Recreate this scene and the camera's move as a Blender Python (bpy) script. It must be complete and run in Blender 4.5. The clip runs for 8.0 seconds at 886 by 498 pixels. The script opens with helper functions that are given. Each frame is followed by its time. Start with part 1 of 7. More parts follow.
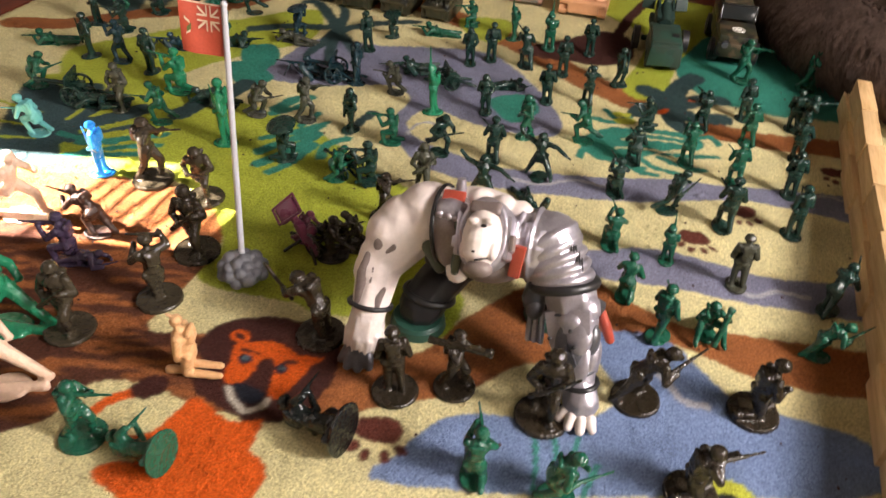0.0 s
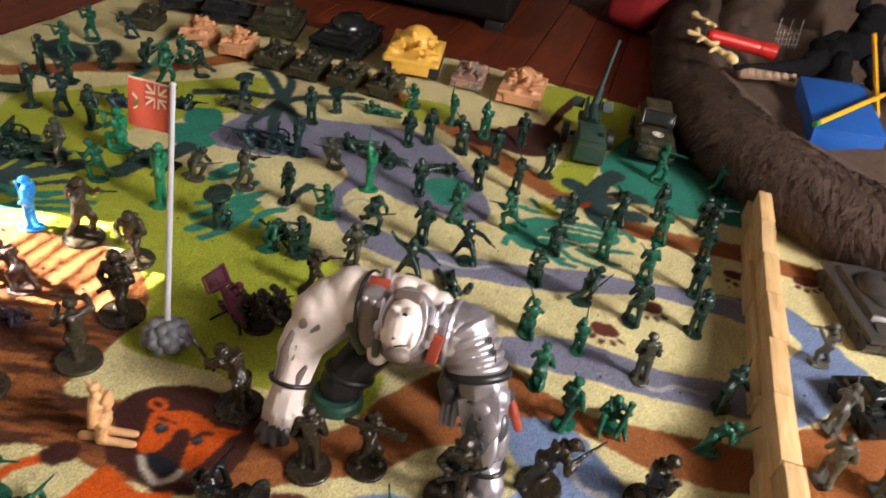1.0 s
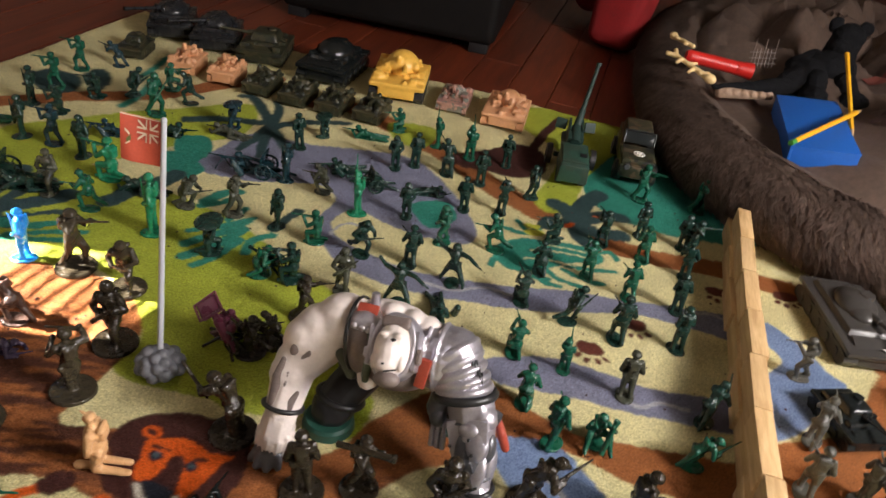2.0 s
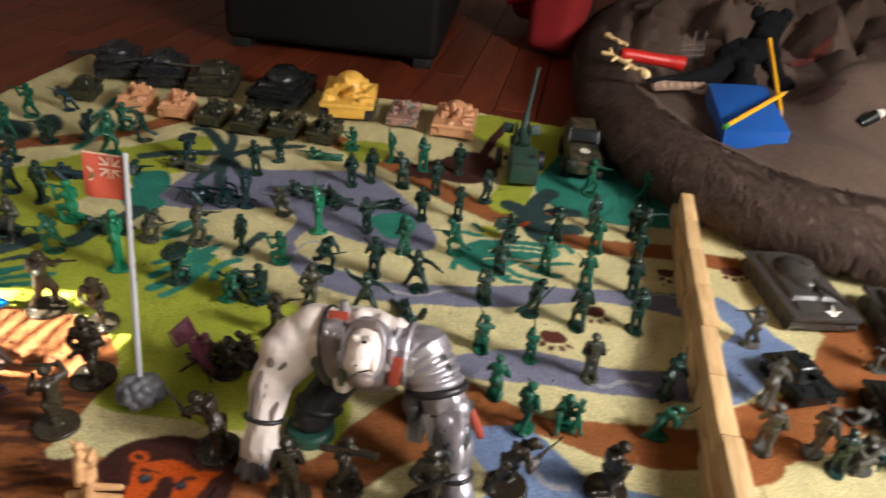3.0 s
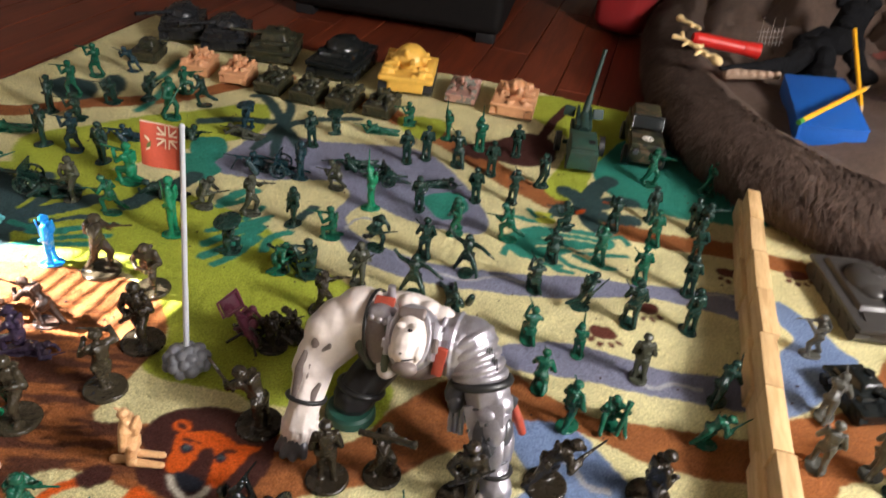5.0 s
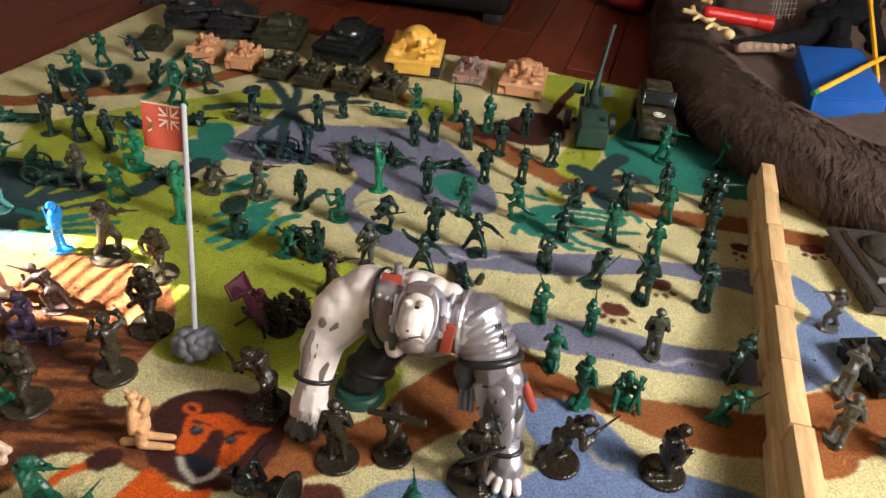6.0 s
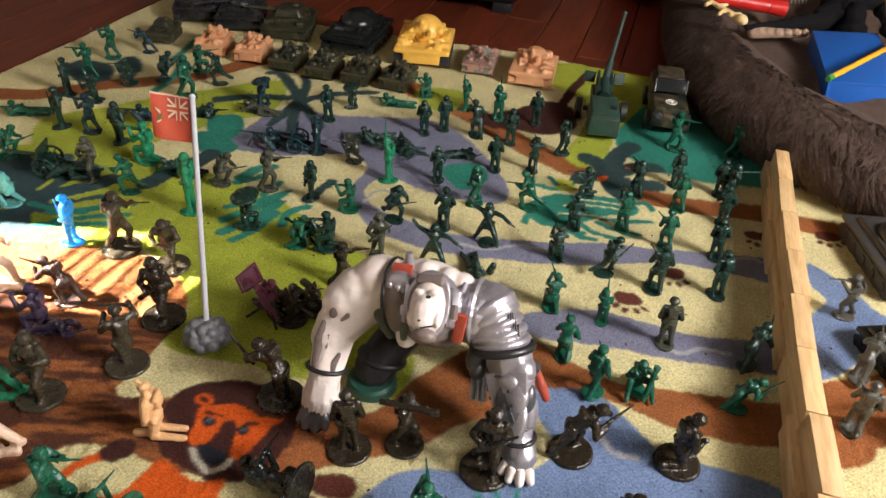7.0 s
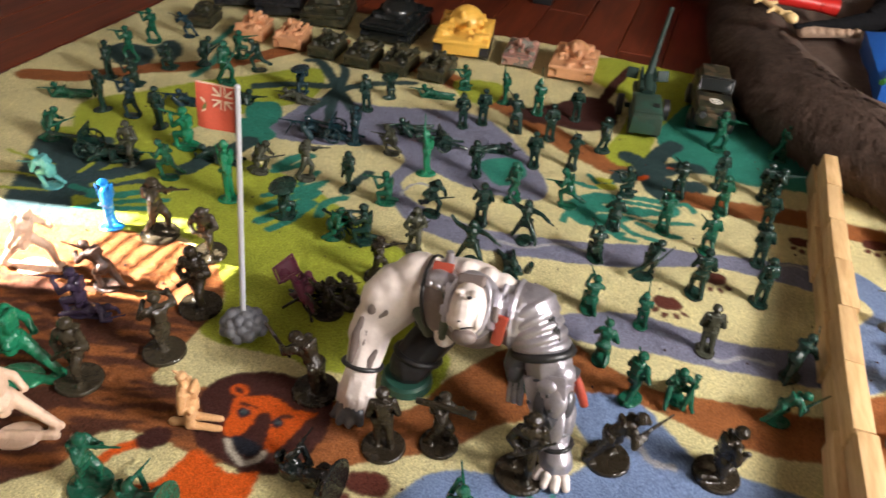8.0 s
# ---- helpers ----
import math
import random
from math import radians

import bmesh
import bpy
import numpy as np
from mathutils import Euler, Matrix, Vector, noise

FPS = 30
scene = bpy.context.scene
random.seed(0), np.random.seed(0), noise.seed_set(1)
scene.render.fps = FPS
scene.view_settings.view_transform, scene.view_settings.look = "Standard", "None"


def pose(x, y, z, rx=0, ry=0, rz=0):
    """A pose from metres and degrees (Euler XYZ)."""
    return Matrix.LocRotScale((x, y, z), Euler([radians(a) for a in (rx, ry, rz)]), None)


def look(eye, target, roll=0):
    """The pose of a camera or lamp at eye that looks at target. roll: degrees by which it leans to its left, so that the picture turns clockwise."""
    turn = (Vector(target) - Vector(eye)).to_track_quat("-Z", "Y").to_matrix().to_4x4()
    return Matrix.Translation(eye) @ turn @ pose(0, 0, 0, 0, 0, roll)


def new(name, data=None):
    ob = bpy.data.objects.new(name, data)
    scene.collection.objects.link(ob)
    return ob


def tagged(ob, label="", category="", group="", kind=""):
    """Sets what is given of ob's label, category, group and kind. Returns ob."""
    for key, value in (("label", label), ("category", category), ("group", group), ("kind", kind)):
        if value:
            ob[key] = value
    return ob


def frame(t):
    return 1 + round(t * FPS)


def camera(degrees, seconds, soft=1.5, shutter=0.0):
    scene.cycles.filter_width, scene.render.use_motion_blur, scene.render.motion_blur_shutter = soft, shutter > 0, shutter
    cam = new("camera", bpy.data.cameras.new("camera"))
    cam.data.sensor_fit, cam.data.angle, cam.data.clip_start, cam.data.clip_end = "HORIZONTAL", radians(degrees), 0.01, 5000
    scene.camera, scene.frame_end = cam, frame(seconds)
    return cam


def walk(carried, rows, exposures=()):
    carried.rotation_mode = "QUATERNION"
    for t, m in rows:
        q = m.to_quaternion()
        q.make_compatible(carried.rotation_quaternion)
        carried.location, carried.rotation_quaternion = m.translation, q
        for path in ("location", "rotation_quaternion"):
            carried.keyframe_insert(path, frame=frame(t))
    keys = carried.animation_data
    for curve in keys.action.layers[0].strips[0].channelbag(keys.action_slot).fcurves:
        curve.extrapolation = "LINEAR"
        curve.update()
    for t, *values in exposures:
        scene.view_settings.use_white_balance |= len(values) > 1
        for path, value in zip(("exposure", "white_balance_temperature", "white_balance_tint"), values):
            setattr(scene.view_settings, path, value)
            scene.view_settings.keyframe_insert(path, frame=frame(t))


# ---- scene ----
cam = camera(62.5, 8.0, shutter=0.6)
PATH = [
    (0, (0.272, 0.191, 0.422), (-0.207, 1.662, -0.846), 2.9),
    (0.5, (0.275, 0.202, 0.43), (-0.176, 1.726, -0.784), 6.5),
    (1, (0.279, 0.182, 0.457), (-0.071, 1.8, -0.666), 10.3),
    (1.5, (0.278, 0.182, 0.465), (-0.051, 1.822, -0.632), 10.8),
    (1.7, (0.28, 0.18, 0.473), (-0.044, 1.834, -0.604), 11.0),
    (2.8, (0.286, 0.147, 0.473), (-0.077, 1.772, -0.636), 2.8),
    (3, (0.294, 0.142, 0.482), (0.041, 1.833, -0.555), 5.8),
    (3.5, (0.303, 0.151, 0.488), (0.062, 1.832, -0.569), 8.7),
    (4, (0.29, 0.155, 0.493), (-0.012, 1.826, -0.564), 9.7),
    (4.5, (0.285, 0.156, 0.493), (-0.041, 1.818, -0.571), 9.1),
    (5, (0.287, 0.161, 0.485), (-0.081, 1.781, -0.629), 7.0),
    (5.2, (0.287, 0.166, 0.473), (-0.092, 1.769, -0.662), 5.9),
    (6.5, (0.297, 0.163, 0.473), (-0.108, 1.75, -0.675), 4.9),
    (7, (0.293, 0.166, 0.469), (-0.128, 1.738, -0.694), 4.2),
    (7.5, (0.293, 0.166, 0.467), (-0.136, 1.729, -0.705), 3.8),
    (8, (0.277, 0.173, 0.47), (-0.201, 1.705, -0.723), 4.8),
]
STOPS = [(0, 5.52, 6900, 18), (0.5, 5.46, 6850, 17), (1, 5.36, 6800, 15), (1.5, 5.14, 6700, 14), (3, 5.22, 6550, 12), (3.5, 5.38, 6500, 11), (4, 5.41, 6500, 11), (4.5, 5.43, 6500, 12), (5, 5.43, 6500, 12), (6.5, 5.33, 6600, 12), (7, 5.36, 6600, 13), (8, 5.42, 6650, 13)]
walk(cam, [(t, look(eye, target, roll)) for t, eye, target, roll in PATH], STOPS)

# ---- world, sun, window light, fill lamps ----
SUN_YAW, SUN_ELEV = 15.0, 40.0
world = bpy.data.worlds.new("sky")
scene.world = world
world.use_nodes = True
wn = world.node_tree
sky = wn.nodes.new("ShaderNodeTexSky")
sky.sky_type, sky.sun_disc = "NISHITA", False
sky.sun_elevation, sky.sun_rotation = radians(SUN_ELEV), radians(270 - SUN_YAW)
wn.nodes["Background"].inputs["Strength"].default_value = 0.065
wn.links.new(sky.outputs["Color"], wn.nodes["Background"].inputs["Color"])

sun = new("sun", bpy.data.lights.new("sun", "SUN"))
sun.data.energy, sun.data.angle, sun.data.color = 3.1, radians(0.22), (1.0, 0.95, 0.88)
sun_way = Vector((math.cos(radians(SUN_ELEV)) * math.cos(radians(SUN_YAW)), math.cos(radians(SUN_ELEV)) * math.sin(radians(SUN_YAW)), -math.sin(radians(SUN_ELEV))))
sun.matrix_world = look((0, 0, 5), Vector((0, 0, 5)) + sun_way)

win = new("window_daylight", bpy.data.lights.new("window_daylight", "AREA"))
win.data.shape, win.data.size, win.data.size_y = "RECTANGLE", 0.24, 0.24
win.data.energy, win.data.color = 0.60, (1.0, 0.965, 0.93)
win.matrix_world = look((1.44, 0.44, 0.84), (0.25, 0.42, 0.0))

# broad fill lamp, added on the east side to soften shadows
glow = new("east_soft_fill", bpy.data.lights.new("east_soft_fill", "AREA"))
glow.data.shape, glow.data.size, glow.data.size_y = "RECTANGLE", 1.0, 0.7
glow.data.energy, glow.data.color = 0.86, (1.0, 0.955, 0.91)
glow.matrix_world = look((1.47, 0.28, 0.88), (0.25, 0.36, 0.3))

# fill lamp added inside the west window to lift the shaded left side
win2 = new("west_window_fill", bpy.data.lights.new("west_window_fill", "AREA"))
win2.data.shape, win2.data.size, win2.data.size_y = "RECTANGLE", 1.1, 0.9
win2.data.energy, win2.data.color = 0.155, (1.0, 0.945, 0.91)
win2.matrix_world = look((-1.96, -0.15, 1.25), (0.1, 0.3, 0.0))

scene.view_settings.exposure = 5.50

# ---- materials ----
def material(name, colour=(0.5, 0.5, 0.5), rough=0.5, metal=0.0, vary=0.12, scale=60.0, bump=0.0, bump_scale=300.0, spec=0.5, bump_depth=0.001):
    """A principled material with colour variation at two scales and a fine relief."""
    m = bpy.data.materials.new(name)
    m.use_nodes = True
    n, l = m.node_tree.nodes, m.node_tree.links
    b = n["Principled BSDF"]
    b.inputs["Roughness"].default_value, b.inputs["Metallic"].default_value = rough, metal
    b.inputs["Specular IOR Level"].default_value = spec
    tc = n.new("ShaderNodeTexCoord")
    big, fine = n.new("ShaderNodeTexNoise"), n.new("ShaderNodeTexNoise")
    big.inputs["Scale"].default_value, fine.inputs["Scale"].default_value = scale, scale * 9
    big.inputs["Detail"].default_value = 4
    l.new(tc.outputs["Object"], big.inputs["Vector"])
    l.new(tc.outputs["Object"], fine.inputs["Vector"])
    add = n.new("ShaderNodeMath")
    add.operation = "ADD"
    l.new(big.outputs["Fac"], add.inputs[0])
    l.new(fine.outputs["Fac"], add.inputs[1])
    ramp = n.new("ShaderNodeMapRange")
    ramp.inputs["From Min"].default_value, ramp.inputs["From Max"].default_value = 0.6, 1.4
    ramp.inputs["To Min"].default_value, ramp.inputs["To Max"].default_value = 1 - vary, 1 + vary
    l.new(add.outputs[0], ramp.inputs["Value"])
    mul = n.new("ShaderNodeVectorMath")
    mul.operation = "SCALE"
    mul.inputs[0].default_value = colour
    l.new(ramp.outputs["Result"], mul.inputs["Scale"])
    l.new(mul.outputs["Vector"], b.inputs["Base Color"])
    rr = n.new("ShaderNodeMapRange")
    rr.inputs["To Min"].default_value, rr.inputs["To Max"].default_value = max(0.03, rough - 0.1), min(1.0, rough + 0.1)
    l.new(big.outputs["Fac"], rr.inputs["Value"])
    l.new(rr.outputs["Result"], b.inputs["Roughness"])
    if bump:
        bn, bp = n.new("ShaderNodeTexNoise"), n.new("ShaderNodeBump")
        bn.inputs["Scale"].default_value, bn.inputs["Detail"].default_value = bump_scale, 3
        bp.inputs["Strength"].default_value, bp.inputs["Distance"].default_value = bump, bump_depth
        l.new(tc.outputs["Object"], bn.inputs["Vector"])
        l.new(bn.outputs["Fac"], bp.inputs["Height"])
        l.new(bp.outputs["Normal"], b.inputs["Normal"])
    return m


def plastic(name, colour, rough=0.26, unit=False):
    """Moulded plastic; unit: for meshes that are one unit tall and scaled down."""
    if unit:
        return material(name, colour, rough, vary=0.10, scale=4.5, bump=0.25, bump_scale=14, bump_depth=0.02)
    return material(name, colour, rough, vary=0.15, scale=90, bump=0.25, bump_scale=500)


def camo(name, colours, scale, rough=0.42):
    """Painted camouflage: three colours in hard-edged patches."""
    m = material(name, colours[0], rough, vary=0.2, scale=scale, bump=0.3)
    n, l = m.node_tree.nodes, m.node_tree.links
    b = n["Principled BSDF"]
    last = b.inputs["Base Color"].links[0].from_socket
    for k, c in enumerate(colours[1:]):
        tc, tex, step, mix = n.new("ShaderNodeTexCoord"), n.new("ShaderNodeTexNoise"), n.new("ShaderNodeMapRange"), n.new("ShaderNodeMix")
        tex.noise_dimensions = "4D"
        tex.inputs["W"].default_value, tex.inputs["Scale"].default_value, tex.inputs["Detail"].default_value = 3.7 * k + 1, scale, 2
        step.inputs["From Min"].default_value, step.inputs["From Max"].default_value = 0.53, 0.56
        mix.data_type = "RGBA"
        l.new(tc.outputs["Object"], tex.inputs["Vector"])
        l.new(tex.outputs["Fac"], step.inputs["Value"])
        l.new(step.outputs["Result"], mix.inputs["Factor"])
        l.new(last, mix.inputs["A"])
        mix.inputs["B"].default_value = (*c, 1)
        last = mix.outputs["Result"]
    l.new(last, b.inputs["Base Color"])
    return m


PLASTIC = {
    "dg": plastic("dark_green_plastic", (0.007, 0.028, 0.021), unit=True),
    "mg": plastic("green_plastic", (0.006, 0.078, 0.044), unit=True),
    "bg": plastic("bright_green_plastic", (0.008, 0.165, 0.078), unit=True),
    # green plastic with the fallen figure's shade put into its colour
    "bk": plastic("shaded_green_figure_plastic", (0.003, 0.006, 0.006), 0.2, unit=True),
    "nv": plastic("blue_green_plastic", (0.008, 0.030, 0.040), unit=True),
    "ol": plastic("olive_grey_plastic", (0.045, 0.048, 0.034), unit=True),
    "br": plastic("dark_brown_plastic", (0.019, 0.014, 0.008), unit=True),
    "bz": plastic("bronze_plastic", (0.036, 0.029, 0.018), 0.15, unit=True),
    "bl": plastic("blue_plastic", (0.004, 0.22, 0.62), 0.3, unit=True),
    "tn": plastic("tan_plastic", (0.62, 0.36, 0.17), 0.42, unit=True),
    "wh": plastic("pale_tan_plastic", (0.66, 0.47, 0.34), 0.42, unit=True),
    "tl": plastic("pale_teal_plastic", (0.10, 0.36, 0.36), 0.25, unit=True),
    "mr": plastic("maroon_figure_plastic", (0.11, 0.018, 0.045), 0.3, unit=True),
    "sn": plastic("red_brown_plastic", (0.040, 0.018, 0.011), 0.4, unit=True),
    "pu": plastic("purple_black_plastic", (0.040, 0.028, 0.055), 0.15, unit=True),
    "gy": plastic("grey_plastic", (0.060, 0.059, 0.050), 0.36, unit=True),
}
COLOUR_WORD = {"dg": "dark green", "mg": "green", "bg": "bright green", "bk": "black-green", "nv": "dark blue-green", "ol": "olive grey", "br": "dark brown",
               "bz": "glossy bronze-brown", "bl": "bright blue", "tn": "tan", "wh": "pale tan", "tl": "pale teal", "gy": "grey", "mr": "maroon", "sn": "red-brown", "pu": "glossy purple-black"}

white_paint = material("white_figure_paint", (0.66, 0.585, 0.545), 0.34, vary=0.08, scale=40, bump=0.3, bump_scale=250)
grey_patch = material("grey_figure_paint", (0.165, 0.130, 0.118), 0.4, vary=0.2, scale=60)
silver = material("silver_paint", (0.42, 0.40, 0.44), 0.40, metal=0.75, vary=0.15, scale=60, bump=0.2)
dark_metal = material("gunmetal_paint", (0.10, 0.10, 0.11), 0.35, metal=0.5, vary=0.2)
black_rubber = material("black_rubber", (0.012, 0.012, 0.013), 0.42, vary=0.2)
strap_green = material("dark_olive_strap", (0.06, 0.075, 0.05), 0.5, vary=0.2)
red_paint = material("red_paint", (0.33, 0.052, 0.030), 0.42, vary=0.2)
sole_green = material("teal_sole", (0.016, 0.066, 0.048), 0.4, vary=0.2)
stone_grey = material("grey_stone_plastic", (0.115, 0.118, 0.132), 0.5, vary=0.2, scale=80, bump=0.5, bump_scale=400)
pole_grey = material("pale_grey_plastic", (0.42, 0.43, 0.46), 0.4, vary=0.08)
flag_red = material("red_flag_film", (0.44, 0.070, 0.036), 0.5, vary=0.15)
flag_white = material("cream_flag_print", (0.60, 0.50, 0.36), 0.5)
flag_green = material("dull_green_flag_print", (0.10, 0.12, 0.03), 0.5, vary=0.3)
flag_blue = material("dark_flag_print", (0.33, 0.045, 0.028), 0.5)
tank_black = plastic("black_green_plastic", (0.009, 0.011, 0.011), 0.24)
tank_dkgrey = plastic("dark_grey_plastic", (0.015, 0.016, 0.018), 0.28)
tank_olive = camo("olive_camouflage_plastic", ((0.024, 0.026, 0.013), (0.012, 0.014, 0.010), (0.046, 0.040, 0.020)), 70)
tank_yellow = plastic("yellow_plastic", (0.80, 0.46, 0.08), 0.4)
tank_tan = plastic("orange_tan_plastic", (0.60, 0.30, 0.15), 0.42)
tank_pink = camo("pinkish_camouflage_plastic", ((0.40, 0.22, 0.17), (0.30, 0.16, 0.14), (0.16, 0.15, 0.12)), 75)
tank_grey = plastic("grey_tank_plastic", (0.044, 0.040, 0.037), 0.34)
dull_green = material("dull_green_plastic", (0.008, 0.028, 0.021), 0.62, vary=0.25, scale=80, bump=0.3)
truck_green = camo("worn_green_plastic", ((0.022, 0.060, 0.044), (0.018, 0.048, 0.036), (0.028, 0.050, 0.036)), 45)
jeep_camo = camo("camouflage_paint", ((0.030, 0.032, 0.017), (0.010, 0.010, 0.009), (0.085, 0.060, 0.034)), 60)
cream_plastic = plastic("cream_yellow_plastic", (0.78, 0.56, 0.27), 0.45)
maroon = plastic("maroon_plastic", (0.11, 0.018, 0.045), 0.3)
purple = plastic("dark_purple_plastic", (0.045, 0.030, 0.062), 0.28, unit=True)
book_blue = material("blue_book_cover", (0.008, 0.105, 0.44), 0.55, vary=0.08, scale=20, bump=0.2)
pencil_yellow = material("yellow_pencil_paint", (0.85, 0.42, 0.02), 0.35)
pencil_wood = material("bare_pencil_wood", (0.55, 0.36, 0.18), 0.6)
dull_wire = material("dull_grey_wire", (0.16, 0.13, 0.11), 0.5, metal=0.4)
graphite = material("graphite", (0.03, 0.03, 0.03), 0.4)
green_paint = material("green_paint", (0.05, 0.25, 0.04), 0.4)
red_plastic = plastic("red_plastic", (0.55, 0.02, 0.015), 0.35)
red_cloth = material("red_plush_cloth", (0.27, 0.008, 0.009), 0.9, vary=0.2, scale=30, bump=0.6, bump_scale=700)
red_cloth_dull = material("dull_red_cloth", (0.16, 0.035, 0.025), 0.9, vary=0.3, scale=40, bump=0.6, bump_scale=400)
black_plush = material("black_plush", (0.006, 0.006, 0.007), 0.9, vary=0.4, scale=60, bump=1.0, bump_scale=260, spec=0.15)
dark_sofa = material("black_leather", (0.005, 0.004, 0.0035), 0.7, vary=0.3, scale=12, bump=0.3, bump_scale=90, spec=0.2)
bed_cloth = material("grey_brown_plush", (0.092, 0.058, 0.042), 0.95, vary=0.25, scale=14, bump=0.9, bump_scale=350)
fur_mat = material("grey_brown_fur", (0.114, 0.073, 0.055), 0.8, vary=0.35, scale=25)
f_n, f_l = fur_mat.node_tree.nodes, fur_mat.node_tree.links
strand, strand_map, strand_mul = f_n.new("ShaderNodeNewGeometry"), f_n.new("ShaderNodeMapRange"), f_n.new("ShaderNodeVectorMath")
strand_map.interpolation_type = "SMOOTHERSTEP"
strand_map.inputs["To Min"].default_value, strand_map.inputs["To Max"].default_value = 0.86, 1.22
strand_mul.operation = "SCALE"
f_l.new(strand.outputs["Random Per Island"], strand_map.inputs["Value"])
f_l.new(f_n["Principled BSDF"].inputs["Base Color"].links[0].from_socket, strand_mul.inputs[0])
f_l.new(strand_map.outputs["Result"], strand_mul.inputs["Scale"])
f_l.new(strand_mul.outputs["Vector"], f_n["Principled BSDF"].inputs["Base Color"])
fur_thin, fur_mix = f_n.new("ShaderNodeBsdfTranslucent"), f_n.new("ShaderNodeMixShader")
fur_mix.inputs["Fac"].default_value = 0.4
f_l.new(strand_mul.outputs["Vector"], fur_thin.inputs["Color"])
f_l.new(f_n["Principled BSDF"].outputs["BSDF"], fur_mix.inputs[1])
f_l.new(fur_thin.outputs["BSDF"], fur_mix.inputs[2])
f_l.new(fur_mix.outputs["Shader"], f_n["Material Output"].inputs["Surface"])
paw_print = material("dark_brown_print", (0.045, 0.017, 0.013), 0.9, vary=0.3)
glass_clear = material("dark_glass", (0.015, 0.018, 0.018), 0.12)
white_print = material("white_print", (0.7, 0.68, 0.6), 0.5)
plaster = material("cream_wall_plaster", (0.42, 0.36, 0.30), 0.9, vary=0.06, scale=3, bump=0.2, bump_scale=120)
ceiling_paint = material("white_ceiling_paint", (0.66, 0.61, 0.55), 0.9, vary=0.05, scale=3)
frame_paint = material("window_frame_paint", (0.65, 0.62, 0.56), 0.5, vary=0.06)


def wood(name, dark, light, rough, scale, stretch, random_amount):
    """Wood with grain that runs along the object's x."""
    m = bpy.data.materials.new(name)
    m.use_nodes = True
    n, l = m.node_tree.nodes, m.node_tree.links
    b = n["Principled BSDF"]
    tc, info, mp = n.new("ShaderNodeTexCoord"), n.new("ShaderNodeObjectInfo"), n.new("ShaderNodeMapping")
    mp.inputs["Scale"].default_value = (1, stretch, stretch)
    off = n.new("ShaderNodeVectorMath")
    off.operation = "MULTIPLY_ADD"
    off.inputs[1].default_value, off.inputs[2].default_value = (1, 1, 1), (0, 0, 0)
    comb = n.new("ShaderNodeCombineXYZ")
    sc = n.new("ShaderNodeMath")
    sc.operation = "MULTIPLY"
    sc.inputs[1].default_value = 7.0
    l.new(info.outputs["Random"], sc.inputs[0])
    for i in range(3):
        l.new(sc.outputs[0], comb.inputs[i])
    l.new(tc.outputs["Object"], off.inputs[0])
    l.new(comb.outputs[0], off.inputs[2])
    l.new(off.outputs[0], mp.inputs["Vector"])
    grain, fine = n.new("ShaderNodeTexNoise"), n.new("ShaderNodeTexNoise")
    grain.inputs["Scale"].default_value, grain.inputs["Detail"].default_value, grain.inputs["Distortion"].default_value = scale, 5, 0.6
    fine.inputs["Scale"].default_value, fine.inputs["Detail"].default_value = scale * 5, 4
    l.new(mp.outputs[0], grain.inputs["Vector"])
    l.new(mp.outputs[0], fine.inputs["Vector"])
    add = n.new("ShaderNodeMath")
    add.operation = "MULTIPLY_ADD"
    add.inputs[1].default_value = 0.45
    l.new(fine.outputs["Fac"], add.inputs[0])
    l.new(grain.outputs["Fac"], add.inputs[2])
    ramp = n.new("ShaderNodeMapRange")
    ramp.inputs["From Min"].default_value, ramp.inputs["From Max"].default_value = 0.45, 0.95
    l.new(add.outputs[0], ramp.inputs["Value"])
    mix = n.new("ShaderNodeMix")
    mix.data_type = "RGBA"
    mix.inputs["A"].default_value, mix.inputs["B"].default_value = (*dark, 1), (*light, 1)
    l.new(ramp.outputs["Result"], mix.inputs["Factor"])
    rm = n.new("ShaderNodeMapRange")
    rm.inputs["To Min"].default_value, rm.inputs["To Max"].default_value = 1 - random_amount, 1 + random_amount
    l.new(info.outputs["Random"], rm.inputs["Value"])
    mul = n.new("ShaderNodeVectorMath")
    mul.operation = "SCALE"
    l.new(mix.outputs["Result"], mul.inputs[0])
    l.new(rm.outputs["Result"], mul.inputs["Scale"])
    l.new(mul.outputs["Vector"], b.inputs["Base Color"])
    b.inputs["Roughness"].default_value = rough
    bp = n.new("ShaderNodeBump")
    bp.inputs["Strength"].default_value, bp.inputs["Distance"].default_value = 0.25, 0.0006
    l.new(add.outputs[0], bp.inputs["Height"])
    l.new(bp.outputs["Normal"], b.inputs["Normal"])
    return m


pine = wood("pale_pine", (0.46, 0.27, 0.11), (0.72, 0.50, 0.26), 0.55, 14, 9, 0.10)
floor_wood = wood("red_brown_floorboard", (0.070, 0.012, 0.0045), (0.155, 0.030, 0.0100), 0.44, 5, 9, 0.22)

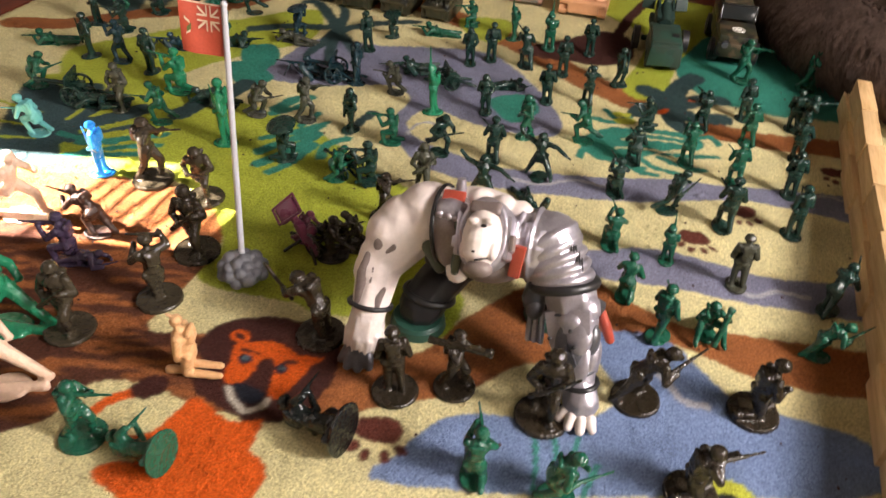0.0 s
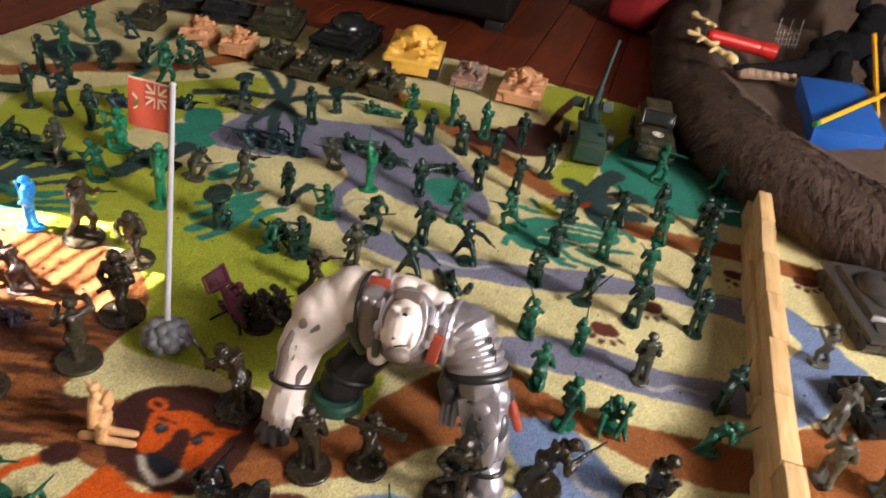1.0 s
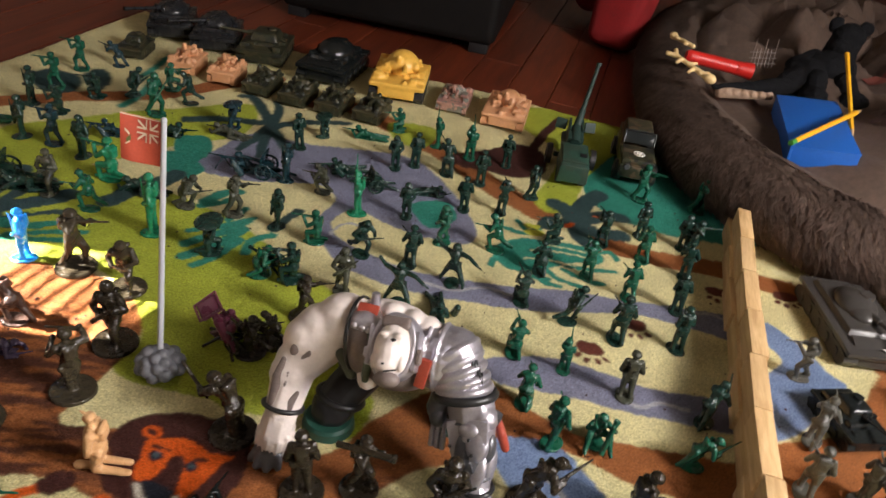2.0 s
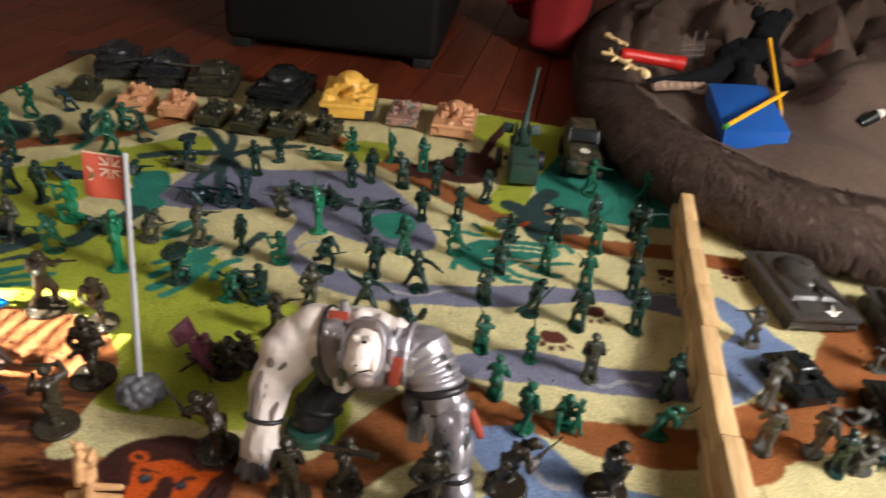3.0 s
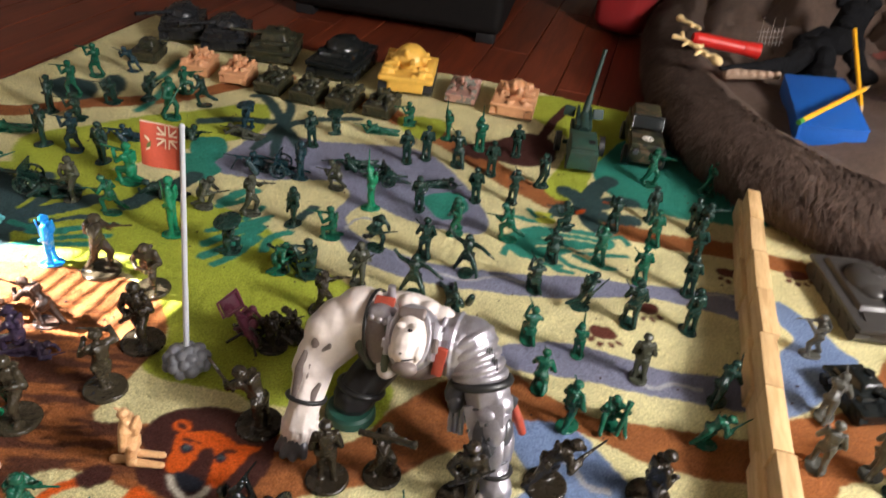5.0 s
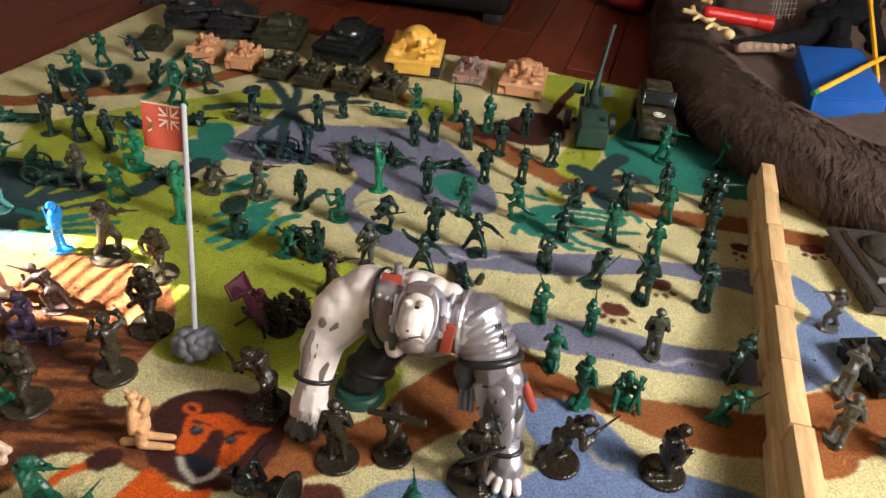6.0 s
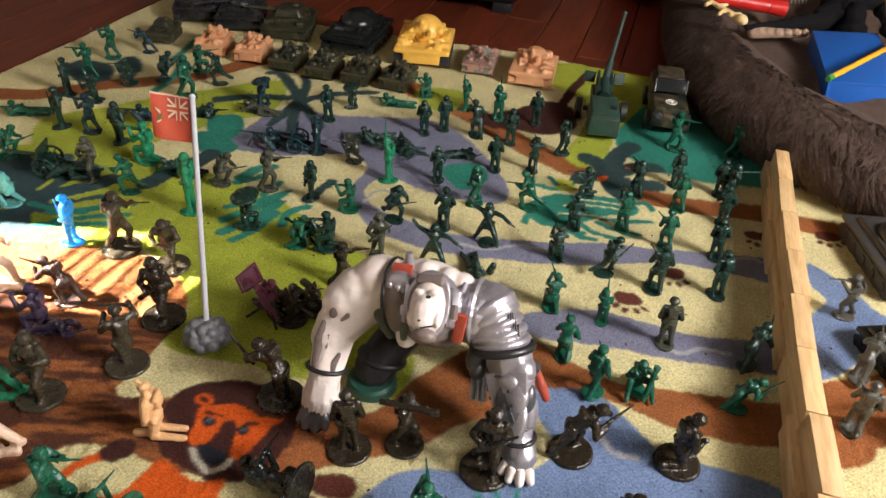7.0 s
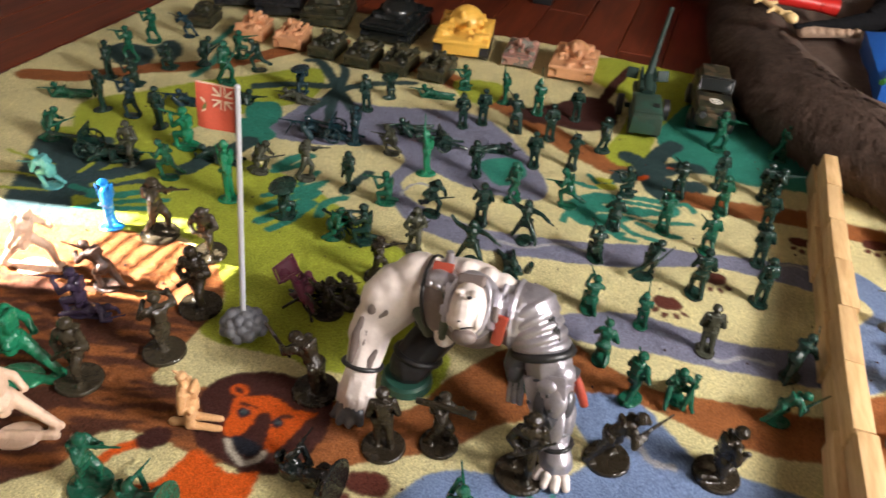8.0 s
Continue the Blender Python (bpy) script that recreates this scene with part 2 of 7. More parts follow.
rug_mat = bpy.data.materials.new("rug_pile")
rug_mat.use_nodes = True
rn, rl = rug_mat.node_tree.nodes, rug_mat.node_tree.links
rb = rn["Principled BSDF"]
rb.inputs["Roughness"].default_value, rb.inputs["Specular IOR Level"].default_value = 0.95, 0.15
r_att, r_tc, r_n1, r_n2, r_n3 = rn.new("ShaderNodeAttribute"), rn.new("ShaderNodeTexCoord"), rn.new("ShaderNodeTexNoise"), rn.new("ShaderNodeTexNoise"), rn.new("ShaderNodeTexNoise")
r_att.attribute_name = "pattern"
for node, s, d in ((r_n1, 520, 2), (r_n2, 1300, 2), (r_n3, 22, 4)):
    node.inputs["Scale"].default_value, node.inputs["Detail"].default_value = s, d
    rl.new(r_tc.outputs["Object"], node.inputs["Vector"])
r_add = rn.new("ShaderNodeMath")
r_add.operation = "ADD"
rl.new(r_n1.outputs["Fac"], r_add.inputs[0])
rl.new(r_n2.outputs["Fac"], r_add.inputs[1])
r_map = rn.new("ShaderNodeMapRange")
r_map.inputs["From Min"].default_value, r_map.inputs["From Max"].default_value = 0.65, 1.35
r_map.inputs["To Min"].default_value, r_map.inputs["To Max"].default_value = 0.56, 1.42
rl.new(r_add.outputs[0], r_map.inputs["Value"])
r_map2 = rn.new("ShaderNodeMapRange")
r_map2.inputs["From Min"].default_value, r_map2.inputs["From Max"].default_value = 0.3, 0.7
r_map2.inputs["To Min"].default_value, r_map2.inputs["To Max"].default_value = 0.88, 1.1
rl.new(r_n3.outputs["Fac"], r_map2.inputs["Value"])
r_mul = rn.new("ShaderNodeMath")
r_mul.operation = "MULTIPLY"
rl.new(r_map.outputs["Result"], r_mul.inputs[0])
rl.new(r_map2.outputs["Result"], r_mul.inputs[1])
r_sc = rn.new("ShaderNodeVectorMath")
r_sc.operation = "SCALE"
rl.new(r_att.outputs["Color"], r_sc.inputs[0])
rl.new(r_mul.outputs[0], r_sc.inputs["Scale"])
rl.new(r_sc.outputs["Vector"], rb.inputs["Base Color"])
r_bp = rn.new("ShaderNodeBump")
r_bp.inputs["Strength"].default_value, r_bp.inputs["Distance"].default_value = 1.0, 0.0021
rl.new(r_add.outputs[0], r_bp.inputs["Height"])
rl.new(r_bp.outputs["Normal"], rb.inputs["Normal"])


# ---- mesh helpers ----
def finish(bm, name, mats, smooth=True):
    me = bpy.data.meshes.new(name)
    bmesh.ops.recalc_face_normals(bm, faces=bm.faces[:])
    bm.to_mesh(me)
    bm.free()
    for m in mats if isinstance(mats, (list, tuple)) else [mats]:
        me.materials.append(m)
    if smooth:
        me.polygons.foreach_set("use_smooth", [True] * len(me.polygons))
        me.set_sharp_from_angle(angle=radians(38))
    return me


def part(name, bm, mat, parent, label="", smooth=True):
    """Links a bmesh as one mesh object under a thing or a part."""
    ob = new(name, finish(bm, name, mat, smooth))
    ob.parent = parent
    if label:
        ob["label"] = label
    return ob


def thing(name, m, label, category, group="", kind=""):
    """An Empty at a thing's base, which carries its parts."""
    ob = new(name)
    ob.empty_display_size = 0.01
    ob.matrix_world = m
    return tagged(ob, label, category, group, kind)


def add_box(bm, size, at=(0, 0, 0), rot=(0, 0, 0), bevel=0.0, taper=1.0, seg=2):
    """A box with its centre at a place; taper shrinks its top; bevel rounds its edges."""
    r = bmesh.ops.create_cube(bm, size=1.0)
    vs = r["verts"]
    for v in vs:
        k = taper if v.co.z > 0 else 1.0
        v.co = Vector((v.co.x * size[0] * k, v.co.y * size[1] * k, v.co.z * size[2]))
    if bevel:
        es = list({e for v in vs for e in v.link_edges})
        res = bmesh.ops.bevel(bm, geom=es, offset=bevel, segments=seg, affect="EDGES", profile=0.6)
        vs = list({v for f in res["faces"] for v in f.verts} | {v for v in vs if v.is_valid})
    m = pose(*at, *rot)
    seen, todo = set(vs), list(vs)
    while todo:
        v = todo.pop()
        for e in v.link_edges:
            o = e.other_vert(v)
            if o not in seen:
                seen.add(o)
                todo.append(o)
    for v in seen:
        v.co = m @ v.co
    return list(seen)


def add_rod(bm, a, b, ra, rb=None, n=10, caps=True):
    """A tapered round rod from a to b."""
    a, b = Vector(a), Vector(b)
    rb = ra if rb is None else rb
    d = b - a
    if d.length < 1e-7:
        return
    q = d.to_track_quat("Z", "Y").to_matrix()
    ring = []
    for p, r in ((a, ra), (b, rb)):
        ring.append([bm.verts.new(p + q @ Vector((r * math.cos(2 * math.pi * i / n), r * math.sin(2 * math.pi * i / n), 0))) for i in range(n)])
    for i in range(n):
        j = (i + 1) % n
        bm.faces.new((ring[0][i], ring[0][j], ring[1][j], ring[1][i]))
    if caps:
        bm.faces.new(ring[0][::-1])
        bm.faces.new(ring[1])


def add_ball(bm, at, r, scale=(1, 1, 1), rot=(0, 0, 0), u=12, v=8):
    m = pose(*at, *rot) @ Matrix.Diagonal((scale[0] * r, scale[1] * r, scale[2] * r, 1))
    bmesh.ops.create_uvsphere(bm, u_segments=u, v_segments=v, radius=1.0, matrix=m)


def add_limb(bm, a, b, ra, rb):
    add_rod(bm, a, b, ra, rb, 8)
    add_ball(bm, a, ra, u=8, v=6)
    add_ball(bm, b, rb, u=8, v=6)


def add_ring(bm, at, R, r, rot=(0, 0, 0), scale=(1, 1, 1), n=24, k=8):
    m = pose(*at, *rot) @ Matrix.Diagonal((*scale, 1))
    rows = []
    for i in range(n):
        a = 2 * math.pi * i / n
        rows.append([bm.verts.new(m @ Vector(((R + r * math.cos(2 * math.pi * j / k)) * math.cos(a), (R + r * math.cos(2 * math.pi * j / k)) * math.sin(a), r * math.sin(2 * math.pi * j / k)))) for j in range(k)])
    for i in range(n):
        for j in range(k):
            p, q = rows[i], rows[(i + 1) % n]
            bm.faces.new((p[j], q[j], q[(j + 1) % k], p[(j + 1) % k]))


def moulded(bm, voxel, smooth=2):
    """Fuses the overlapping solids of a bmesh into one moulded skin; gives a mesh."""
    me = bpy.data.meshes.new("raw")
    bm.to_mesh(me)
    bm.free()
    ob = new("raw", me)
    r = ob.modifiers.new("fuse", "REMESH")
    r.mode, r.voxel_size = "VOXEL", voxel
    if smooth:
        s = ob.modifiers.new("soften", "SMOOTH")
        s.factor, s.iterations = 0.5, smooth
    dg = bpy.context.evaluated_depsgraph_get()
    dg.update()
    out = bpy.data.meshes.new_from_object(ob.evaluated_get(dg))
    bpy.data.objects.remove(ob)
    bpy.data.meshes.remove(me)
    out.polygons.foreach_set("use_smooth", [True] * len(out.polygons))
    return out


def empty_bm():
    return bmesh.new()

# ---- floor, walls, ceiling ----
RUG_X0, RUG_X1, RUG_Y0, RUG_Y1 = -0.645, 1.15, -0.10, 1.425
FLOOR_Z = -0.010


def panel(name, x0, x1, y0, y1, z0, z1, mat, label, kind="structure", category=""):
    bm = empty_bm()
    add_box(bm, (x1 - x0, y1 - y0, z1 - z0), ((x0 + x1) / 2, (y0 + y1) / 2, (z0 + z1) / 2))
    return tagged(new(name, finish(bm, name, mat, False)), label, category, "", kind)


floor = panel("floor", -2.3, 2.4, -1.6, 4.1, FLOOR_Z - 0.12, FLOOR_Z - 0.012, floor_wood, "red-brown varnished timber floor of long boards", category="floor")
panel("ceiling", -2.3, 2.4, -1.6, 4.1, 2.4, 2.5, ceiling_paint, "plain white painted ceiling", category="ceiling")
panel("wall_south", -2.3, 2.4, -1.7, -1.6, FLOOR_Z - 0.12, 2.5, plaster, "plain cream plaster wall", category="wall")
panel("wall_north", -2.3, 2.4, 4.1, 4.2, FLOOR_Z - 0.12, 2.5, plaster, "plain cream plaster wall", category="wall")
def pierced_wall(name, x0, x1, ya, yb, gy0, gy1, gz0, gz1, label):
    bm = empty_bm()
    for y0, y1, z0, z1 in ((ya, gy0, FLOOR_Z - 0.12, 2.5), (gy1, yb, FLOOR_Z - 0.12, 2.5), (gy0, gy1, FLOOR_Z - 0.12, gz0), (gy0, gy1, gz1, 2.5)):
        add_box(bm, (x1 - x0, y1 - y0, z1 - z0), ((x0 + x1) / 2, (y0 + y1) / 2, (z0 + z1) / 2))
    return tagged(new(name, finish(bm, name, plaster, False)), label, "wall", "", "structure")


pierced_wall("wall_west", -2.1, -2.0, -1.6, 4.1, -0.75, 0.45, 0.75, 1.75, "cream plaster wall with a window")
pierced_wall("wall_east", 1.5, 1.6, -1.6, 4.1, -0.20, 1.40, 0.50, 1.70, "cream plaster wall with a wide window")
w1 = thing("window_1", pose(1.575, 0.60, 1.10), "wide window with a pale painted frame", "window", kind="structure")
for y in (-0.79, 0.0, 0.79):
    bm = empty_bm()
    add_box(bm, (0.05, 0.035, 1.2), (0, y, 0), bevel=0.004)
    part("window_frame", bm, frame_paint, w1)
for z in (-0.585, 0.585):
    bm = empty_bm()
    add_box(bm, (0.05, 1.6, 0.03), (0.002, 0, z), bevel=0.004)
    part("window_frame", bm, frame_paint, w1)
w2 = thing("window_2", pose(-2.05, -0.15, 1.25), "window with a pale painted frame", "window", kind="structure")
for y in (-0.585, 0.0, 0.585):
    bm = empty_bm()
    add_box(bm, (0.05, 0.03, 1.0), (0, y, 0), bevel=0.004)
    part("window_frame", bm, frame_paint, w2)
for z in (-0.485, 0.485):
    bm = empty_bm()
    add_box(bm, (0.05, 1.2, 0.03), (0.002, 0, z), bevel=0.004)
    part("window_frame", bm, frame_paint, w2)
# unseen blinds added as light masks: each has one open stretch; low sun comes through the western one, past slats that
# stripe it
def light_mask(x, ya, yb, za, zb, gy0, gy1, gz0, gz1, slats):
    t = thing("light_mask", pose(x, 0, 0), "unseen light mask built as a cream blind with an open stretch", "window blind", "window blinds")
    for y0, y1, z0, z1 in ((ya, gy0, za, zb), (gy1, yb, za, zb), (gy0, gy1, za, gz0), (gy0, gy1, gz1, zb)):
        if z1 - z0 > 0.004:
            bm = empty_bm()
            add_box(bm, (0.006, y1 - y0, z1 - z0), (0, (y0 + y1) / 2, (z0 + z1) / 2))
            part("cloth", bm, plaster, t)
    if slats:
        # added wedge across one corner of the opening trims the sun patch
        bm = empty_bm()
        ends = [[bm.verts.new((x1, y, z)) for y, z in ((gy1, gz1 - 0.120), (gy1, gz1), (gy0 + 0.030, gz1))] for x1 in (-0.004, 0.004)]
        bm.faces.new(ends[0])
        bm.faces.new(ends[1][::-1])
        for i in range(3):
            bm.faces.new((ends[0][i], ends[1][i], ends[1][(i + 1) % 3], ends[0][(i + 1) % 3]))
        part("sun_mask_corner", bm, plaster, t, smooth=False)
    # added slats break the sun patch into stripes
    for k in range(slats):
        bm = empty_bm()
        add_box(bm, (0.004, gy1 - gy0 - 0.002 - 0.008 * (k % 3), 0.0074 + 0.0002 * k), (0, (gy0 + gy1) / 2, gz1 - 0.0165 * (slats - 0.5 - k)), (5 - 4 * (k * 2 % 5) / 2, 0, 0), bevel=0.001)
        part("sun_mask_slat", bm, frame_paint, t)


light_mask(1.51, -0.198, 1.398, 0.502, 1.698, 0.31, 0.57, 0.70, 0.98, 0)
light_mask(-2.01, -0.748, 0.448, 0.752, 1.748, 0.080, 0.218, 1.193, 1.712, 11)

# ---- rug ----
RUG_COLOUR = {"sand": (0.68, 0.61, 0.32), "yellow": (0.375, 0.43, 0.048), "brown": (0.225, 0.072, 0.022), "dkbrown": (0.055, 0.018, 0.014),
              "orange": (0.66, 0.105, 0.012), "black": (0.014, 0.016, 0.024), "white": (0.52, 0.48, 0.40), "violet": (0.20, 0.205, 0.285),
              "blue": (0.17, 0.24, 0.40), "pale": (0.40, 0.40, 0.43), "teal": (0.028, 0.215, 0.155), "navy": (0.028, 0.058, 0.058),
              "slate": (0.06, 0.09, 0.11), "palm": (0.040, 0.076, 0.080), "lime": (0.50, 0.52, 0.06), "paw": (0.11, 0.030, 0.020)}
STEP, FINE = 0.0036, 0.0018


def tuft_rows(lo, fine_lo, fine_hi, hi):
    """Places of the pile's rows: close where the print is small, wider elsewhere."""
    return np.concatenate([np.arange(lo, fine_lo, STEP), np.arange(fine_lo, fine_hi, FINE), np.linspace(fine_hi, hi, int((hi - fine_hi) / STEP) + 1)])


rug_xs, rug_ys = tuft_rows(RUG_X0, -0.36, 0.62, RUG_X1), tuft_rows(RUG_Y0, 0.36, 1.02, RUG_Y1)
rug_nx, rug_ny = len(rug_xs), len(rug_ys)
rug_gx, rug_gy = np.meshgrid(rug_xs, rug_ys)
rng = np.random.default_rng(5)


def value_noise(cell):
    """Smooth random values over the rug, with features of that many metres."""
    cx, cy = (rug_gx - RUG_X0) / cell, (rug_gy - RUG_Y0) / cell
    grid = rng.random((int(cy.max()) + 3, int(cx.max()) + 3))
    ix, iy = cx.astype(int), cy.astype(int)
    fx, fy = cx - ix, cy - iy
    fx, fy = fx * fx * (3 - 2 * fx), fy * fy * (3 - 2 * fy)
    return (grid[iy, ix] * (1 - fx) + grid[iy, ix + 1] * fx) * (1 - fy) + (grid[iy + 1, ix] * (1 - fx) + grid[iy + 1, ix + 1] * fx) * fy - 0.5


# the edges of the colours wander a little with the pile
rug_px = rug_gx + 0.003 * value_noise(0.03) + 0.0012 * value_noise(0.006)
rug_py = rug_gy + 0.003 * value_noise(0.03) + 0.0012 * value_noise(0.006)
rug_rgb = np.empty((rug_ny, rug_nx, 3))
rug_rgb[:] = RUG_COLOUR["sand"]


def curve_through(points, closed, k=8):
    """A Catmull-Rom curve through points."""
    p = [Vector(q) for q in points]
    n, out = len(p), []
    for i in range(n if closed else n - 1):
        if closed:
            a, b, c, d = p[i - 1], p[i], p[(i + 1) % n], p[(i + 2) % n]
        else:
            a, b, c, d = p[max(i - 1, 0)], p[i], p[i + 1], p[min(i + 2, n - 1)]
        for j in range(k):
            t = j / k
            out.append(0.5 * ((2 * b) + (c - a) * t + (2 * a - 5 * b + 4 * c - d) * t * t + (3 * b - a - 3 * c + d) * t ** 3))
    if not closed:
        out.append(p[-1])
    return np.array([tuple(q) for q in out])


def patch(colour, points):
    """Dyes the inside of a rounded outline."""
    c = curve_through(points, True)
    box = (rug_px > c[:, 0].min()) & (rug_px < c[:, 0].max()) & (rug_py > c[:, 1].min()) & (rug_py < c[:, 1].max())
    x, y = rug_px[box], rug_py[box]
    inside = np.zeros(x.shape, bool)
    for (x0, y0), (x1, y1) in zip(c, np.roll(c, -1, 0)):
        cross = (y0 > y) != (y1 > y)
        if y1 != y0:
            inside ^= cross & (x < (x1 - x0) * (y - y0) / (y1 - y0) + x0)
    hit = np.zeros(box.shape, bool)
    hit[box] = inside
    rug_rgb[hit] = RUG_COLOUR[colour]


def stroke(colour, width, points, ends=1.0):
    """Dyes a band along a curve; ends below 1 makes it taper to a point."""
    c = curve_through(points, False, 6)
    hit = np.zeros(rug_px.shape, bool)
    for i in range(len(c) - 1):
        a, b = c[i], c[i + 1]
        w = width / 2 * (1 - (1 - ends) * (i / len(c)) ** 2)
        box = (rug_px > min(a[0], b[0]) - w) & (rug_px < max(a[0], b[0]) + w) & (rug_py > min(a[1], b[1]) - w) & (rug_py < max(a[1], b[1]) + w)
        d = b - a
        t = np.clip(((rug_px[box] - a[0]) * d[0] + (rug_py[box] - a[1]) * d[1]) / max(d @ d, 1e-12), 0, 1)
        m = np.zeros(hit.shape, bool)
        m[box] = np.hypot(rug_px[box] - a[0] - t * d[0], rug_py[box] - a[1] - t * d[1]) < w
        hit |= m
    rug_rgb[hit] = RUG_COLOUR[colour]


def paw_mark(x, y, size, turn):
    for dx, dy, w in ((0, 0, 1.0), (0.02, 0.004, 0.9)):
        c, s = math.cos(turn), math.sin(turn)
        stroke("paw", size * w, [(x - 0.3 * size * c, y - 0.3 * size * s), (x + 0.3 * size * c, y + 0.3 * size * s)])
    for k in (-1.1, -0.4, 0.4, 1.1):
        a = turn - math.pi / 2 + k * 0.75
        px, py = x + 0.95 * size * math.cos(a), y + 0.95 * size * math.sin(a)
        stroke("paw", size * 0.36, [(px, py), (px + 0.12 * size * math.cos(a), py + 0.12 * size * math.sin(a))])


patch("sand", [(-0.712, 1.133), (-0.611, 1.469), (-0.37, 1.492), (-0.115, 1.455), (0.22, 1.432), (0.316, 1.41), (0.318, 1.379), (0.187, 1.376), (0.035, 1.322), (-0.143, 1.243), (-0.281, 1.189), (-0.388, 1.128), (-0.482, 1.022), (-0.568, 0.975)])
stroke("brown", 0.036, [(-0.607, 0.919), (-0.541, 0.945), (-0.475, 1.014), (-0.383, 1.09), (-0.33, 1.183), (-0.274, 1.254)])
stroke("brown", 0.045, [(-0.185, 1.2), (-0.114, 1.221), (0.002, 1.171), (0.056, 1.148), (0.121, 1.104), (0.171, 1.072), (0.226, 1.045)])
patch("yellow", [(-0.477, 0.874), (-0.432, 0.948), (-0.375, 1.021), (-0.323, 1.072), (-0.254, 1.139), (-0.211, 1.043), (-0.272, 0.95), (-0.31, 0.881), (-0.339, 0.832), (-0.399, 0.788)])
patch("yellow", [(-0.455, 0.788), (-0.437, 0.824), (-0.401, 0.875), (-0.308, 0.855), (-0.233, 0.852), (-0.144, 0.836), (-0.083, 0.82), (0.011, 0.77), (0.06, 0.749), (0.108, 0.673), (0.151, 0.624), (0.149, 0.578), (0.12, 0.572), (0.093, 0.586), (0.069, 0.569), (0.006, 0.564), (-0.042, 0.558), (-0.072, 0.568), (-0.07, 0.602), (-0.103, 0.643), (-0.184, 0.682), (-0.245, 0.662), (-0.323, 0.646)])
patch("yellow", [(0.214, 1.068), (0.222, 1.164), (0.222, 1.25), (0.137, 1.321), (0.124, 1.382), (0.18, 1.42), (0.305, 1.417), (0.319, 1.31), (0.279, 1.197), (0.259, 1.063)])
patch("yellow", [(-0.047, 1.201), (0.024, 1.222), (0.03, 1.143), (-0.018, 1.147)])
patch("brown", [(-0.322, 0.645), (-0.262, 0.657), (-0.205, 0.674), (-0.129, 0.662), (-0.088, 0.631), (-0.073, 0.599), (-0.071, 0.551), (-0.071, 0.501), (-0.026, 0.51), (0.055, 0.534), (0.09, 0.541), (0.113, 0.54), (0.144, 0.564), (0.16, 0.606), (0.201, 0.665), (0.247, 0.689), (0.279, 0.678), (0.333, 0.664), (0.373, 0.671), (0.461, 0.688), (0.563, 0.72), (0.555, 0.674), (0.463, 0.636), (0.421, 0.627), (0.38, 0.626), (0.326, 0.639), (0.268, 0.625), (0.246, 0.59), (0.216, 0.571), (0.185, 0.533), (0.133, 0.496), (0.09, 0.467), (0.029, 0.45), (-0.006, 0.45), (-0.046, 0.45), (-0.072, 0.439), (-0.077, 0.415), (-0.086, 0.392), (-0.147, 0.355), (-0.315, 0.403), (-0.441, 0.554)])
patch("sand", [(-0.065, 0.505), (-0.047, 0.54), (-0.041, 0.557), (0.006, 0.564), (0.033, 0.564), (0.021, 0.538), (-0.017, 0.52), (-0.04, 0.506)])
patch("dkbrown", [(-0.022, 0.496), (-0.023, 0.515), (-0.012, 0.531), (0.003, 0.541), (0.018, 0.547), (0.035, 0.550), (0.054, 0.553), (0.074, 0.546), (0.084, 0.527), (0.090, 0.505), (0.087, 0.483), (0.081, 0.468), (0.070, 0.455), (0.054, 0.451), (0.040, 0.451), (0.020, 0.453), (0.004, 0.457), (-0.007, 0.466), (-0.008, 0.477), (-0.013, 0.487)])
stroke("orange", 0.013, [(0.001, 0.518), (0.003, 0.518)])
stroke("dkbrown", 0.006, [(0.001, 0.518), (0.003, 0.518)])
patch("orange", [(0.004, 0.509), (0.009, 0.514), (0.023, 0.521), (0.038, 0.522), (0.055, 0.517), (0.073, 0.521), (0.069, 0.509), (0.067, 0.496), (0.064, 0.486), (0.061, 0.479), (0.057, 0.473), (0.051, 0.475), (0.048, 0.483), (0.044, 0.497), (0.038, 0.505), (0.033, 0.505), (0.030, 0.501), (0.031, 0.492), (0.029, 0.483), (0.027, 0.475), (0.020, 0.473), (0.014, 0.476), (0.011, 0.487), (0.008, 0.498)])
patch("black", [(0.022, 0.473), (0.027, 0.478), (0.036, 0.479), (0.047, 0.477), (0.049, 0.471), (0.043, 0.465), (0.036, 0.464), (0.029, 0.468)])
stroke("white", 0.0055, [(0.022, 0.469), (0.031, 0.462), (0.043, 0.459), (0.051, 0.465), (0.053, 0.472)])
for ex, ey in ((0.019, 0.499), (0.048, 0.500)):
    stroke("black", 0.0085, [(ex - 0.001, ey), (ex + 0.001, ey)])
    stroke("slate", 0.0045, [(ex - 0.001, ey + 0.001), (ex + 0.001, ey + 0.001)])
stroke("dkbrown", 0.0035, [(0.012, 0.507), (0.025, 0.508)])
stroke("dkbrown", 0.0035, [(0.047, 0.507), (0.056, 0.510)])
patch("orange", [(-0.001, 0.436), (0.005, 0.453), (0.035, 0.447), (0.058, 0.454), (0.062, 0.441), (0.064, 0.430), (0.076, 0.425), (0.085, 0.415), (0.086, 0.400), (0.092, 0.377), (0.019, 0.349), (0.005, 0.368), (-0.016, 0.373), (-0.023, 0.379), (-0.014, 0.390), (-0.002, 0.396), (-0.018, 0.403), (-0.036, 0.399), (-0.042, 0.404), (-0.018, 0.412), (-0.006, 0.420)])
stroke("orange", 0.009, [(-0.035, 0.393), (-0.048, 0.401), (-0.055, 0.411), (-0.052, 0.425), (-0.044, 0.436), (-0.034, 0.445)])
stroke("dkbrown", 0.019, [(-0.033, 0.448), (-0.029, 0.453)])
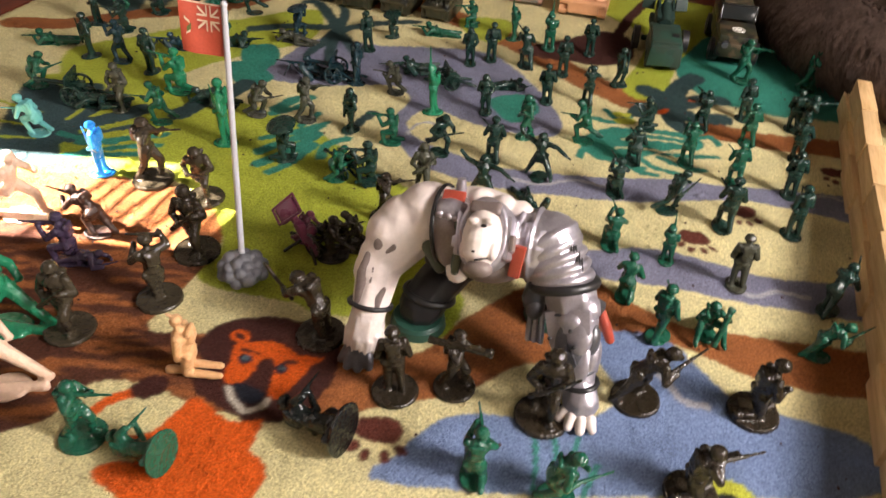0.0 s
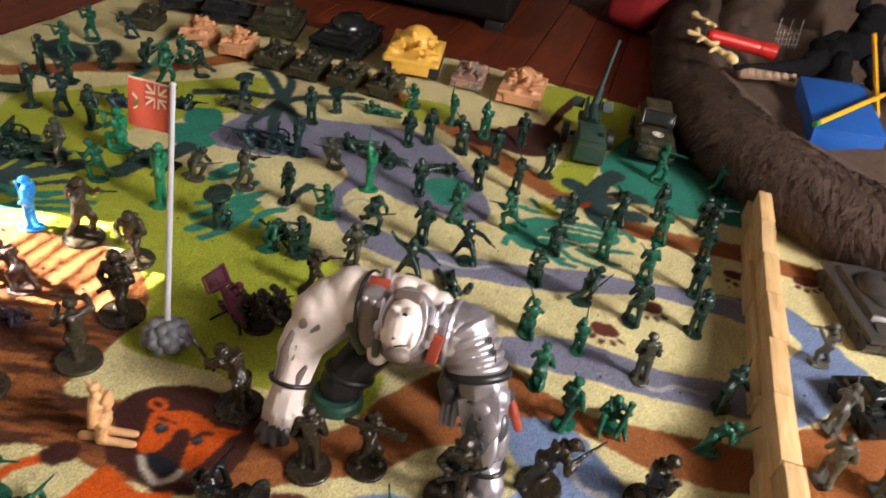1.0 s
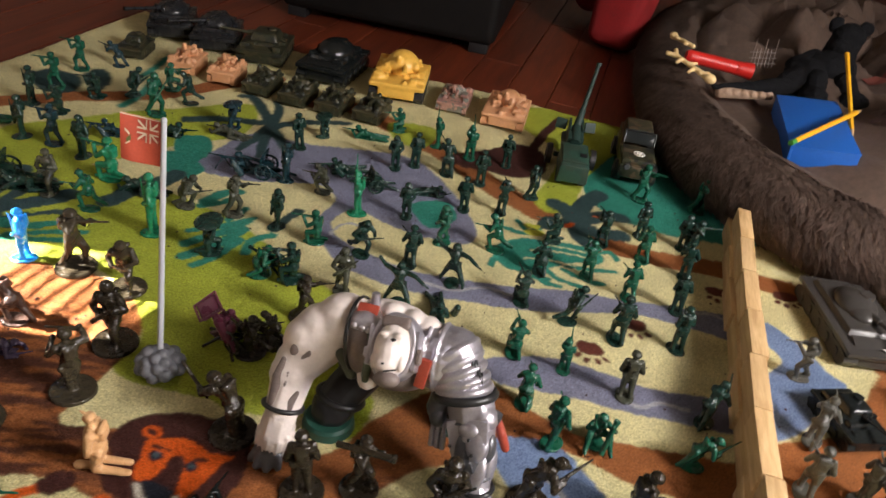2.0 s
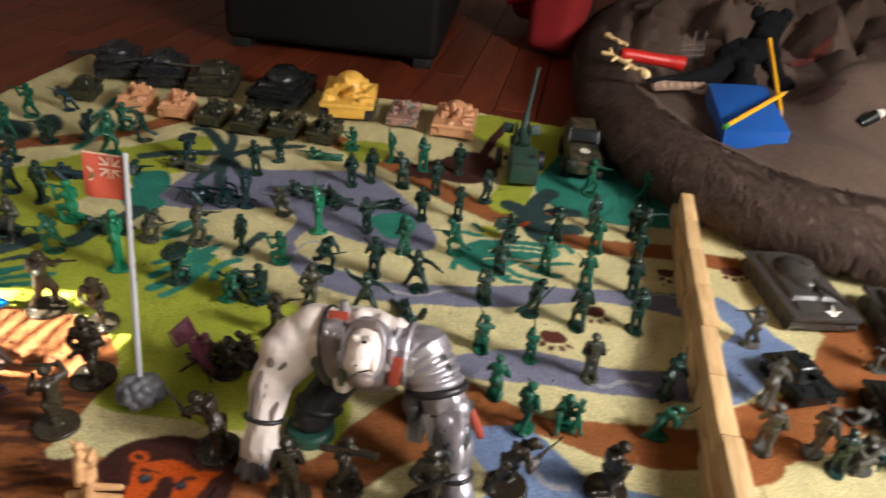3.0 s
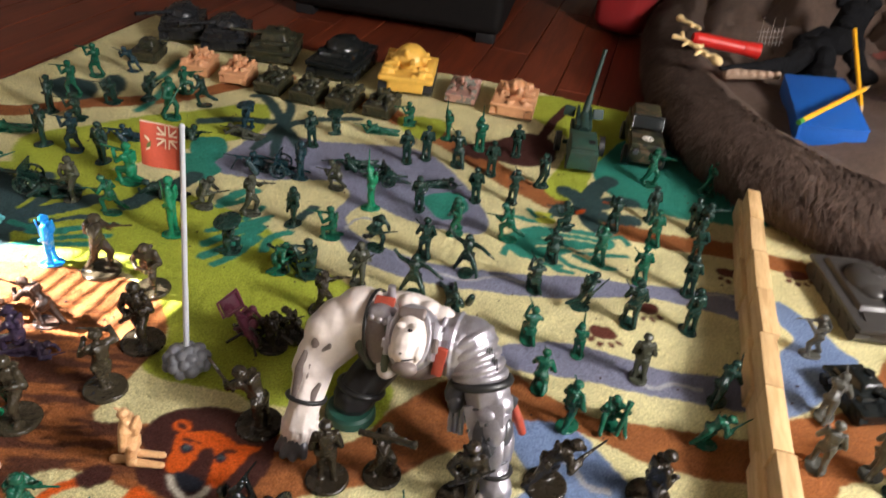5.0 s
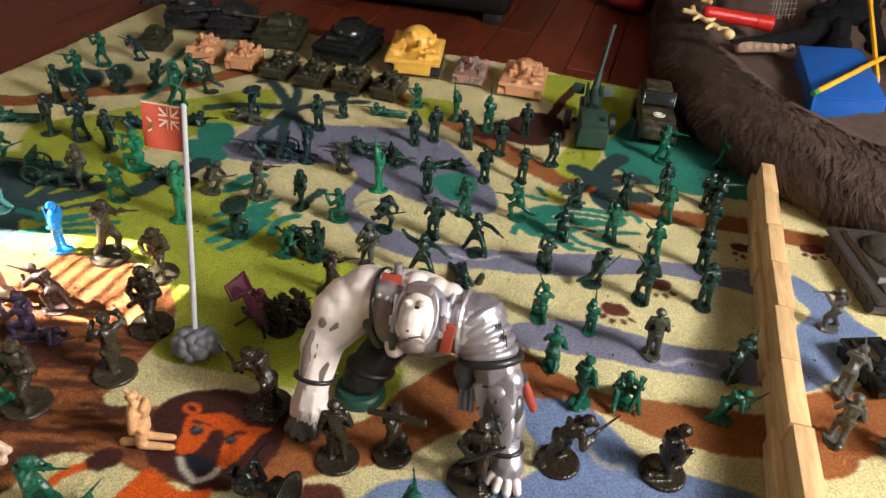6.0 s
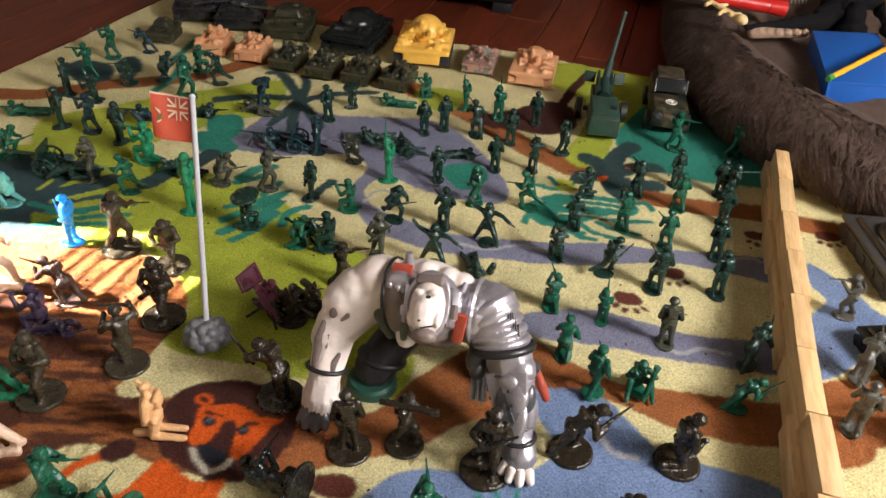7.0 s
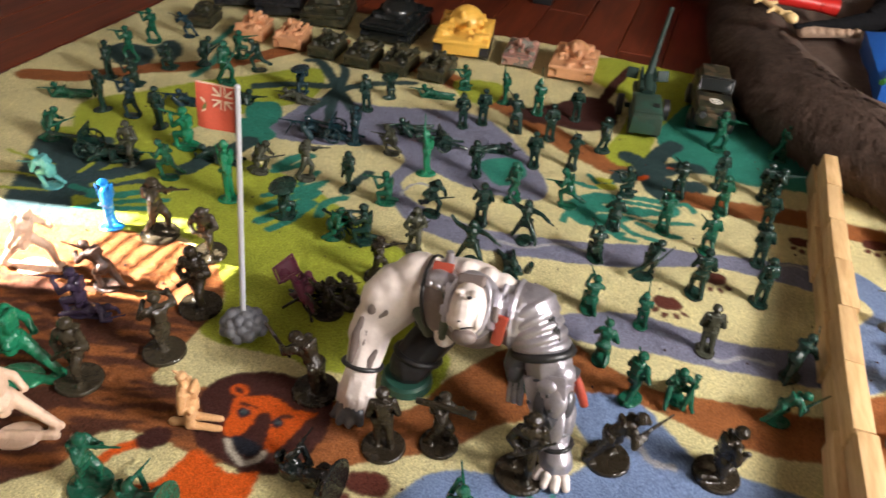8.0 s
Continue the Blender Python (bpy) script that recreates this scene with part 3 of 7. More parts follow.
patch("violet", [(-0.227, 0.92), (-0.218, 0.975), (-0.198, 1.051), (-0.12, 1.061), (-0.042, 1.088), (0.02, 1.104), (0.069, 1.073), (0.111, 1.032), (0.156, 0.966), (0.162, 0.922), (0.119, 0.909), (0.066, 0.91), (0.022, 0.924), (0.003, 0.917), (-0.005, 0.887), (0.011, 0.859), (0.055, 0.841), (0.114, 0.833), (0.167, 0.842), (0.232, 0.858), (0.296, 0.882), (0.349, 0.892), (0.416, 0.911), (0.489, 0.923), (0.487, 0.877), (0.416, 0.877), (0.352, 0.866), (0.271, 0.829), (0.209, 0.81), (0.147, 0.796), (0.086, 0.795), (0.032, 0.81), (-0.006, 0.85), (-0.022, 0.892), (-0.022, 0.935), (-0.057, 0.959), (-0.123, 0.928), (-0.18, 0.912)])
patch("violet", [(0.23, 0.724), (0.272, 0.75), (0.313, 0.757), (0.361, 0.756), (0.401, 0.757), (0.464, 0.772), (0.481, 0.771), (0.479, 0.731), (0.419, 0.718), (0.365, 0.71), (0.314, 0.708), (0.276, 0.699), (0.242, 0.697)])
patch("blue", [(0.517, 0.931), (0.551, 0.905), (0.579, 0.867), (0.594, 0.848), (0.556, 0.787), (0.528, 0.747), (0.502, 0.737), (0.509, 0.825), (0.528, 0.863), (0.514, 0.889)])
patch("blue", [(0.259, 0.622), (0.286, 0.64), (0.321, 0.64), (0.345, 0.62), (0.37, 0.601), (0.413, 0.595), (0.464, 0.593), (0.462, 0.546), (0.174, 0.442), (0.158, 0.465), (0.177, 0.501), (0.204, 0.518), (0.248, 0.525), (0.279, 0.546), (0.293, 0.57), (0.274, 0.594)])
stroke("pale", 0.004, [(0.005, 0.856), (0.007, 0.878), (0.02, 0.892), (0.038, 0.885)])
stroke("pale", 0.005, [(0.133, 0.818), (0.167, 0.818), (0.202, 0.841), (0.236, 0.84)])
stroke("pale", 0.004, [(0.423, 0.9), (0.449, 0.915), (0.472, 0.912)])
stroke("pale", 0.005, [(0.363, 0.725), (0.386, 0.725), (0.402, 0.738), (0.43, 0.74)])
stroke("pale", 0.006, [(0.311, 0.606), (0.326, 0.594), (0.337, 0.583), (0.355, 0.584)])
stroke("brown", 0.038, [(0.317, 1.007), (0.392, 1.009), (0.465, 1.023), (0.501, 1.019), (0.586, 1.019)])
stroke("brown", 0.075, [(0.667, 0.902), (0.668, 0.877), (0.606, 0.751), (0.528, 0.697), (0.509, 0.669)])
patch("teal", [(0.273, 1.174), (0.323, 1.313), (0.427, 1.263), (0.478, 1.194), (0.522, 1.115), (0.428, 1.081), (0.349, 1.079), (0.299, 1.103)])
patch("teal", [(-0.273, 0.926), (-0.242, 0.945), (-0.199, 0.915), (-0.217, 0.878)])
patch("teal", [(0.068, 0.974), (0.106, 1.004), (0.132, 0.969), (0.105, 0.931)])
patch("dkbrown", [(0.061, 1.13), (0.116, 1.196), (0.153, 1.243), (0.197, 1.235), (0.213, 1.168), (0.177, 1.127), (0.134, 1.122), (0.091, 1.117)])
stroke("dkbrown", 0.016, [(0.18, 1.224), (0.185, 1.3), (0.201, 1.385)])
stroke("teal", 0.014, [(-0.422, 1.132), (-0.404, 1.063), (-0.402, 1.026)])
stroke("navy", 0.020, [(-0.303, 1.037), (-0.256, 1.069), (-0.196, 1.090)], 1)
stroke("navy", 0.018, [(-0.192, 1.082), (-0.153, 1.129), (-0.100, 1.160)], 0.7)
stroke("navy", 0.020, [(-0.192, 1.082), (-0.232, 1.133), (-0.269, 1.165), (-0.283, 1.158)], 0.6)
stroke("navy", 0.018, [(-0.192, 1.082), (-0.191, 1.035), (-0.193, 0.993)], 0.5)
stroke("navy", 0.017, [(-0.192, 1.082), (-0.177, 1.036), (-0.158, 0.989)], 0.6)
stroke("navy", 0.018, [(-0.192, 1.082), (-0.155, 1.046), (-0.127, 1.017)], 0.6)
stroke("navy", 0.016, [(-0.193, 1.093), (-0.209, 1.145), (-0.229, 1.170)], 0.5)
patch("yellow", [(-0.372, 0.636), (-0.334, 0.645), (-0.304, 0.662), (-0.324, 0.691), (-0.29, 0.693), (-0.266, 0.7), (-0.25, 0.713), (-0.24, 0.735), (-0.192, 0.671), (-0.224, 0.663), (-0.259, 0.657), (-0.306, 0.64), (-0.331, 0.625), (-0.348, 0.613)])
patch("palm", [(-0.455, 0.773), (-0.434, 0.801), (-0.387, 0.779), (-0.345, 0.75), (-0.328, 0.721), (-0.301, 0.704), (-0.295, 0.699), (-0.326, 0.693), (-0.303, 0.661), (-0.334, 0.644), (-0.371, 0.635)])
stroke("palm", 0.03, [(-0.369, 0.739), (-0.384, 0.781), (-0.381, 0.804)])
stroke("palm", 0.026, [(-0.352, 0.739), (-0.347, 0.773), (-0.334, 0.796)])
stroke("palm", 0.026, [(-0.337, 0.731), (-0.316, 0.752), (-0.295, 0.785)])
stroke("palm", 0.012, [(-0.32, 0.702), (-0.303, 0.731), (-0.268, 0.755)])
stroke("palm", 0.022, [(-0.368, 0.788), (-0.353, 0.8), (-0.326, 0.791)])
stroke("yellow", 0.0055, [(-0.464, 0.739), (-0.426, 0.735), (-0.393, 0.736)], 0.3)
stroke("yellow", 0.0055, [(-0.442, 0.697), (-0.415, 0.703), (-0.391, 0.705)], 0.3)
stroke("yellow", 0.0055, [(-0.414, 0.669), (-0.384, 0.680), (-0.358, 0.688)], 0.3)
stroke("yellow", 0.0055, [(-0.303, 0.735), (-0.288, 0.751), (-0.278, 0.771)], 0.3)
stroke("yellow", 0.0055, [(-0.287, 0.710), (-0.269, 0.728), (-0.258, 0.745)], 0.3)
stroke("yellow", 0.0055, [(-0.356, 0.736), (-0.355, 0.752), (-0.355, 0.771)], 0.3)
stroke("teal", 0.01, [(-0.31, 0.7), (-0.275, 0.723), (-0.236, 0.751)])
stroke("teal", 0.01, [(-0.293, 0.69), (-0.262, 0.711), (-0.228, 0.73)])
stroke("teal", 0.01, [(-0.305, 0.675), (-0.27, 0.691), (-0.232, 0.708)])
stroke("teal", 0.01, [(-0.341, 0.707), (-0.305, 0.709), (-0.277, 0.715)])
stroke("navy", 0.026, [(-0.25, 0.794), (-0.243, 0.821), (-0.229, 0.845), (-0.221, 0.889)])
stroke("navy", 0.018, [(-0.25, 0.818), (-0.243, 0.847), (-0.245, 0.863)])
patch("teal", [(-0.279, 0.981), (-0.247, 1.003), (-0.22, 0.968), (-0.223, 0.93), (-0.255, 0.935)])
patch("navy", [(-0.583, 1.042), (-0.568, 1.08), (-0.516, 1.079), (-0.486, 1.032), (-0.509, 1.007), (-0.551, 1.018)])
patch("navy", [(-0.52, 1.091), (-0.511, 1.126), (-0.468, 1.09), (-0.466, 1.043)])
stroke("teal", 0.014, [(-0.447, 1.116), (-0.452, 1.175), (-0.465, 1.242)])
stroke("teal", 0.014, [(-0.091, 0.835), (-0.104, 0.799), (-0.126, 0.761)])
stroke("teal", 0.014, [(-0.086, 0.818), (-0.095, 0.775), (-0.116, 0.739)])
stroke("teal", 0.01, [(-0.088, 0.844), (-0.101, 0.823), (-0.136, 0.785)])
stroke("teal", 0.01, [(-0.111, 0.826), (-0.108, 0.843), (-0.108, 0.859)])
stroke("teal", 0.012, [(-0.079, 0.796), (-0.084, 0.756), (-0.096, 0.731)])
stroke("teal", 0.016, [(-0.157, 0.849), (-0.148, 0.878), (-0.133, 0.89)])
stroke("teal", 0.012, [(-0.155, 0.838), (-0.14, 0.857), (-0.132, 0.873)])
stroke("teal", 0.012, [(-0.06, 0.776), (-0.066, 0.802), (-0.052, 0.823)])
stroke("navy", 0.014, [(-0.058, 0.835), (-0.054, 0.86), (-0.05, 0.886)])
patch("teal", [(0.192, 0.932), (0.213, 0.963), (0.248, 0.976), (0.292, 0.989), (0.321, 0.977), (0.319, 0.955), (0.289, 0.944), (0.259, 0.912), (0.227, 0.892), (0.204, 0.9)])
stroke("teal", 0.009, [(0.19, 0.981), (0.21, 0.978), (0.224, 0.98)])
stroke("teal", 0.009, [(0.204, 1.006), (0.222, 0.989), (0.234, 1.0)])
stroke("teal", 0.009, [(0.282, 0.932), (0.312, 0.939), (0.337, 0.948)])
stroke("teal", 0.009, [(0.279, 0.922), (0.302, 0.914), (0.327, 0.915)])
stroke("teal", 0.009, [(0.259, 0.912), (0.278, 0.898), (0.304, 0.896)])
stroke("teal", 0.009, [(0.225, 0.903), (0.245, 0.889), (0.266, 0.892)])
stroke("teal", 0.009, [(0.303, 0.977), (0.328, 0.99), (0.339, 0.978)])
stroke("teal", 0.009, [(0.203, 0.925), (0.198, 0.905), (0.198, 0.889)])
stroke("teal", 0.009, [(0.252, 0.9), (0.263, 0.883), (0.28, 0.884)])
stroke("sand", 0.003, [(0.235, 0.946), (0.269, 0.959), (0.304, 0.964)])
stroke("sand", 0.003, [(0.23, 0.922), (0.259, 0.933), (0.29, 0.936)])
stroke("sand", 0.003, [(0.249, 0.966), (0.276, 0.973), (0.298, 0.976)])
stroke("navy", 0.03, [(0.275, 1.047), (0.262, 1.07), (0.243, 1.079)])
stroke("navy", 0.028, [(0.278, 1.059), (0.28, 1.1), (0.298, 1.141)])
stroke("navy", 0.028, [(0.284, 1.052), (0.31, 1.081), (0.334, 1.089)])
stroke("navy", 0.028, [(0.281, 1.04), (0.31, 1.031), (0.338, 1.04)])
stroke("navy", 0.026, [(0.277, 1.033), (0.29, 1.006), (0.304, 1.0)])
stroke("navy", 0.024, [(0.267, 1.033), (0.248, 1.032), (0.241, 1.014)])
stroke("orange", 0.009, [(0.267, 1.028), (0.272, 1.035)])
stroke("lime", 0.012, [(0.219, 1.002), (0.23, 1.004)])
# earth streaks: the brown dye runs from rust to umber in long uneven strokes
def streak_noise(cx, cy, seed):
    r = np.random.default_rng(seed)
    u, v = (rug_gx + 0.35 * rug_gy - RUG_X0) / cx, (rug_gy - 0.30 * rug_gx + 1.0) / cy
    grid = r.random((int(v.max()) + 3, int(u.max()) + 3))
    ix, iy = u.astype(int), v.astype(int)
    fx, fy = u - ix, v - iy
    fx, fy = fx * fx * (3 - 2 * fx), fy * fy * (3 - 2 * fy)
    return (grid[iy, ix] * (1 - fx) + grid[iy, ix + 1] * fx) * (1 - fy) + (grid[iy + 1, ix] * (1 - fx) + grid[iy + 1, ix + 1] * fx) * fy


brown_dye = np.all(np.abs(rug_rgb - np.array(RUG_COLOUR["brown"])) < 1e-6, axis=2)
earth = 0.55 * streak_noise(0.045, 0.007, 3) + 0.45 * streak_noise(0.016, 0.0035, 4)
depth = np.clip(1.0 - (rug_gx + 0.05) / 0.12, 0.35, 1.0) * np.clip((0.66 - rug_gy) / 0.10, 0.2, 1.0)
earth = np.clip((earth - 0.33 - 0.14 * depth) / 0.20, 0, 1)
mixed = (1 - depth * (1 - earth))[..., None]
rug_rgb = np.where(brown_dye[..., None], np.array((0.088, 0.031, 0.018)) * (1 - mixed) + np.array((0.32, 0.112, 0.036)) * mixed, rug_rgb)
stroke("teal", 0.0042, [(0.238, 0.521), (0.245, 0.499), (0.253, 0.460)], 0.6)
stroke("teal", 0.0042, [(0.254, 0.517), (0.260, 0.495), (0.263, 0.468)], 0.6)
stroke("teal", 0.0042, [(0.271, 0.522), (0.270, 0.499), (0.269, 0.482)], 0.6)
stroke("teal", 0.0042, [(0.287, 0.503), (0.285, 0.491), (0.283, 0.476)], 0.6)
stroke("lime", 0.016, [(0.225, 0.985), (0.235, 0.99)])
stroke("lime", 0.040, [(0.372, 0.505), (0.374, 0.505)])
stroke("black", 0.018, [(0.372, 0.505), (0.374, 0.505)])
stroke("orange", 0.006, [(0.300, 1.075), (0.302, 1.075)])
paw_mark(0.327, 0.789, 0.020, 0.2)
paw_mark(0.369, 0.852, 0.019, 0.2)
paw_mark(0.462, 0.968, 0.019, 0.3)
paw_mark(0.138, 0.476, 0.022, 0.3)
paw_mark(0.545, 1.000, 0.019, 0.3)

# the pile softens every edge by about one tuft
for axis in (0, 1):
    rug_rgb = 0.76 * rug_rgb + 0.12 * (np.roll(rug_rgb, 1, axis) + np.roll(rug_rgb, -1, axis))

edge = 0.012 * value_noise(0.25) + 0.006 * value_noise(0.08)
rug_fx = rug_gx + edge * np.clip((RUG_X0 + 0.12 - rug_gx) / 0.12, 0, 1)
rug_fy = rug_gy + (edge + 0.014 * np.sin(rug_gx * 7 + 1.0)) * np.clip((rug_gy - RUG_Y1 + 0.15) / 0.15, 0, 1)
rug_z = -0.0004 + 0.0009 * (rng.random(rug_gx.shape) - 0.5) + 0.0016 * value_noise(0.006)
rim = np.minimum(np.minimum(rug_gx - RUG_X0, RUG_X1 - rug_gx), np.minimum(rug_gy - RUG_Y0, RUG_Y1 - rug_gy))
rug_z -= 0.0096 * (rim < STEP * 0.5) + 0.003 * ((rim < STEP * 1.5) & (rim >= STEP * 0.5))
rug_co = np.stack([rug_fx, rug_fy, rug_z], -1).reshape(-1, 3)
idx = np.arange(rug_nx * rug_ny).reshape(rug_ny, rug_nx)
quads = np.stack([idx[:-1, :-1], idx[:-1, 1:], idx[1:, 1:], idx[1:, :-1]], -1).reshape(-1, 4)
rug_me = bpy.data.meshes.new("rug")
rug_me.vertices.add(len(rug_co))
rug_me.vertices.foreach_set("co", rug_co.ravel())
rug_me.loops.add(quads.size)
rug_me.loops.foreach_set("vertex_index", quads.ravel())
rug_me.polygons.add(len(quads))
rug_me.polygons.foreach_set("loop_start", np.arange(0, quads.size, 4))
rug_me.polygons.foreach_set("use_smooth", np.ones(len(quads), bool))
rug_me.update(calc_edges=True)
att = rug_me.attributes.new("pattern", "FLOAT_COLOR", "POINT")
att.data.foreach_set("color", np.concatenate([rug_rgb.reshape(-1, 3), np.ones((rug_nx * rug_ny, 1))], 1).ravel())
rug_me.materials.append(rug_mat)
tagged(new("play_rug", rug_me), "cream children's rug printed with lion, river and jungle plants", "rug")

# ---- toy soldiers ----
def figure(pelvis, chest, head, legs, arms, gun=None, tube=None, disc=None, base="oval", helmet=True, extra=()):
    """A moulded toy figure one unit tall that looks along +x: joints given in units of its height."""
    bm = empty_bm()
    pelvis, chest, head = Vector(pelvis), Vector(chest), Vector(head)
    up = (chest - pelvis).normalized()
    side = Vector((0, 1, 0))
    add_limb(bm, pelvis, chest, 0.096, 0.108)
    add_ball(bm, chest, 0.106, (0.95, 1.36, 1.0))
    add_ball(bm, pelvis, 0.092, (1.0, 1.25, 0.95))
    add_limb(bm, pelvis + Vector((0, 0.03, 0.0)), pelvis + Vector((0.01, 0.05, -0.09)), 0.085, 0.078)
    add_limb(bm, pelvis + Vector((0, -0.03, 0.0)), pelvis + Vector((0.0, -0.05, -0.09)), 0.085, 0.078)
    add_ring(bm, pelvis + up * 0.06, 0.092, 0.018, n=12, k=6)
    add_ball(bm, pelvis + up * 0.03 + Vector((-0.03, 0.115, -0.02)), 0.048)
    add_box(bm, (0.05, 0.045, 0.06), pelvis + up * 0.05 + Vector((0.07, -0.07, -0.01)), bevel=0.012)
    add_box(bm, (0.05, 0.045, 0.06), pelvis + up * 0.05 + Vector((0.07, 0.07, -0.01)), bevel=0.012)
    add_box(bm, (0.095, 0.17, 0.16), chest + Vector((-0.10, 0, -0.01)), bevel=0.022)
    add_limb(bm, chest + Vector((-0.10, -0.08, 0.085)), chest + Vector((-0.10, 0.08, 0.085)), 0.034, 0.034)
    add_limb(bm, chest + up * 0.07, head, 0.045, 0.05)
    add_ball(bm, head, 0.062, (1, 0.88, 1.12))
    add_ball(bm, head + Vector((0.055, 0, -0.005)), 0.017)
    if helmet:
        add_ball(bm, head + Vector((-0.008, 0, 0.035)), 0.087, (1.10, 1.02, 0.80))
        add_ring(bm, head + Vector((-0.004, 0, 0.02)), 0.083, 0.014, n=14, k=6)
    else:
        add_ball(bm, head + Vector((-0.02, 0, 0.03)), 0.070)
    for s, (knee, foot) in zip((1, -1), legs):
        hip = pelvis + side * 0.06 * s
        add_limb(bm, hip, knee, 0.082, 0.062)
        add_limb(bm, knee, foot, 0.062, 0.046)
        f = Vector(foot)
        add_limb(bm, f + Vector((-0.02, 0, 0.0)), f + Vector((0.075, 0.01 * s, -0.012)), 0.043, 0.036)
    for s, (elbow, wrist) in zip((1, -1), arms):
        sh = chest + side * 0.125 * s + up * 0.045
        add_limb(bm, sh, elbow, 0.058, 0.047)
        add_limb(bm, elbow, wrist, 0.046, 0.037)
        add_ball(bm, wrist, 0.041)
    if gun:
        a, b = Vector(gun[0]), Vector(gun[1])
        d = b - a
        add_rod(bm, a, a + d * 0.32, 0.038, 0.030, 6)
        add_rod(bm, a + d * 0.28, a + d * 0.66, 0.030, 0.026, 6)
        add_rod(bm, a + d * 0.6, b, 0.020, 0.017, 6)
        add_rod(bm, a + d * 0.36, a + d * 0.38 + Vector((0.01, 0, -0.06)), 0.02, 0.018, 6)
    if tube:
        add_rod(bm, tube[0], tube[1], 0.05, 0.05, 10)
        add_rod(bm, Vector(tube[0]).lerp(Vector(tube[1]), 0.9), tube[1], 0.06, 0.065, 10)
    if disc:
        at, r, tilt = disc
        add_ball(bm, at, r, (1, 1, 0.17), tilt, 20, 10)
    for a, b, ra, rb in extra:
        add_limb(bm, a, b, ra, rb)
    if base == "oval":
        add_rod(bm, (0.02, 0, 0.0), (0.02, 0, 0.032), 0.235, 0.225, 20)
        for v in bm.verts:
            if v.co.z <= 0.0321 and abs(math.hypot(v.co.x - 0.02, v.co.y) - 0.23) < 0.006:
                v.co.y *= 0.76
    elif base == "round":
        add_rod(bm, (0.0, 0, 0.0), (0.0, 0, 0.045), 0.30, 0.28, 24)
        for i in range(9):
            a = i * 2.4
            add_ball(bm, (0.18 * math.cos(a), 0.18 * math.sin(a), 0.036), 0.045, (1.3, 1, 0.25))
    elif base == "long":
        add_box(bm, (1.0, 0.26, 0.03), (-0.30, 0, 0.015), bevel=0.012)
    return bm


STAND = (((0.03, 0.07, 0.30), (0.02, 0.08, 0.07)), ((-0.01, -0.07, 0.30), (-0.03, -0.09, 0.07)))
STRIDE = (((0.15, 0.06, 0.31), (0.10, 0.07, 0.07)), ((-0.04, -0.06, 0.29), (-0.17, -0.07, 0.08)))
KNEEL = (((0.20, 0.08, 0.27), (0.17, 0.09, 0.06)), ((0.02, -0.09, 0.09), (-0.22, -0.09, 0.08)))
AIM_ARMS = (((0.17, 0.13, 0.66), (0.30, 0.03, 0.80)), ((0.10, -0.22, 0.70), (0.12, -0.06, 0.79)))
PORT_ARMS = (((0.05, 0.20, 0.60), (0.19, 0.09, 0.68)), ((0.02, -0.21, 0.58), (0.14, -0.08, 0.52)))
PRONE_LEGS = (((-0.55, 0.11, 0.10), (-0.80, 0.14, 0.07)), ((-0.55, -0.10, 0.10), (-0.80, -0.18, 0.07)))


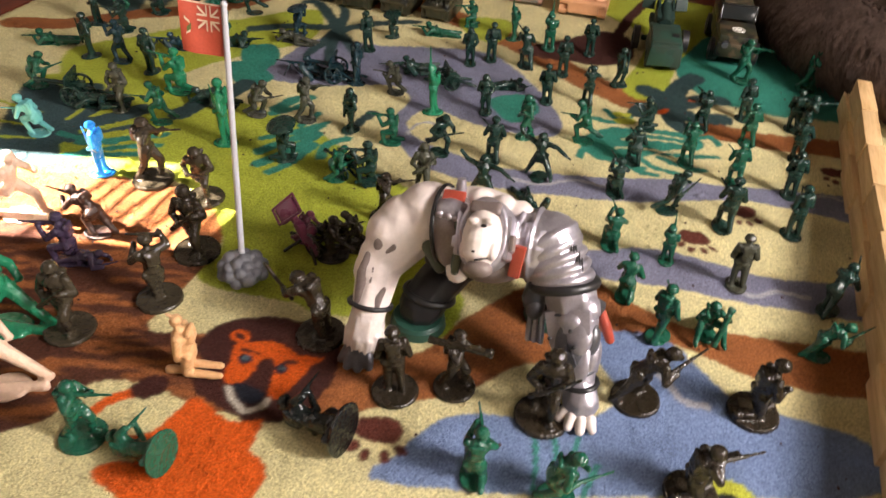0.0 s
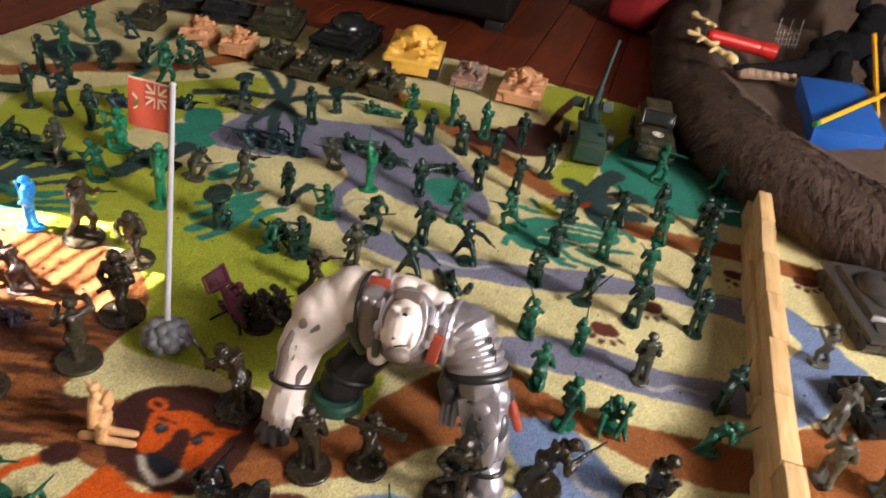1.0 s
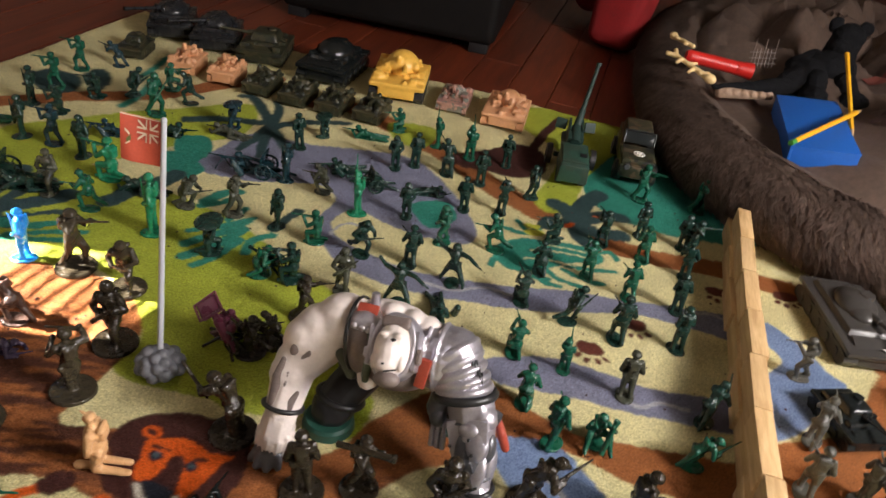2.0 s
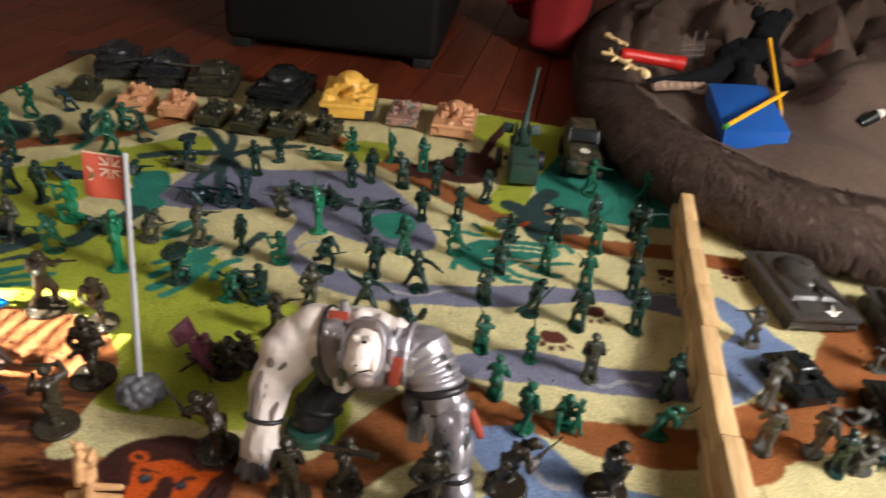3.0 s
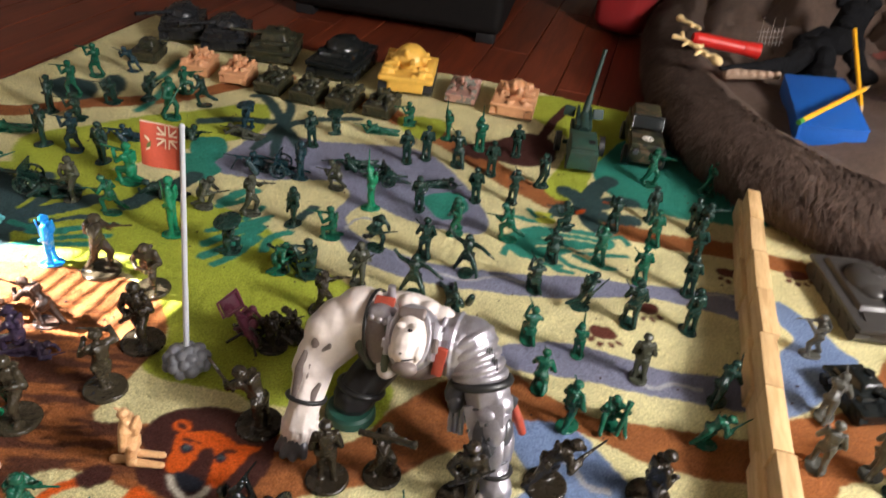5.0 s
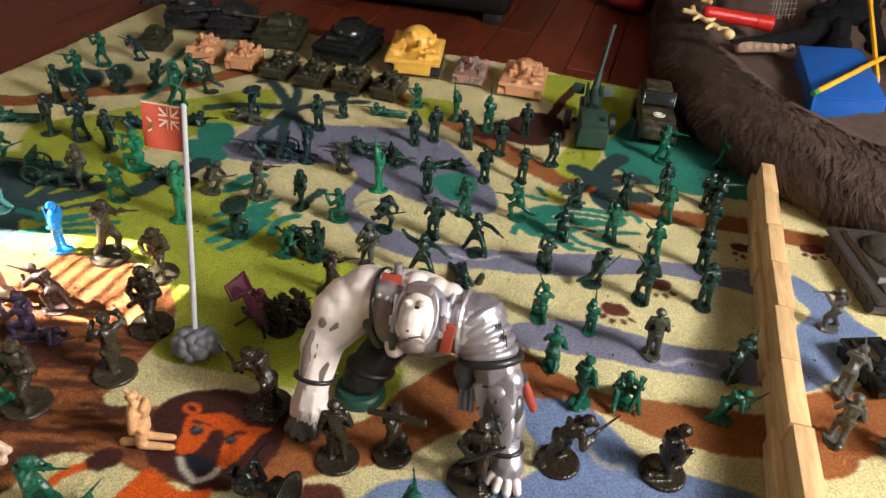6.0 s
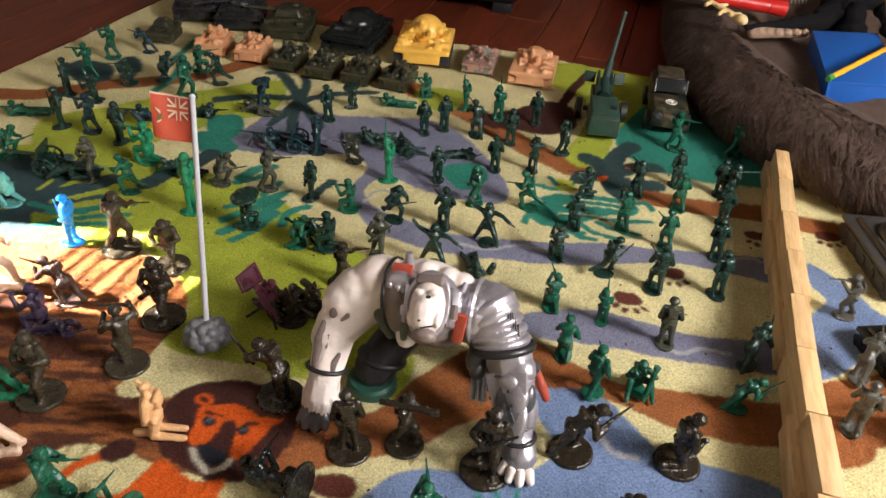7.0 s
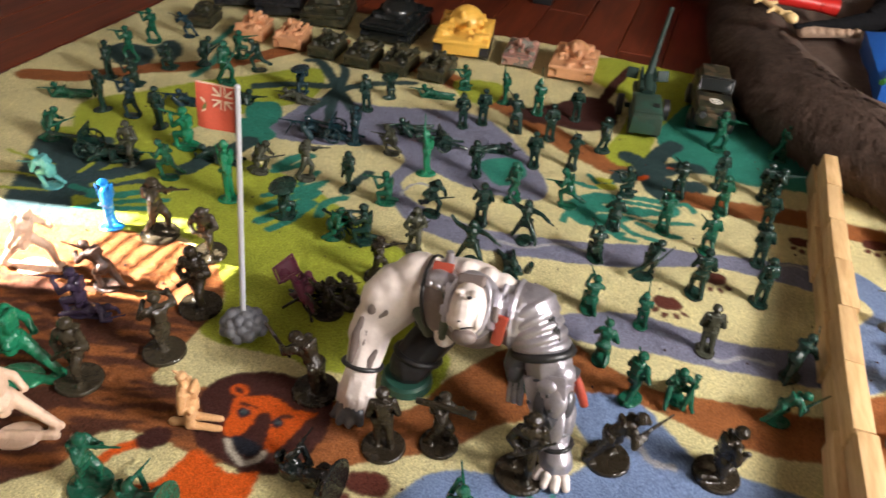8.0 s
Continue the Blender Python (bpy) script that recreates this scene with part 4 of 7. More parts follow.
def pose_bm(kind, base):
    if kind == "aim":
        return figure((0, 0, 0.50), (0.01, 0, 0.72), (0.06, -0.03, 0.87), STRIDE, AIM_ARMS, gun=((0.05, -0.06, 0.80), (0.58, 0.02, 0.83)), base=base)
    if kind == "march":
        return figure((0, 0, 0.50), (0.03, 0, 0.72), (0.05, 0, 0.89), STRIDE, PORT_ARMS, gun=((0.13, -0.20, 0.42), (0.24, 0.24, 0.84)), base=base)
    if kind == "guard":
        return figure((0, 0, 0.51), (0.0, 0, 0.74), (0.01, 0, 0.90), STAND, (((-0.02, 0.19, 0.60), (0.10, 0.12, 0.55)), ((0.0, -0.19, 0.58), (0.10, -0.12, 0.62))), gun=((0.11, -0.11, 0.30), (0.15, 0.02, 0.92)), base=base)
    if kind == "kneel":
        return figure((-0.04, 0, 0.31), (0.01, 0, 0.54), (0.06, -0.03, 0.70), KNEEL, (((0.19, 0.12, 0.45), (0.31, 0.03, 0.61)), ((0.08, -0.21, 0.50), (0.12, -0.06, 0.60))), gun=((0.05, -0.06, 0.61), (0.60, 0.02, 0.65)), base=base)
    if kind == "prone":
        return figure((-0.28, 0, 0.11), (0.0, 0, 0.17), (0.14, 0, 0.29), PRONE_LEGS, (((0.17, 0.16, 0.07), (0.30, 0.03, 0.19)), ((0.10, -0.20, 0.07), (0.16, -0.05, 0.19))), gun=((0.10, -0.04, 0.20), (0.62, 0.0, 0.23)), base="long")
    if kind == "crawl":
        return figure((-0.24, 0, 0.16), (0.04, 0, 0.18), (0.20, 0.03, 0.24), (((-0.30, 0.22, 0.08), (-0.56, 0.17, 0.07)), PRONE_LEGS[1]), (((0.26, 0.20, 0.07), (0.38, 0.08, 0.08)), ((0.12, -0.22, 0.07), (0.30, -0.16, 0.07))), gun=((0.10, -0.20, 0.10), (0.58, -0.02, 0.14)), base="long")
    if kind == "run":
        return figure((0, 0, 0.50), (0.10, 0, 0.70), (0.19, 0, 0.84), (((0.22, 0.06, 0.36), (0.16, 0.06, 0.10)), ((-0.08, -0.06, 0.29), (-0.32, -0.06, 0.16))), (((0.20, 0.20, 0.60), (0.34, 0.10, 0.62)), ((0.0, -0.22, 0.58), (0.14, -0.16, 0.50))), gun=((0.06, -0.20, 0.47), (0.58, 0.16, 0.68)), base=base)
    if kind == "throw":
        return figure((0, 0, 0.48), (-0.01, 0, 0.70), (0.02, 0.02, 0.87), (((0.12, 0.20, 0.28), (0.10, 0.26, 0.07)), ((-0.05, -0.17, 0.28), (-0.08, -0.27, 0.07))), (((0.08, 0.33, 0.75), (0.14, 0.50, 0.66)), ((-0.06, -0.32, 0.80), (-0.05, -0.44, 0.95))), extra=(((0.14, 0.5, 0.66), (0.16, 0.62, 0.60), 0.022, 0.02),), base=base)
    if kind == "bazooka":
        return figure((0, 0, 0.49), (0.0, 0, 0.71), (0.04, 0.05, 0.87), STRIDE, AIM_ARMS, tube=((-0.34, -0.11, 0.83), (0.52, -0.06, 0.86)), base=base)
    if kind == "crouch":
        return figure((-0.05, 0, 0.40), (0.10, 0, 0.57), (0.21, 0, 0.70), (((0.20, 0.08, 0.33), (0.10, 0.09, 0.07)), ((0.04, -0.10, 0.22), (-0.20, -0.09, 0.08))), (((0.20, 0.20, 0.44), (0.33, 0.08, 0.48)), ((0.10, -0.22, 0.44), (0.22, -0.10, 0.42))), gun=((0.10, -0.16, 0.42), (0.62, 0.08, 0.52)), base=base)
    if kind == "overhead":
        return figure((0, 0, 0.48), (-0.02, 0, 0.69), (0.02, 0, 0.83), STRIDE, (((0.12, 0.20, 0.78), (0.16, 0.10, 0.95)), ((0.06, -0.22, 0.80), (0.12, -0.08, 0.98))), gun=((-0.10, -0.10, 1.02), (0.48, 0.06, 0.92)), base=base)
    if kind == "lean":
        return figure((-0.04, 0, 0.46), (0.18, 0, 0.62), (0.32, 0, 0.72), (((0.12, 0.07, 0.30), (0.02, 0.08, 0.07)), ((-0.14, -0.07, 0.26), (-0.28, -0.08, 0.08))), (((0.32, 0.18, 0.52), (0.44, 0.08, 0.60)), ((0.22, -0.22, 0.50), (0.36, -0.10, 0.52))), gun=((0.22, -0.14, 0.52), (0.72, 0.10, 0.74)), base=base)
    if kind == "stride":
        return figure((0, 0, 0.50), (0.08, 0, 0.70), (0.14, 0, 0.86), (((0.28, 0.06, 0.34), (0.32, 0.07, 0.07)), ((-0.18, -0.06, 0.30), (-0.36, -0.07, 0.08))), (((0.18, 0.22, 0.60), (0.32, 0.14, 0.62)), ((-0.02, -0.22, 0.58), (-0.10, -0.18, 0.46))), extra=(((-0.34, 0, 0.02), (0.36, 0, 0.02), 0.05, 0.05),), base="oval")
    if kind == "disc":
        return figure((-0.02, 0, 0.28), (0.05, 0, 0.48), (0.10, 0, 0.62), KNEEL, (((0.16, 0.2, 0.5), (0.2, 0.12, 0.66)), ((0.1, -0.2, 0.5), (0.16, -0.12, 0.66))), disc=((0.02, 0.0, 0.74), 0.30, (6, -10, 0)), base=base)
    if kind == "mgun":
        return figure((-0.22, 0, 0.12), (0.02, 0, 0.22), (0.12, 0, 0.36), PRONE_LEGS, (((0.18, 0.16, 0.16), (0.28, 0.05, 0.24)), ((0.12, -0.18, 0.16), (0.22, -0.06, 0.24))), gun=((0.18, 0.0, 0.27), (0.86, 0.0, 0.30)), extra=(((0.5, 0, 0.27), (0.62, 0.18, 0.04), 0.022, 0.02), ((0.5, 0, 0.27), (0.62, -0.18, 0.04), 0.022, 0.02), ((0.48, 0, 0.27), (0.30, 0, 0.04), 0.022, 0.02), ((-0.05, 0.34, 0.10), (0.12, 0.36, 0.34), 0.09, 0.075)), base="long")
    if kind == "mortar":
        return figure((-0.05, 0, 0.22), (0.02, 0, 0.44), (0.06, 0, 0.60), (((0.16, 0.18, 0.32), (0.30, 0.22, 0.07)), ((0.16, -0.18, 0.32), (0.30, -0.22, 0.07))), (((0.16, 0.24, 0.44), (0.24, 0.14, 0.62)), ((0.12, -0.24, 0.42), (0.24, -0.14, 0.56))), tube=((0.34, 0.06, 0.05), (0.18, 0.20, 0.72)), extra=(((0.2, -0.16, 0.58), (0.26, -0.22, 0.85), 0.03, 0.025), ((-0.30, 0.0, 0.05), (-0.10, 0.0, 0.20), 0.05, 0.08)), base=base)
    if kind == "raised":
        return figure((0, 0, 0.44), (0.0, 0, 0.62), (0.03, 0.02, 0.77), STAND, (((0.02, 0.13, 0.70), (0.06, 0.05, 0.86)), ((0.02, -0.14, 0.56), (0.08, -0.04, 0.66))), gun=((0.07, -0.03, 0.58), (0.05, 0.02, 1.20)), base=base)
    if kind == "dig":
        return figure((-0.06, 0, 0.46), (0.10, 0, 0.66), (0.22, 0, 0.72), (((-0.02, 0.05, 0.26), (-0.06, 0.06, 0.07)), ((-0.06, -0.05, 0.26), (-0.08, -0.06, 0.07))), (((0.30, 0.14, 0.58), (0.42, 0.04, 0.52)), ((0.28, -0.14, 0.54), (0.40, -0.03, 0.46))), extra=(((0.36, 0.0, 0.38), (0.66, 0.02, 0.78), 0.026, 0.024),), base=base)
    if kind == "kneelport":
        return figure((-0.02, 0, 0.33), (0.03, 0, 0.58), (0.09, 0, 0.75), KNEEL, (((0.10, 0.18, 0.48), (0.21, 0.08, 0.42)), ((0.06, -0.19, 0.46), (0.19, -0.08, 0.50))), gun=((0.20, -0.12, 0.55), (0.24, 0.14, 0.20)), base=base)
    if kind == "bust":
        return figure((0, 0, 0.42), (0.02, 0, 0.68), (0.05, 0, 0.86), (((0.0, 0.03, 0.25), (0.0, 0.03, 0.07)), ((0.0, -0.03, 0.25), (0.0, -0.03, 0.07))), (((0.12, 0.2, 0.6), (0.26, 0.08, 0.72)), ((0.02, -0.24, 0.72), (0.1, -0.2, 0.88))), gun=((0.0, -0.2, 0.9), (0.46, 0.1, 0.76)), base=base)
    return figure((0.0, 0, 0.38), (0.03, 0, 0.66), (0.06, 0, 0.88), (((0.04, 0.07, 0.07), (-0.30, 0.09, 0.05)), ((0.05, -0.07, 0.07), (-0.28, -0.06, 0.05))), (((0.06, 0.15, 0.50), (0.10, 0.10, 0.34)), ((0.05, -0.15, 0.50), (0.10, -0.10, 0.34))), helmet=False, base=None, extra=(((0.06, 0, 0.94), (0.13, 0.0, 1.0), 0.026, 0.018), ((0.08, 0, 0.035), (0.26, 0.0, 0.035), 0.05, 0.06)))


WORD = {"aim": "standing and aiming a rifle", "march": "marching with its rifle slanted", "guard": "upright, rifle held close", "kneel": "kneeling and aiming a rifle",
        "prone": "lying prone behind a rifle", "crawl": "crawling flat with a rifle", "run": "running with a rifle", "throw": "throwing with arms spread",
        "bazooka": "shouldering a tube launcher", "crouch": "crouching forward with a rifle", "overhead": "holding a rifle above its head", "lean": "leaning far forward",
        "stride": "in a wide stride on a plate", "disc": "kneeling under a round disc", "mgun": "behind a tripod machine gun", "mortar": "seated beside a mortar tube",
        "raised": "holding its rifle straight up", "dig": "bent forward with a tool", "kneelport": "kneeling upright, rifle lowered", "bust": "hunched on a round base", "bare": "kneeling with no gear"}
FIGURES = {}


def soldier(kind, colour, x, y, yaw, height, tip=0.0, width=1.0, base="oval"):
    """One toy soldier on the rug; alike ones share their mesh."""
    kind = "bare" if kind == "kneelbare" else kind
    base = "round" if colour in ("br", "bz") else base
    if (kind, base) not in FIGURES:
        FIGURES[kind, base] = moulded(pose_bm(kind, base), 0.0150, 1)
    if (kind, base, colour) not in FIGURES:
        me = FIGURES[kind, base].copy()
        me.name = "toy_soldier"
        me.materials.clear()
        me.materials.append(PLASTIC[colour])
        FIGURES[kind, base, colour] = me
    doing = "fallen on its side" if tip else WORD[kind]
    ob = new("toy_soldier", FIGURES[kind, base, colour])
    s = height / (0.97 if colour in ("br", "bz", "wh", "bg", "tn") else 1.03)
    ob.matrix_world = pose(x, y, (0.28 if base == "round" else 0.19) * s * abs(math.sin(radians(tip))), random.uniform(-3, 3) + tip, random.uniform(-3, 3), yaw) @ Matrix.Diagonal((s * 0.95 * width, s * 0.95 * width, s, 1))
    return tagged(ob, f"{COLOUR_WORD[colour]} plastic toy soldier {doing}", "toy soldier", "toy soldiers on the rug")


soldier("aim", "mg", -0.511, 1.023, 192, 0.058)
soldier("aim", "mg", -0.532, 1.103, 190, 0.058)
soldier("lean", "nv", -0.498, 1.149, 180, 0.050)
soldier("guard", "dg", -0.5, 0.961, 202, 0.058)
soldier("guard", "dg", -0.438, 0.875, 231, 0.060)
soldier("aim", "nv", -0.392, 0.877, 185, 0.058)
soldier("guard", "dg", -0.342, 0.868, 91, 0.059)
soldier("kneel", "bg", -0.279, 0.839, 178, 0.066)
soldier("prone", "mg", -0.514, 0.882, 202, 0.056)
soldier("crouch", "mg", -0.44, 0.782, 32, 0.058)
soldier("mgun", "nv", -0.355, 0.938, 195, 0.052)
soldier("march", "mg", -0.345, 1.025, 0, 0.069)
soldier("kneel", "mg", -0.379, 1.115, 20, 0.058)
soldier("run", "dg", -0.326, 1.087, 210, 0.056)
soldier("crouch", "dg", -0.412, 1.063, 60, 0.058)
soldier("kneel", "dg", -0.445, 1.028, 190, 0.052)
soldier("disc", "nv", -0.235, 1.046, 8, 0.052)
soldier("crawl", "ol", -0.234, 1.021, 183, 0.052)
soldier("prone", "dg", -0.285, 0.981, 13, 0.058)
soldier("mgun", "nv", -0.156, 0.941, 190, 0.060)
soldier("guard", "dg", -0.125, 1.042, 150, 0.056)
soldier("guard", "nv", -0.097, 0.945, 193, 0.056)
soldier("aim", "ol", -0.112, 0.838, 14, 0.058)
soldier("guard", "dg", -0.055, 0.84, 234, 0.054)
soldier("crouch", "ol", -0.17, 0.827, 7, 0.058)
soldier("run", "mg", -0.253, 0.77, 196, 0.054)
soldier("march", "ol", -0.315, 0.778, 285, 0.060)
soldier("crawl", "dg", -0.349, 0.77, 200, 0.058)
soldier("crawl", "dg", -0.238, 0.83, 182, 0.056)
soldier("guard", "bg", -0.165, 0.76, 200, 0.074, width=0.80)
soldier("disc", "dg", -0.094, 0.757, 21, 0.058)
soldier("guard", "bl", -0.245, 0.662, 209, 0.060)
soldier("aim", "bz", -0.193, 0.672, 12, 0.072)
soldier("run", "bz", -0.128, 0.665, 300, 0.066)
soldier("kneel", "mg", -0.002, 0.832, 192, 0.054)
soldier("march", "ol", 0.061, 0.76, 297, 0.058)
soldier("run", "dg", 0.052, 0.834, 329, 0.056)
soldier("crouch", "ol", -0.043, 0.942, 182, 0.052)
soldier("mgun", "dg", -0.048, 1.003, 212, 0.052)
soldier("raised", "bg", 0.016, 0.915, 196, 0.066, width=0.86)
soldier("prone", "dg", 0.013, 0.99, -3, 0.046)
soldier("prone", "mg", -0.063, 1.124, 195, 0.052)
soldier("kneel", "mg", -0.022, 1.177, 213, 0.050)
soldier("guard", "dg", 0.014, 1.059, 286, 0.052)
soldier("guard", "dg", 0.036, 1.079, 119, 0.054)
soldier("guard", "dg", 0.072, 0.941, 279, 0.050)
soldier("crawl", "dg", 0.086, 1.011, 23, 0.046)
soldier("raised", "mg", 0.047, 1.159, 204, 0.056)
soldier("lean", "dg", 0.083, 1.08, 120, 0.060)
soldier("raised", "mg", 0.099, 1.148, 114, 0.060)
soldier("guard", "dg", 0.134, 1.077, 115, 0.054)
soldier("guard", "dg", 0.155, 1.154, 97, 0.052)
soldier("guard", "dg", 0.133, 0.995, 101, 0.052)
soldier("aim", "dg", 0.179, 1.012, 106, 0.052)
soldier("march", "dg", 0.207, 1.076, 20, 0.054)
soldier("march", "mg", 0.131, 0.905, 224, 0.056)
soldier("run", "mg", 0.195, 0.921, 182, 0.056)
soldier("throw", "dg", 0.165, 0.831, 269, 0.056)
soldier("march", "dg", 0.11, 0.841, 116, 0.056)
soldier("kneel", "dg", 0.257, 0.978, 194, 0.052)
soldier("aim", "dg", 0.315, 1.003, 120, 0.052)
soldier("guard", "dg", 0.362, 1.049, 121, 0.054)
soldier("march", "mg", 0.368, 0.99, 117, 0.054)
soldier("crouch", "dg", 0.252, 0.899, 108, 0.052)
soldier("guard", "dg", 0.417, 1.047, 96, 0.054)
soldier("aim", "dg", 0.425, 1.043, 9, 0.054)
soldier("march", "dg", 0.421, 0.977, 91, 0.054)
soldier("march", "mg", 0.358, 0.897, 113, 0.054)
soldier("guard", "dg", 0.413, 0.899, 99, 0.054)
soldier("kneel", "dg", 0.244, 0.831, 115, 0.054)
soldier("aim", "mg", 0.354, 1.156, -25, 0.062)
soldier("aim", "mg", 0.434, 1.166, -10, 0.058)
soldier("aim", "mg", 0.307, 0.918, 109, 0.054)
soldier("run", "dg", 0.297, 0.821, 24, 0.054)
soldier("march", "dg", 0.351, 0.814, 107, 0.061)
soldier("guard", "dg", 0.415, 0.828, 122, 0.058)
soldier("guard", "ol", 0.368, 0.731, 99, 0.058)
soldier("kneel", "mg", 0.254, 0.744, 107, 0.054)
soldier("raised", "mg", 0.306, 0.742, 93, 0.046)
soldier("crouch", "mg", 0.278, 0.679, 90, 0.054)
soldier("march", "mg", 0.31, 0.641, 56, 0.058)
soldier("mortar", "mg", 0.347, 0.661, 284, 0.054)
soldier("lean", "dg", 0.443, 0.728, 57, 0.056)
soldier("lean", "mg", 0.432, 0.668, 10, 0.050)
soldier("lean", "br", 0.303, 0.571, 18, 0.064)
soldier("kneelport", "br", 0.386, 0.590, 20, 0.066)
soldier("march", "br", 0.242, 0.529, 285, 0.070)
soldier("guard", "br", 0.136, 0.512, 116, 0.062)
soldier("bazooka", "br", 0.175, 0.532, -2, 0.056)
soldier("dig", "br", 0.060, 0.543, 170, 0.070)
soldier("kneelbare", "tn", -0.01, 0.474, 199, 0.057, width=1.18)
soldier("bust", "bz", -0.081, 0.530, 150, 0.066)
soldier("march", "br", -0.088, 0.593, 285, 0.072)
soldier("march", "bz", -0.123, 0.475, 287, 0.069)
soldier("lean", "sn", -0.184, 0.581, 178, 0.062)
soldier("kneel", "pu", -0.18, 0.542, 197, 0.064)
soldier("crawl", "pu", -0.161, 0.545, 15, 0.046)
soldier("aim", "br", 0.045, 0.703, 17, 0.052)
soldier("throw", "dg", 0.122, 0.768, 276, 0.056)
soldier("mgun", "dg", 0.169, 0.764, 293, 0.054)
# its near-black colour includes the shadow it lies in
soldier("kneel", "bk", 0.124, 0.455, 86, 0.070, -94, base="round")
soldier("aim", "mg", -0.045, 0.398, 10, 0.060, base="round")
soldier("kneel", "mg", 0.022, 0.398, 92, 0.058, -98, base="round")
soldier("kneel", "mg", 0.212, 0.464, 105, 0.060)
soldier("crouch", "mg", 0.265, 0.471, 9, 0.060)
soldier("kneel", "br", 0.349, 0.504, 25, 0.064)
soldier("stride", "wh", -0.268, 0.575, 15, 0.074)
soldier("crouch", "tl", -0.357, 0.698, 185, 0.060)
soldier("stride", "bg", -0.166, 0.46, 193, 0.085)
soldier("stride", "wh", -0.122, 0.412, 201, 0.080)
soldier("aim", "gy", 0.543, 0.843, 187, 0.056)
soldier("lean", "gy", 0.544, 0.749, 63, 0.058)
soldier("march", "gy", 0.528, 0.679, 78, 0.060)
soldier("march", "gy", 0.575, 0.688, 42, 0.060)
soldier("run", "gy", 0.678, 0.842, 200, 0.056)
soldier("crawl", "gy", 0.638, 0.747, 179, 0.056)
soldier("kneel", "gy", 0.616, 0.679, 206, 0.056)
soldier("kneel", "dg", -0.45, 0.956, 190, 0.054)
soldier("mgun", "dg", -0.36, 0.78, 195, 0.050)
soldier("disc", "dg", -0.112, 1.092, 40, 0.046)
soldier("crouch", "mr", -0.01, 0.644, 3, 0.046)
soldier("kneel", "br", 0.024, 0.635, 25, 0.052)
soldier("prone", "dg", 0.667, 0.746, 190, 0.055)
soldier("crawl", "gy", 0.631, 0.697, 24, 0.056)
soldier("mgun", "nv", 0.655, 0.691, 190, 0.050)
soldier("guard", "dg", 0.59, 0.669, 94, 0.054)
soldier("crouch", "mg", -0.028, 0.744, 30, 0.052)
soldier("kneel", "dg", 0.007, 0.752, 200, 0.060)
soldier("crouch", "br", 0.039, 0.655, 200, 0.046)

# ---- wall of wooden blocks ----
fence = thing("block_fence", pose(0.478, 0, 0), "low wall of pale pine building blocks on the rug", "toy wall")
BLOCK_L, BLOCK_T, BLOCK_H = 0.0785, 0.0165, 0.0255
for course in range(2):
    y = 0.395 + (0.02 if course == 0 else 0.0)
    while y < 1.08:
        bm = empty_bm()
        add_box(bm, (BLOCK_L - 0.0006, BLOCK_T, BLOCK_H), bevel=0.0009)
        b = part("block", bm, pine, fence)
        far = (y - 0.4) / 0.7
        b.matrix_local = pose(random.uniform(-0.003, 0.003) + 0.004 * course, y + BLOCK_L / 2, BLOCK_H * (course + 0.5), random.uniform(-0.5, 0.5), 0, 90 + random.uniform(-1.6, 1.6))
        y += BLOCK_L + random.uniform(0.0, 0.001)

